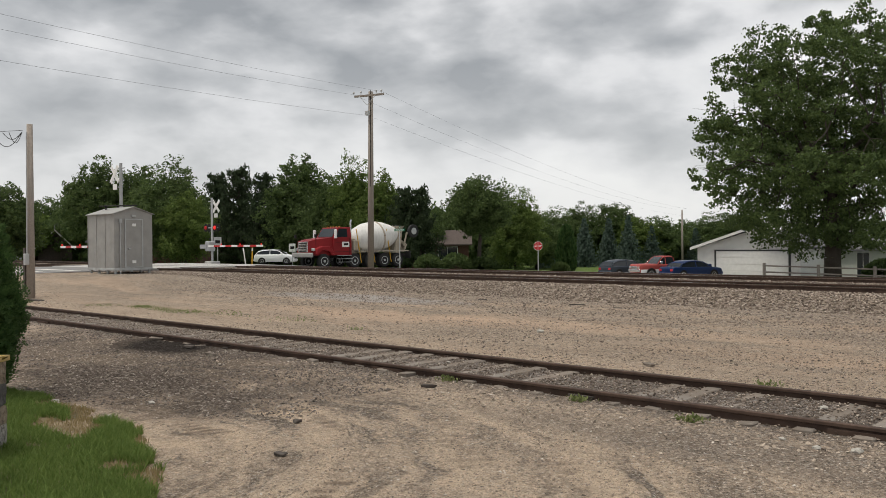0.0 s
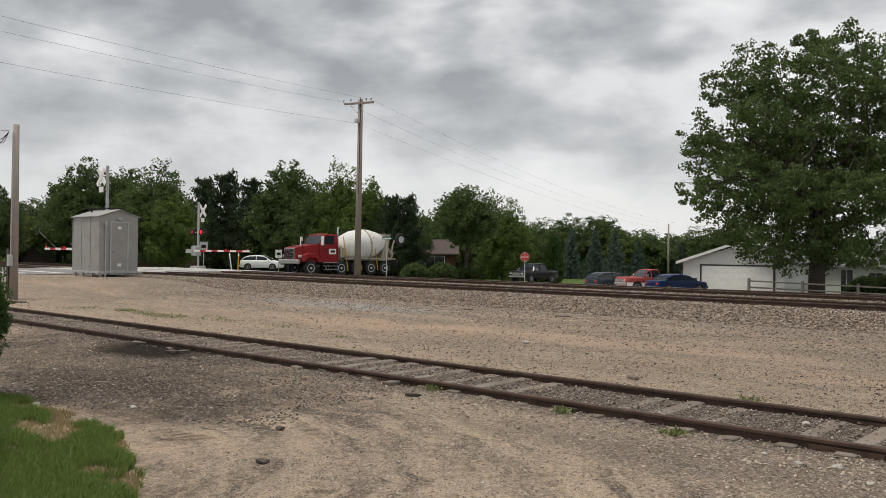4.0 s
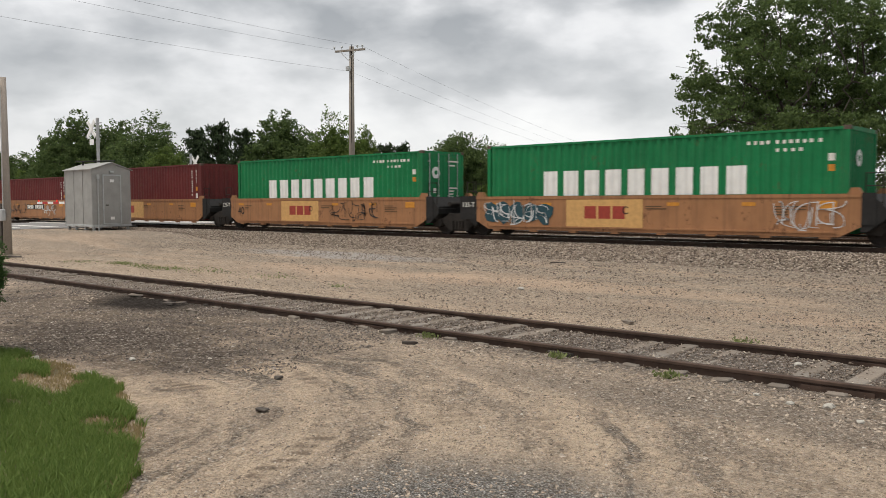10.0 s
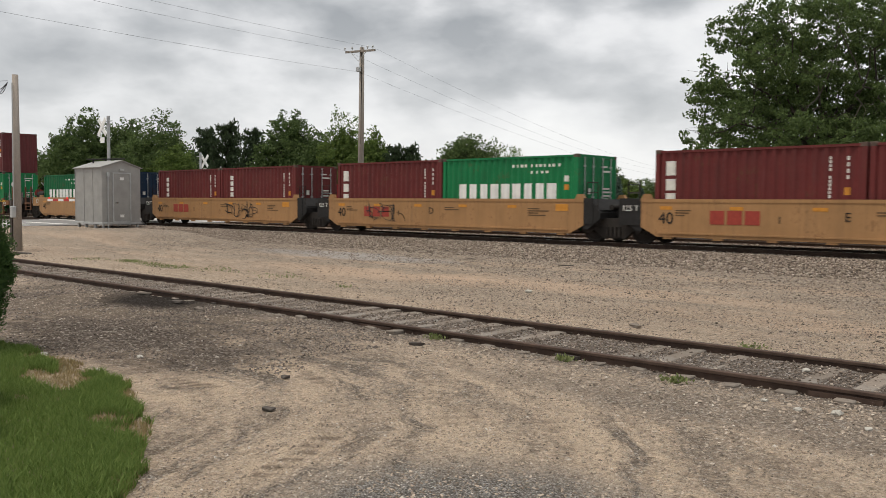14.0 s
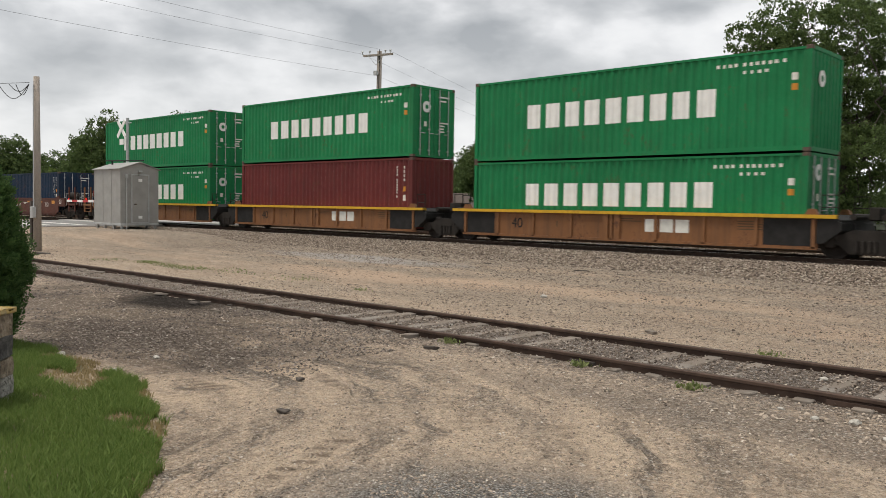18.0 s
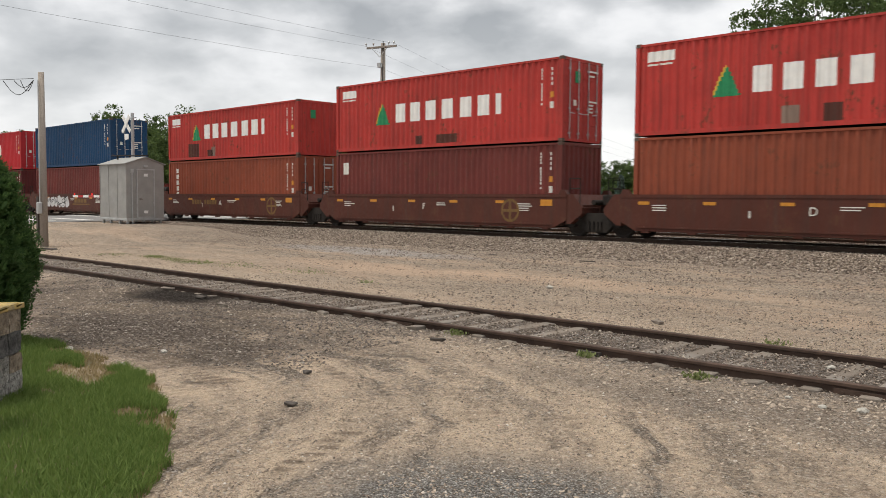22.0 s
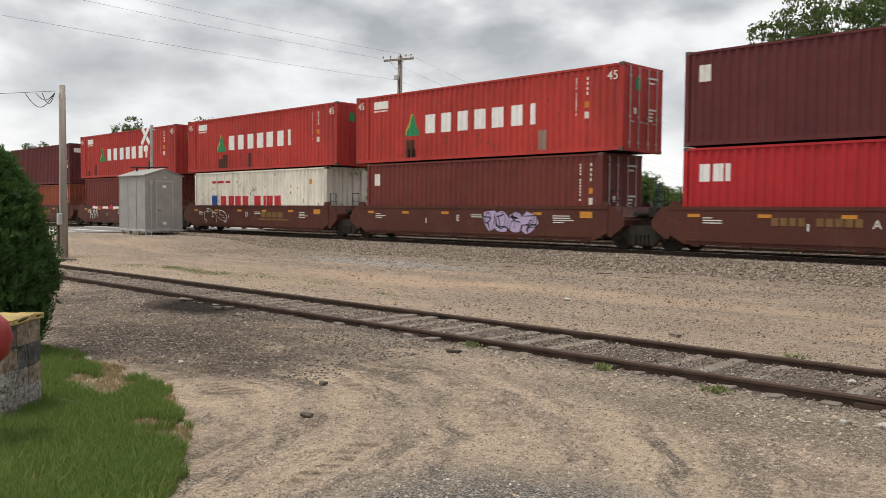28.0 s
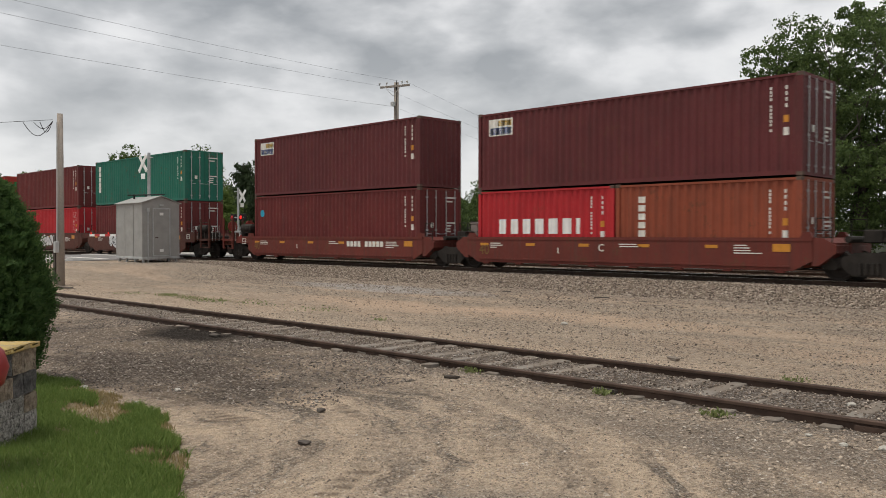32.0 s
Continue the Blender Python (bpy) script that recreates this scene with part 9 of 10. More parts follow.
garage_door()
house("house", -17.5, 77.0, 0, 12.0, 8.0, 2.5, 4.0, M_SIDING, M_SHINGLE, "low white house behind the garage under trees", 0, False, ((-4.2, 0.2, 0.9, 2.0), (-2.0, 1.0, 1.0, 1.0), (2.0, 1.0, 1.4, 1.1)))
house("house", -78.9, 80.2, 43, 12.0, 8.0, 3.3, 5.0, M_BRICK, M_BROWNROOF, "low brown brick house with pale window frames", 0, False, ((-1.6, 1.5, 1.2, 1.3), (0.9, 1.5, 1.0, 1.3), (3.3, 1.3, 2.4, 1.6)))
house("house", -116.0, 50.0, 62, 11.0, 9.0, 3.0, 5.8, M_BRICK, M_SHINGLE, "brown house with a grey shingle roof among trees", 0, False, ((-2.5, 1.0, 1.2, 1.3),), z=-0.7)
house("porch_house", -112.0, 45.5, 62, 4.0, 4.0, 2.6, 4.6, M_BROWNROOF, M_BROWNROOF, "small brown gable with white trim on a house", 0, True, (), z=-0.7)
house("house", -93.0, 49.0, 50, 12.0, 8.0, 2.6, 3.6, M_BRICK, M_SHINGLE, "low brown house half hidden by trees", 0, False, ((-3.0, 0.9, 1.0, 1.2), (0.0, 0.9, 1.0, 1.2), (3.0, 0.9, 1.0, 1.2)))


def rail_fence():
    t = thing("split_rail_fence", pose(0, 0, 0), "weathered two-rail wooden fence before the garage", "fence")
    P = [(-22.6 + 3.05 * i, 55.3 + 1.25 * i) for i in range(5)]
    for x, y in P:
        bm = bmesh.new()
        box(bm, x - 0.08, x + 0.08, y - 0.08, y + 0.08, gz(x, y) - 0.2, gz(x, y) + 1.0)
        part("post", bm, M_POLE, t, bevel=0.015)
    for (x0, y0), (x1, y1) in zip(P, P[1:]):
        for h in (0.4, 0.82):
            bm = bmesh.new()
            tube(bm, (x0, y0, gz(x0, y0) + h), (x1, y1, gz(x1, y1) + h), 0.055, n=6)
            part("rail", bm, M_POLE, t)


rail_fence()

# ---- trees and plants ----


def quads(name, centres, size, material, seed, lean=None, stretch=1.0):
    """Leaf blades: one folded pair of triangles at each centre, turned at random."""
    rng = np.random.default_rng(seed)
    n = len(centres)
    u = rng.normal(size=(n, 3))
    u /= np.linalg.norm(u, axis=1)[:, None]
    if lean is not None:
        u = u * 0.6 + lean
        u /= np.linalg.norm(u, axis=1)[:, None]
    w = np.cross(u, rng.normal(size=(n, 3)))
    w /= np.linalg.norm(w, axis=1)[:, None]
    nn = np.cross(u, w)
    s = size * rng.uniform(0.55, 1.3, n)[:, None]
    c = np.asarray(centres)
    v = np.stack([c - u * s * stretch, c + w * s * 0.62 + nn * s * 0.2, c + u * s * stretch, c - w * s * 0.62 + nn * s * 0.2], 1).reshape(-1, 3)
    faces = np.array([(0, 1, 2), (0, 2, 3)])[None] + (np.arange(n) * 4)[:, None, None]
    faces = faces.reshape(-1, 3)
    me = bpy.data.meshes.new(name)
    me.vertices.add(len(v))
    me.vertices.foreach_set("co", v.reshape(-1))
    me.loops.add(len(faces) * 3)
    me.loops.foreach_set("vertex_index", faces.reshape(-1))
    me.polygons.add(len(faces))
    me.polygons.foreach_set("loop_start", np.arange(len(faces)) * 3)
    me.update(calc_edges=True)
    me.materials.append(material)
    return me


def limb(bm, p, q, r0, r1, rng, n=4, bend=0.12, sides=7):
    """A crooked tapering limb; returns the points along it."""
    p, q = Vector(p), Vector(q)
    d = (q - p).length
    pts = [p]
    for i in range(1, n + 1):
        s = i / n
        pts.append(p.lerp(q, s) + Vector(rng.normal(size=3)) * d * bend * math.sin(math.pi * s) * 0.5 + Vector((0, 0, d * 0.08 * math.sin(math.pi * s))))
    for i in range(n):
        tube(bm, pts[i], pts[i + 1], r0 + (r1 - r0) * i / n, r0 + (r1 - r0) * (i + 1) / n, sides, False)
    return pts


def broadleaf(name, label, high, radius, bare, material, seed, boughs, bough_r, clumps, per, leaf, trunk_r, limbs=8, outline=None, flat=0.62, inner=0.12, puff=(0.18, 0.34)):
    """A broad-leaved tree: trunk, limbs that fork to boughs, and clumps of leaves on the twigs of each bough."""
    rng = np.random.default_rng(seed)
    outline = outline or (lambda s: math.sin(math.pi * min(1, 0.14 + 0.86 * s)) ** 0.55 if s < 1 else 0)
    t = thing(name, pose(0, 0, 0), label, "tree")
    bm = bmesh.new()
    fork = bare + (high - bare) * 0.22
    trunk_pts = limb(bm, (0, 0, -0.3), (rng.normal() * 0.2, rng.normal() * 0.2, fork), trunk_r * 1.15, trunk_r * 0.75, rng, 4, 0.03, 10)
    for a in range(5):
        an = a * 1.26
        tube(bm, (math.cos(an) * trunk_r * 0.7, math.sin(an) * trunk_r * 0.7, -0.3), (math.cos(an) * trunk_r * 0.3, math.sin(an) * trunk_r * 0.3, trunk_r * 1.6), trunk_r * 0.55, trunk_r * 0.3, 6, False)
    part("trunk", bm, M_BARK, t)
    off = rng.uniform(0, 50, 3)
    centres = []
    while len(centres) < boughs:
        best, far = None, -1
        for _ in range(7):
            s = rng.random()
            an = rng.uniform(0, 2 * math.pi)
            lump = 1 + 0.26 * noise.noise((math.cos(an) * 1.5 + off[0], math.sin(an) * 1.5 + off[1], s * 4 + off[2]))
            r = max(0.0, radius * outline(s) * lump - bough_r * 0.7) * math.sqrt(rng.uniform(inner, 1.0))
            c = Vector((r * math.cos(an), r * math.sin(an), bare + bough_r * flat * 0.5 + (high - bare - bough_r * flat * 1.2) * s))
            d = min([(c - o).length for o in centres] or [9])
            if d > far:
                best, far = c, d
        centres.append(best)
    # each limb leads to the boughs on its side of the tree
    order = sorted(centres, key=lambda c: math.atan2(c.y, c.x))
    step_n = max(1, math.ceil(len(order) / limbs))
    for i in range(0, len(order), step_n):
        group = order[i:i + step_n]
        mid = sum(group, Vector()) / len(group)
        start = trunk_pts[-1].lerp(trunk_pts[-2], rng.uniform(0, 0.8))
        bm = bmesh.new()
        lp = limb(bm, start, start.lerp(mid, 1.0), trunk_r * 0.32, trunk_r * 0.11, rng, 5, 0.10)
        for c in group:
            a = min(lp[1:], key=lambda p: (p - c).length)
            tw = limb(bm, a, c, trunk_r * 0.11, trunk_r * 0.035, rng, 4, 0.16, 5)
            for k in range(5):
                d = Vector(rng.normal(size=3)).normalized()
                limb(bm, tw[2 + k % 3], c + Vector((d.x, d.y, abs(d.z) * flat)) * bough_r * 0.7, trunk_r * 0.035, trunk_r * 0.012, rng, 2, 0.2, 4)
        part("limb", bm, M_BARK, t)
    pts = []
    for c in centres:
        size = bough_r * rng.uniform(0.65, 1.2)
        for _ in range(clumps):
            d = rng.normal(size=3)
            d *= rng.random() ** 0.36 / np.linalg.norm(d)
            d[2] = d[2] * flat - 0.10 * (d[0] ** 2 + d[1] ** 2)
            cr = size * rng.uniform(*puff)
            e = rng.normal(size=(per, 3))
            e *= (rng.random(per) ** 0.4 / np.linalg.norm(e, axis=1))[:, None]
            pts.append(e * (cr, cr, cr * (0.62 if flat < 0.9 else 0.9)) + np.array(c) + d * size)
    crown = quads("crown", np.concatenate(pts), leaf, material, seed + 1)
    part("crown", crown, material, t, kind="stuff")
    return t


def spruce(label, high, radius, material, seed, tiers=17, dense=26):
    rng = np.random.default_rng(seed)
    t = thing("spruce_tree", pose(0, 0, 0), label, "tree")
    bm = bmesh.new()
    lathe(bm, [(0, radius * 0.10), (high, 0.02)], (0, 0, -0.2), (0, 0, high), 8)
    part("trunk", bm, M_BARK, t)
    pts = []
    for i in range(tiers):
        s = i / (tiers - 1)
        z = high * (0.06 + 0.92 * s)
        R = radius * (1 - s) ** 0.85 + 0.08
        m = max(5, int(13 * (1 - s) + 5))
        for k in range(m):
            an = 2 * math.pi * (k + rng.random()) / m
            Lb = R * rng.uniform(0.75, 1.12)
            q = np.linspace(0.1, 1, dense)[:, None]
            droop = -0.22 * Lb * q ** 1.5 + 0.12 * Lb * np.maximum(0, q - 0.75)
            line = np.hstack([math.cos(an) * Lb * q, math.sin(an) * Lb * q, z + droop])
            pts.append(line + rng.normal(size=line.shape) * np.array([0.10, 0.10, 0.05]) * (0.4 + radius / 2))
    me = quads("needles", np.concatenate(pts), 0.14 * (0.5 + radius / 2.5), material, seed + 1, np.array([0, 0, -0.5]), 1.3)
    part("needles", me, material, t, kind="stuff")
    return t


def pine(label, high, radius, seed):
    """An open pine: rising branches of uneven length with tufts of needles."""
    rng = np.random.default_rng(seed)
    t = thing("pine_tree", pose(0, 0, 0), label, "tree")
    bm = bmesh.new()
    lathe(bm, [(0, 0.24), (high * 0.6, 0.13), (high * 0.98, 0.02)], (0, 0, -0.2), (0, 0, high), 8)
    part("trunk", bm, M_BARK, t)
    pts = []
    bm = bmesh.new()
    tiers = 17
    for i in range(tiers):
        s = i / tiers
        m = 6 if s < 0.7 else 4
        for k in range(m):
            an = 2 * math.pi * (k + rng.random()) / m
            Lb = radius * ((1 - s) ** 0.62 * rng.uniform(0.55, 1.12) + 0.07)
            z = high * (0.07 + 0.86 * s + rng.uniform(-0.02, 0.02))
            rise = rng.uniform(0.02, 0.34) + 0.35 * s
            tip = Vector((Lb * math.cos(an), Lb * math.sin(an), z + rise * Lb))
            tube(bm, (0, 0, z), tip, 0.045, 0.012, 4, False)
            for q in (0.35, 0.52, 0.68, 0.84, 1.0):
                c = np.array((tip.x * q, tip.y * q, z + rise * Lb * q * q)) + rng.normal(size=3) * (0.14, 0.14, 0.09)
                e = rng.normal(size=(19, 3)) * (0.26, 0.26, 0.15) * (1.15 - 0.3 * s)
                pts.append(e + c)
    part("branch", bm, M_BARK, t, kind="stuff")
    part("needles", quads("needles", np.concatenate(pts), 0.145, M_NEEDLE_DARK, seed + 1, np.array([0, 0, 0.4]), 1.7), M_NEEDLE_DARK, t, kind="stuff")
    return t


def sprays(name, c, out, n_blade, length, blade, material, seed):
    """Flat fern-like sprays, each a fan of small blades along a stem."""
    rng = np.random.default_rng(seed)
    n = len(c)
    d = out + rng.normal(size=(n, 3)) * 0.45
    d /= np.linalg.norm(d, axis=1)[:, None]
    w = np.cross(d, rng.normal(size=(n, 3)))
    w /= np.linalg.norm(w, axis=1)[:, None]
    L = length * rng.uniform(0.6, 1.3, n)[:, None]
    nrm = np.cross(d, w)
    V = []
    for k in range(n_blade):
        q = (k + 0.5) / n_blade
        side = 0 if k == n_blade - 1 else (1 if k % 2 else -1)
        dirn = d * 0.75 + w * side * 0.75
        dirn /= np.linalg.norm(dirn, axis=1)[:, None]
        b = c + d * L * (q - 0.4) + np.array([0, 0, -0.35]) * L * (q - 0.2) ** 2
        ln = blade * (1.25 - 0.7 * q) * rng.uniform(0.8, 1.2, n)[:, None]
        x = np.cross(dirn, nrm)
        V.append(np.stack([b, b + dirn * ln * 0.5 + x * ln * 0.23, b + dirn * ln, b + dirn * ln * 0.5 - x * ln * 0.23], 1))
    v = np.concatenate(V).reshape(-1, 3)
    m = len(v) // 4
    faces = (np.array([(0, 1, 2), (0, 2, 3)])[None] + (np.arange(m) * 4)[:, None, None]).reshape(-1, 3)
    me = bpy.data.meshes.new(name)
    me.vertices.add(len(v))
    me.vertices.foreach_set("co", v.reshape(-1))
    me.loops.add(len(faces) * 3)
    me.loops.foreach_set("vertex_index", faces.reshape(-1))
    me.polygons.add(len(faces))
    me.polygons.foreach_set("loop_start", np.arange(len(faces)) * 3)
    me.update(calc_edges=True)
    me.materials.append(material)
    return me


def cedar(label, high, radius, seed, n=16000, leaf=0.10, material=None):
    """A dense upright evergreen clipped by nobody, with sprays that stand out."""
    rng = np.random.default_rng(seed)
    t = thing("arborvitae", pose(0, 0, 0), label, "shrub")
    bm = bmesh.new()
    lathe(bm, [(0, 0.09), (high * 0.9, 0.02)], (0, 0, -0.2), (0, 0, high), 7)
    part("trunk", bm, M_BARK, t)
    s = rng.random(n) ** 0.8
    an = rng.uniform(0, 2 * np.pi, n)
    lump = np.array([1 + 0.14 * noise.noise((math.cos(a) * 2.2, math.sin(a) * 2.2, z * 4 + seed)) + 0.22 * noise.noise((math.cos(a) * 5, math.sin(a) * 5, z * 9)) for a, z in zip(an, s)])
    R = radius * np.minimum(1, (1 - s) ** 0.40 * 1.22) * np.minimum(1, 0.72 + s * 2) * lump
    r = R * np.sqrt(rng.uniform(0.35, 1.02, n)) 
    c = np.stack([r * np.cos(an), r * np.sin(an), 0.05 + s * high], 1)
    c[:, 2] += 0.25 * (r / radius) * rng.random(n)
    out = np.stack([np.cos(an) * 0.6, np.sin(an) * 0.6, np.full(n, 0.7)], 1)
    if leaf < 0.2:
        me = sprays("foliage", c, out, 9, 0.16, leaf, M_CEDAR, seed + 1)
    else:
        me = quads("foliage", c, leaf, M_CEDAR, seed + 1, out, 1.5)
    part("foliage", me, material or M_CEDAR, t, kind="stuff")
    return t


def bush(label, x, y, r, seed, material):
    rng = np.random.default_rng(seed)
    t = thing("bush", pose(x, y, gz(x, y)), label, "shrub", "clipped bushes")
    n = 2600
    d = rng.normal(size=(n, 3))
    d /= np.linalg.norm(d, axis=1)[:, None]
    d[:, 2] = np.abs(d[:, 2])
    c = d * (r * rng.uniform(0.7, 1.0, n)[:, None]) * (1, 1, 0.95) + (0, 0, 0.12)
    bm = bmesh.new()
    for a in range(4):
        tube(bm, (0, 0, -0.1), (0.4 * r * math.cos(a * 1.6), 0.4 * r * math.sin(a * 1.6), 0.7 * r), 0.03, 0.01, 5)
    part("stem", bm, M_BARK, t)
    part("foliage", quads("foliage", c, 0.16, material, seed), material, t, kind="stuff")


MAPLE_SHAPE = ((0.0, 0.40), (0.08, 0.74), (0.24, 1.0), (0.40, 0.92), (0.62, 0.94), (0.76, 0.80), (0.87, 0.52), (0.95, 0.26), (1.0, 0.10))


def maple_outline(s):
    for (a, ra), (b, rb) in zip(MAPLE_SHAPE, MAPLE_SHAPE[1:]):
        if s <= b:
            return ra + (rb - ra) * (s - a) / (b - a)
    return 0.1


maple = broadleaf("maple_tree", "large dark green maple with a broad airy crown and thick trunk", 19.9, 9.6, 2.0, M_LEAF_DARK, 71, 92, 2.4, 30, 42, 0.118, 0.50, limbs=20, outline=maple_outline, flat=0.70, inner=0.06, puff=(0.16, 0.30))
maple.matrix_basis = pose(-19.6, 59.4, gz(-19.6, 59.4))

TREE_WORDS = {"dark": "dense dark green broadleaf tree", "mid": "green broadleaf tree in the far row", "light": "light green broadleaf tree in the far row", "airy": "open-crowned green tree with visible limbs",
              "pine": "dark open-branched pine tree in the far row", "spruce": "blue-green spruce tree in a row", "cedar": "dense upright dark arborvitae"}
MODEL_H, MODEL_R, WOOD_H, WOOD_R = 11.0, 4.0, 7.0, 7.0
far_tree = lambda label, bare, mat, seed, boughs=27, br=1.95, per=28, leaf=0.135, wide=MODEL_R, tall=MODEL_H, flat=0.95, **kw: broadleaf("broadleaf_tree", label, tall, wide, bare, mat, seed, int(boughs * 1.6), br, 26, per, leaf, 0.22, limbs=7, flat=flat, **kw)
MODELS = {
    "dark": [far_tree(TREE_WORDS["dark"], 0.9, M_LEAF_DARK, 80 + i, 30) for i in range(3)],
    "tall": [far_tree("dark green tree with a clear trunk and round crown", 4.4, M_LEAF_DARK, 86 + i, 26) for i in range(1)],
    "mid": [far_tree(TREE_WORDS["mid"], 0.7, M_LEAF_MID, 90 + i, 28) for i in range(3)],
    "light": [far_tree(TREE_WORDS["light"], 0.7, M_LEAF_LIGHT, 100 + i, 27) for i in range(2)],
    "airy": [far_tree(TREE_WORDS["airy"], 2.2, M_LEAF_MID, 110 + i, 21, 1.7) for i in range(2)],
    "pine": [pine(TREE_WORDS["pine"], MODEL_H, MODEL_R, 120 + i) for i in range(3)],
    "spruce": [spruce(TREE_WORDS["spruce"], MODEL_H, MODEL_R, M_NEEDLE, 130 + i, 18, 16) for i in range(2)],
    "wood_mid": [far_tree("green tree of the wood behind the houses", 0.5, M_LEAF_MID, 170 + i, 34, 2.3, 18, 0.20, WOOD_R, WOOD_H, 1.0) for i in range(2)],
    "wood_dark": [far_tree("dark green tree of the wood behind", 0.5, M_LEAF_DARK, 175 + i, 34, 2.3, 18, 0.20, WOOD_R, WOOD_H, 1.0) for i in range(2)],
    "wood_light": [far_tree("light green tree of the wood behind", 0.5, M_LEAF_LIGHT, 178, 34, 2.3, 18, 0.20, WOOD_R, WOOD_H, 1.0)],
    "cedar": [cedar(TREE_WORDS["cedar"], MODEL_H, MODEL_R, 140, 5000, 0.45)]}
# kind, bearing to the left of +y, distance, height of the top, radius
ROW_A = (
    ('dark', 70.7, 76.7, 7.3, 2.2), ('mid', 68.7, 144.1, 9.4, 4.8), ('airy', 66.6, 128.0, 11.8, 2.2),
    ('airy', 65.6, 106.0, 12.2, 3.4), ('mid', 63.1, 106.4, 11.6, 3.2), ('mid', 61.1, 92.5, 10.5, 3.3),
    ('light', 60.2, 87.8, 7.8, 2.3), ('pine', 58.2, 99.4, 10.6, 2.6), ('pine', 56.8, 99.8, 11.5, 2.7),
    ('pine', 55.2, 100.2, 10.7, 2.4), ('dark', 52.8, 99.4, 12.4, 3.8), ('mid', 50.6, 92.8, 9.5, 3.1),
    ('light', 49.2, 104.6, 12.5, 2.9), ('light', 47.5, 105.3, 11.6, 3.0), ('pine', 45.8, 100.1, 9.1, 2.3),
    ('pine', 44.7, 100.0, 9.2, 2.2), ('tall', 40.7, 88.1, 9.0, 2.9),
    ('light', 38.2, 101.0, 8.4, 2.8), ('mid', 36.8, 118.7, 6.5, 3.2), ('mid', 35.3, 141.3, 7.4, 4.0),
)
ROW_B = (
    ('dark', 33.7, 144.0, 8.2, 3.8), ('dark', 31.7, 148.0, 9.0, 4.5), ('light', 30.1, 143.7, 6.4, 3.8),
    ('mid', 28.8, 146.6, 6.2, 4.0), ('mid', 27.0, 156.2, 6.0, 4.2), ('mid', 25.3, 147.1, 6.3, 3.8),
    ('mid', 24.0, 146.1, 6.5, 3.9), ('spruce', 36.2, 125.0, 4.2, 1.9), ('spruce', 33.6, 130.0, 5.5, 2.3),
    ('spruce', 32.0, 135.0, 5.6, 2.2), ('spruce', 30.7, 132.0, 5.9, 2.4), ('spruce', 29.2, 140.0, 4.4, 2.2),
    ('spruce', 26.4, 145.0, 4.1, 2.2), ('cedar', 34.8, 106.0, 3.9, 1.25), ('mid', 20.0, 108.8, 4.0, 3.4),
    ('dark', 17.4, 108.8, 4.9, 3.6), ('mid', 15.6, 108.3, 4.2, 3.2),
)


def plant(kind, bearing, dist, top, radius, used={}):
    x, y = -dist * math.sin(radians(bearing)), dist * math.cos(radians(bearing))
    z = gz(x, y)
    k = used.get(kind, 0)
    used[kind] = k + 1
    model = MODELS[kind][k % len(MODELS[kind])]
    m = pose(x, y, z, 0, 0, 47 * k + 13 * bearing)
    o = model if k < len(MODELS[kind]) else copy_thing(model, m)
    o.matrix_basis = m
    w = radius / (WOOD_R if kind.startswith("wood") else MODEL_R) * (1.0 if kind in ("spruce", "cedar") else 1.25 if kind == "pine" else 1.32)
    o.scale = (w, w, (top - z) / (WOOD_H if kind.startswith("wood") else MODEL_H))


for kind, bearing, dist, top, radius in ROW_A + ROW_B:
    if 43.5 < bearing < 60:         # keep clear of the side street
        k = max(1.0, 70 / (dist * math.cos(radians(bearing))))
        dist, top, radius = dist * k, 1.8 + (top - 1.8) * k, radius * k
    plant(kind, bearing, dist, top, radius)
# the wood behind closes the view
r_ = random.Random(5)
for i in range(58):
    b = 12 + 66 * (i + r_.uniform(-0.3, 0.3)) / 58
    d = r_.uniform(150, 175) if b < 38 else r_.uniform(74, 84) / math.cos(radians(b)) if b < 60 else r_.uniform(112, 135)
    if 38.5 < b < 46:
        d = r_.uniform(94, 102) / math.cos(radians(b))
    if abs(d * math.sin(radians(b)) - 51) < 9 or 65.5 < b < 70.5:
        continue
    plant("wood_" + r_.choice(("mid", "light", "mid", "light", "dark") if b < 38 or b > 60 else ("dark", "dark", "mid")), b, d, r_.uniform(3.6, 5.2) if b < 38 else r_.uniform(6.0, 8.5), r_.uniform(4.4, 5.8))

for i, (b, d, r) in enumerate(((44.2, 86.5, 1.5), (42.3, 87, 1.7), (40.6, 88, 1.35), (40.1, 88.4, 1.2), (35.2, 104.0, 1.15), (15.5, 71.5, 1.5), (14.1, 70.0, 1.7), (12.7, 71.0, 1.6))):
    bush("clipped dark green round bush before a house", -d * math.sin(radians(b)), d * math.cos(radians(b)), r, 150 + i, M_LEAF_DARK)

# ---- close by: hedge, gatepost, lawn ----
hedge = cedar("tall dense green arborvitae hedge plant at the yard's edge", 2.45, 0.85, 160, 16000, 0.055)
hedge.matrix_basis = pose(-10.95, 3.10, 0.0)
hedge2 = cedar("green arborvitae hedge plant beside another", 2.3, 0.95, 161, 5000, 0.06)
hedge2.matrix_basis = pose(-11.9, 2.2, 0.0)


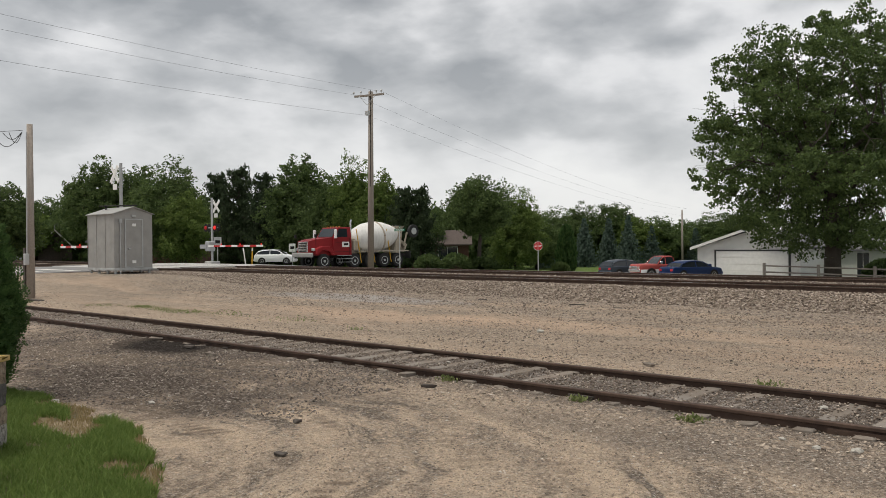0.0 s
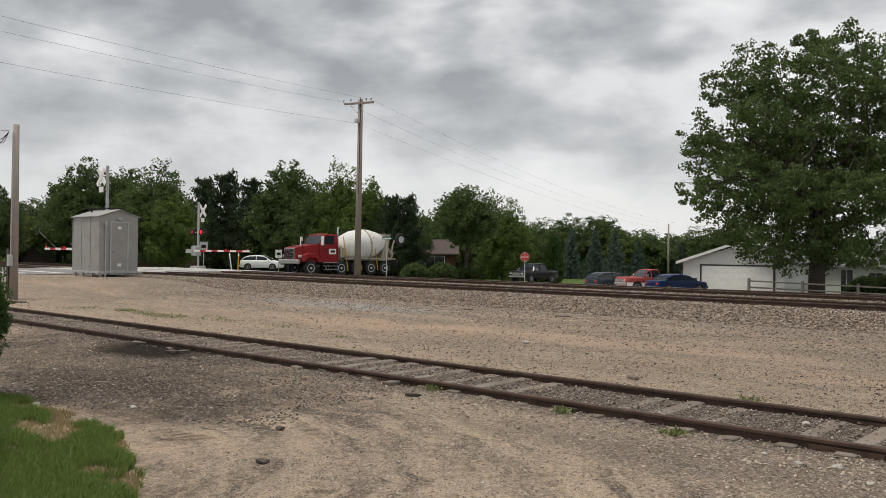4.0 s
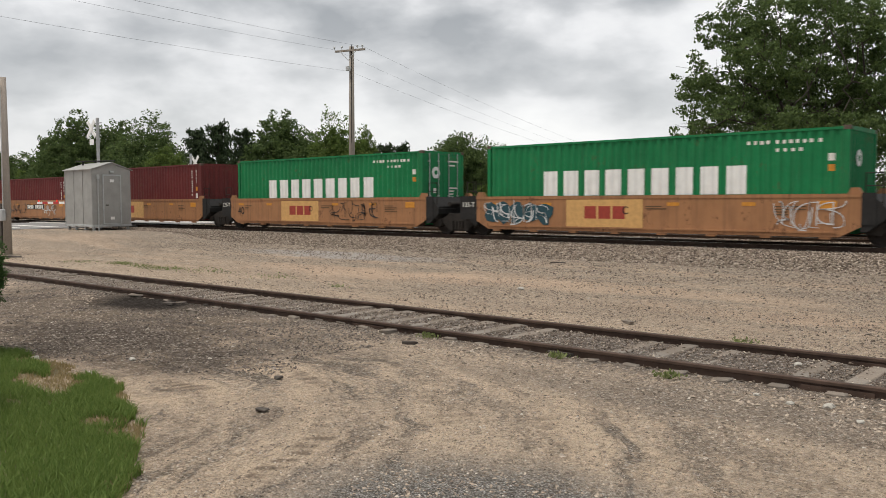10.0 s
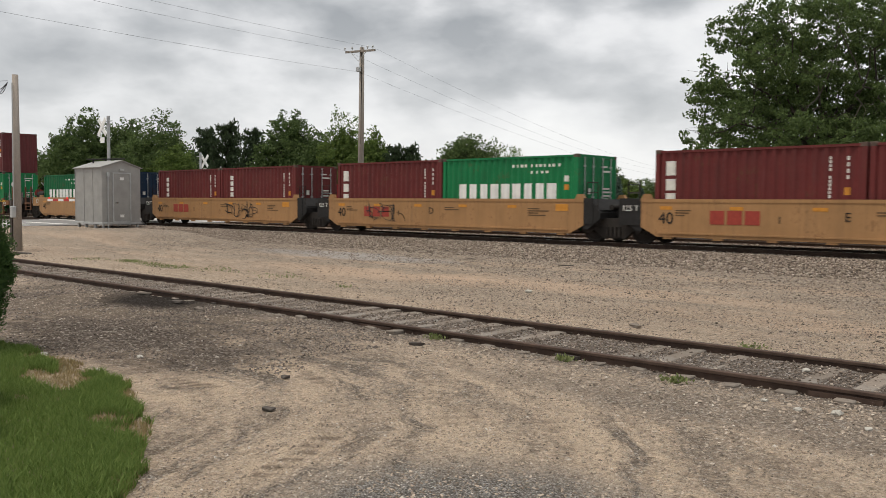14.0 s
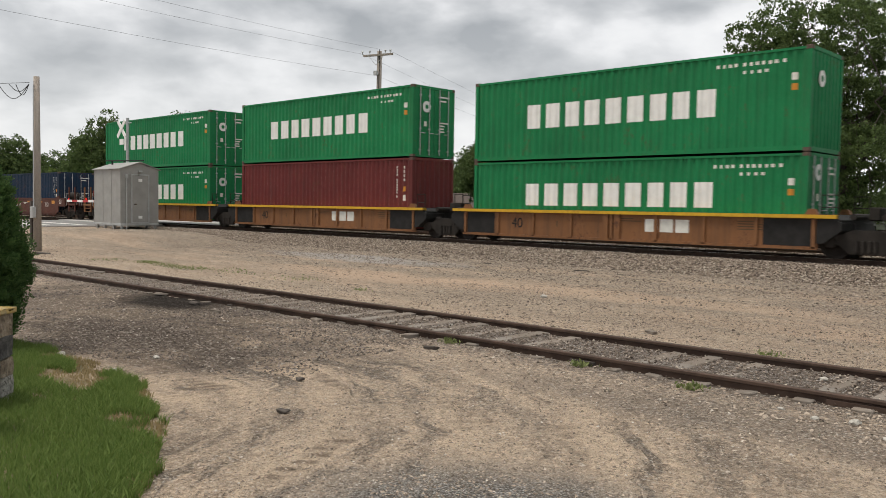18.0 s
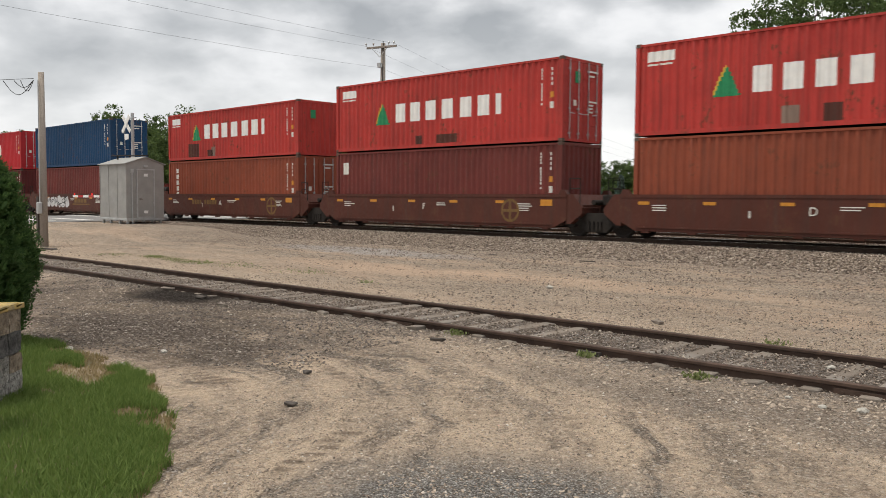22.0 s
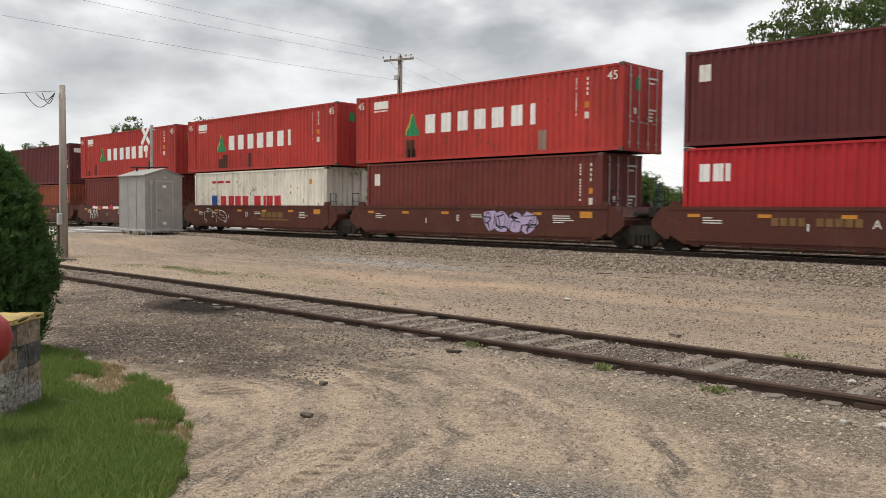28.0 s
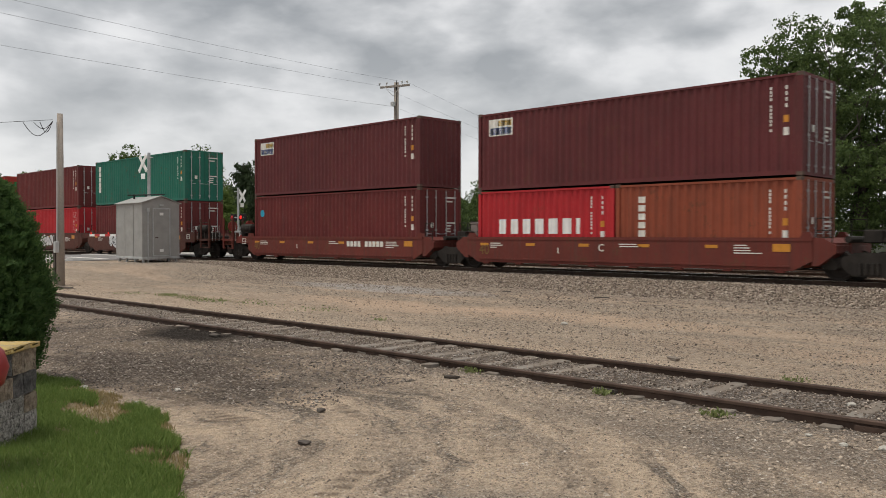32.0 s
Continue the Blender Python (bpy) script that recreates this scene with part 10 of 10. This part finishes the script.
def gatepost():
    t = thing("stone_gatepost", pose(-7.782, 2.285, 0.0, 0, 0, 44), "rough mottled stone gatepost with a yellowed cap", "gatepost")
    def stone(name, lo, mid, hi, sc):
        m = Mat(name, 0.95)
        c = m.ramp(m.noise(sc, 7, 0.8), [(0.40, lo), (0.49, mid), (0.62, hi)])
        m.color(m.mix(m.grey(m.noise(7, 4, 0.6), 0.45, 0.7, 0, 0.6), c, shade(mid, 0.5)))
        m.bump(m.noise(sc * 0.8, 7, 0.8), 1.0, 0.05)
        return m.m
    pale = stone("mottled_stone", (0.05, 0.046, 0.043), (0.40, 0.375, 0.335), (0.64, 0.61, 0.56), 26)
    dark = stone("dark_fieldstone", (0.06, 0.058, 0.058), (0.12, 0.115, 0.11), (0.20, 0.19, 0.18), 18)
    tan = stone("tan_fieldstone", (0.14, 0.11, 0.08), (0.32, 0.25, 0.18), (0.46, 0.39, 0.30), 16)
    mortar = stone("rough_mortar", (0.10, 0.095, 0.085), (0.30, 0.28, 0.25), (0.45, 0.43, 0.39), 40)
    cap = Mat("lichened_cap", 0.9)
    cap.color(cap.ramp(cap.noise(9, 6, 0.7), [(0.35, (0.30, 0.25, 0.16)), (0.55, (0.44, 0.31, 0.10)), (0.7, (0.52, 0.39, 0.17))]))
    cap.bump(cap.noise(30, 5), 0.6, 0.03)
    r = random.Random(9)
    bm = bmesh.new()
    box(bm, -0.285, 0.285, -0.285, 0.285, -0.12, 0.815)
    part("core", bm, mortar, t, "rough mortar between the stones")
    z = -0.1
    for course, h in enumerate((0.20, 0.17, 0.16, 0.19, 0.20)):
        cuts = [(-0.31, r.uniform(-0.16, -0.02)), (0, r.uniform(0.05, 0.17)), (0, 0.31)]
        cuts = [(cuts[0][0], cuts[0][1]), (cuts[0][1], cuts[1][1]), (cuts[1][1], 0.31)]
        for a, b in cuts:
            for c0, c1 in ((-0.31, -0.08), (-0.08, 0.09), (0.09, 0.31)):
                if -0.3 < a and b < 0.3 and c0 == -0.08:
                    continue
                bm = bmesh.new()
                box(bm, a + 0.006, b - 0.006, c0 + 0.006, c1 - 0.006, z + 0.006, z + h - 0.006)
                bmesh.ops.subdivide_edges(bm, edges=bm.edges[:], cuts=2, use_grid_fill=True)
                for v in bm.verts:
                    k = noise.noise_vector(v.co * 9 + Vector((course, 0, 3)))
                    v.co += k * 0.022
                mt = (pale, pale, r.choice((pale, tan)), dark if r.random() < 0.6 else tan, dark if r.random() < 0.7 else tan)[course]
                part("stone", bm, mt, t, bevel=0.0)
        z += h
    bm = bmesh.new()
    box(bm, -0.325, 0.325, -0.325, 0.325, z - 0.005, z + 0.065)
    bmesh.ops.subdivide_edges(bm, edges=bm.edges[:], cuts=5, use_grid_fill=True)
    for v in bm.verts:
        if v.co.z > z + 0.05:
            v.co.z -= 0.05 * max(abs(v.co.x), abs(v.co.y)) ** 3 / 0.033 * 0.8
        v.co += noise.noise_vector(v.co * 8) * 0.010
    part("cap", bm, cap.m, t, "yellow-lichened cap stone", smooth=True)


gatepost()


def red_tank():
    # Stand-in for an unidentified soft red shape; the tank form and legs are made up.
    t = thing("red_tank", pose(-6.78, 1.93, 0.0, 0, 0, 20), "rounded unidentified red shape on an added short stand", "tank")
    red = plain("shape_red", (0.26, 0.03, 0.03), 0.4, 0, 0.12, 4)
    bm = bmesh.new()
    lathe(bm, [(0, 0.03), (0.03, 0.13), (0.10, 0.20), (0.22, 0.235), (0.34, 0.20), (0.41, 0.13), (0.44, 0.03)], (0, 0, 0.60), (0, 0, 2), 24)
    part("shape_body", bm, red, t, smooth=True)
    for k in range(3):
        bm = bmesh.new()
        a = k * 2.094
        tube(bm, (0.14 * math.cos(a), 0.14 * math.sin(a), 0.68), (0.18 * math.cos(a), 0.18 * math.sin(a), -0.05), 0.018, n=6)
        part("leg", bm, M_BLACK, t)


red_tank()


def lawn_edge(x):
    """Far limit of the grass at x."""
    pts = ((-30, 3.0), (-14, 3.3), (-11, 3.9), (-9.1, 4.0), (-7.7, 3.9), (-6.45, 3.4), (-5.45, 2.88), (-4.75, 2.38), (-4.1, 1.4), (-3.6, 0.0), (-3.2, -2.0), (-2.9, -7.0))
    for (a, ya), (b, yb) in zip(pts, pts[1:]):
        if a <= x <= b:
            return ya + (yb - ya) * (x - a) / (b - a) + 0.22 * noise.noise((x * 1.9, 1.0, 0)) + 0.10 * noise.noise((x * 6.3, 4.0, 0))
    return -9


def lawn():
    bm = bmesh.new()
    rows = []
    for i in range(60):
        x = -16 + 13.05 * i / 59
        e = lawn_edge(x)
        row = []
        for k, s in enumerate((0.0, 0.1, 0.3, 0.6, 1.2, 2.5, 5.0)):
            y = e - s
            row.append(bm.verts.new((x, y, gz(x, y) + (-0.02, 0.02, 0.04, 0.05, 0.05, 0.05, 0.03)[k])))
        rows.append(row)
    for A, B in zip(rows, rows[1:]):
        for i in range(6):
            bm.faces.new((A[i], A[i + 1], B[i + 1], B[i]))
    soil = Mat("lawn_soil", 0.95)
    soil.color(soil.mix(soil.grey(soil.noise(60, 4, 0.7), 0.3, 0.7, 0, 0.6), soil.ramp(soil.noise(1.8, 6, 0.75), [(0.36, (0.10, 0.10, 0.045)), (0.52, (0.27, 0.21, 0.13)), (0.70, (0.48, 0.37, 0.25))]), (0.12, 0.09, 0.06)))
    soil.bump(soil.noise(30, 6, 0.7), 0.8, 0.03)
    me = to_mesh("lawn", bm, True)
    me.materials.append(soil.m)
    tagged(new("lawn", me), "rough patch of green lawn with bare spots", "lawn", kind="structure")
    rng = np.random.default_rng(31)

    def blades(name, n, hi, material, label, test):
        base = []
        while len(base) < n:
            x = rng.uniform(-14, -3.6)
            e = lawn_edge(x)
            y = e - abs(rng.normal()) * 1.3
            if y < -1.5 or x * 0.70 + y * 1.0 < -9.4 or not test(x, y, e):
                continue
            base.append((x, y, gz(x, y) + 0.03 * min(1, (e - y) * 4)))
        b = np.array(base)
        a = rng.uniform(0, 2 * np.pi, n)
        h = rng.uniform(0.5, 1.3, n) * hi
        w = rng.uniform(0.003, 0.006, n)
        lean = rng.normal(size=(n, 2)) * h[:, None] * 0.45
        d = np.stack([np.cos(a) * w, np.sin(a) * w, np.zeros(n)], 1)
        mid = b + np.hstack([lean * 0.35, (h * 0.6)[:, None]])
        tip = b + np.hstack([lean, h[:, None]])
        v = np.stack([b - d, b + d, mid + d * 0.7, mid - d * 0.7, tip], 1).reshape(-1, 3)
        f4 = np.array([(0, 1, 2), (0, 2, 3), (3, 2, 4)])[None] + (np.arange(n) * 5)[:, None, None]
        f4 = f4.reshape(-1, 3)
        me = bpy.data.meshes.new(name)
        me.vertices.add(len(v))
        me.vertices.foreach_set("co", v.reshape(-1))
        me.loops.add(len(f4) * 3)
        me.loops.foreach_set("vertex_index", f4.reshape(-1))
        me.polygons.add(len(f4))
        me.polygons.foreach_set("loop_start", np.arange(len(f4)) * 3)
        me.update(calc_edges=True)
        me.materials.append(material)
        tagged(new(name, me), label, kind="stuff")
    def bare(x, y):
        edge = max(0.0, 1.0 - (lawn_edge(x) - y) / 1.3)
        if edge < 0.15 or y < 2.75:
            return False
        return noise.noise((x * 1.5, y * 1.9, 2.0)) + 0.4 * noise.noise((x * 5, y * 5, 4.0)) > 0.38 - 0.42 * edge
    blades("grass", 120000, 0.085, M_GRASS, "tufts of fresh green grass on the lawn", lambda x, y, e: not bare(x, y))
    blades("dry_grass", 7000, 0.05, M_STRAW, "dry straw-coloured grass on bare spots", lambda x, y, e: bare(x, y) or e - y < 0.15)


lawn()


M_WEED = leaf_material("weed_leaf", (0.11, 0.145, 0.045), (0.26, 0.29, 0.12))


def weeds():
    rng = np.random.default_rng(77)
    pts = []
    for cx, cy, n, s in ((-23.2, 11.9, 130, 0.28), (-22.0, 11.8, 60, 0.3), (-20.8, 11.9, 120, 0.4), (-25.0, 11.5, 40, 0.4), (-19.0, 12.0, 60, 0.6), (-16.4, 12.2, 40, 0.5), (-13.4, 11.6, 24, 0.12), (-7.4, 7.95, 50, 0.07), (-5.35, 7.9, 36, 0.06), (-3.9, 7.75, 46, 0.07), (-4.2, 10.4, 30, 0.10)):
        for _ in range(n * 2):
            x, y = cx + rng.normal() * s, cy + rng.normal() * s * 0.6
            pts.append((x, y, gz(x, y) + rng.uniform(0.0, 0.06)))
    me = quads("weeds", np.array(pts), 0.019, M_WEED, 78, np.array([0, 0, 0.8]), 1.4)
    tagged(new("weeds", me), "small green weeds between the tracks", kind="stuff")


weeds()


def debris():
    """Sticks, broken tie pieces and pale rocks that lie about; dark slips near the main line imitate shadows."""
    r = random.Random(21)
    spots = ((-5.9, 4.25, 0.16, 20), (-7.3, 7.5, 0.30, 15), (-5.4, 8.05, 0.55, -8), (-14.9, 7.9, 0.5, 30), (-13.2, 7.6, 0.35, 10), (-12.0, 7.3, 0.4, -5), (-12.6, 8.0, 0.3, 40),
             (-29.3, 11.2, 0.9, 20), (-16.5, 19.3, 0.9, 8), (-11.5, 18.8, 0.7, 15), (-13.0, 19.2, 1.2, 20), (-2.0, 18.5, 0.5, 5), (-6.2, 11.0, 0.35, -30), (-6.8, 5.1, 0.10, 0), (-17.8, 18.3, 0.8, -10))
    for x, y, L, a in spots:
        # beyond y = 14 the pieces are added slips in place of faint shadows
        L *= 0.62 if y < 14 else 0.36
        bm = bmesh.new()
        w = min(0.1, 0.03 + 0.07 * L) * (1.0 if y < 14 else 0.45)
        box(bm, -L / 2, L / 2, -w, w, 0, w * 0.8)
        for v in bm.verts:
            v.co += Vector((r.uniform(-0.05, 0.05) * L, r.uniform(-0.3, 0.3) * w, r.uniform(-0.2, 0.3) * w))
        me = to_mesh("wood_scrap", bm, bevel=0.006)
        me.materials.append(M_TIE_DARK if r.random() < 0.7 else M_TIE)
        o = tagged(new("wood_scrap", me), "splintered dark scrap of old tie wood; far ones imitate faint shadows", "wood scrap", "wood scraps on the ground")
        o.matrix_basis = pose(x, y, gz(x, y) + 0.005, 0, 0, a)
    rock = plain("pale_rock", (0.42, 0.395, 0.35), 0.9, 0, 0.1, 9, 0.4)
    for x, y, s in ((-2.3, 7.55, 0.13), (-2.6, 7.45, 0.10), (-1.95, 7.2, 0.09), (-1.9, 8.15, 0.07), (-10.1, 13.6, 0.2), (-8.35, 9.0, 0.08), (-3.1, 9.1, 0.12), (-2.95, 7.6, 0.08), (-9.9, 3.98, 0.13), (-9.3, 4.05, 0.10), (-8.6, 4.02, 0.10), (-9.0, 4.7, 0.11)):
        bm = bmesh.new()
        bmesh.ops.create_icosphere(bm, subdivisions=2, radius=s * 0.36)
        for v in bm.verts:
            v.co *= 1 + 0.6 * noise.noise(v.co * (4 / s) + Vector((x, y, 0)))
            v.co.z *= 0.55
        me = to_mesh("rock", bm)
        me.materials.append(rock)
        o = tagged(new("rock", me), "small pale angular rock on the gravel", "rock", "pale rocks on the ground")
        o.matrix_basis = pose(x, y, gz(x, y) + s * 0.12, 0, 0, x * 70)


debris()


def motions():
    """Everything that moves: the train at an even speed, the pickup that rolls up to the crossing, a passing car."""
    for ob, s, y, z, turn in MOVING:
        walk(ob, [(t, pose(s + SPEED * t, y, z, 0, 0, turn)) for t in (0.0, 16.0, 32.0)])
    steps = ((0.0, 92.0), (1.0, 85.6), (2.0, 79.6), (3.0, 74.0), (4.0, 69.0), (5.0, 65.0), (6.0, 62.3), (7.0, 60.9), (8.0, 60.4), (9.0, 60.3), (32.0, 60.3))
    walk(black_pickup, [(t, on_ground(-50.3, y, -90)) for t, y in steps])
    way = ((0.0, -167.0), (2.0, -145.4), (4.0, -124.0), (6.0, -106.0), (8.0, -94.0), (10.0, -91.0), (32.0, -91.0))
    walk(silver_car, [(t, on_ground(x, 60.5, 0)) for t, x in way])


motions()
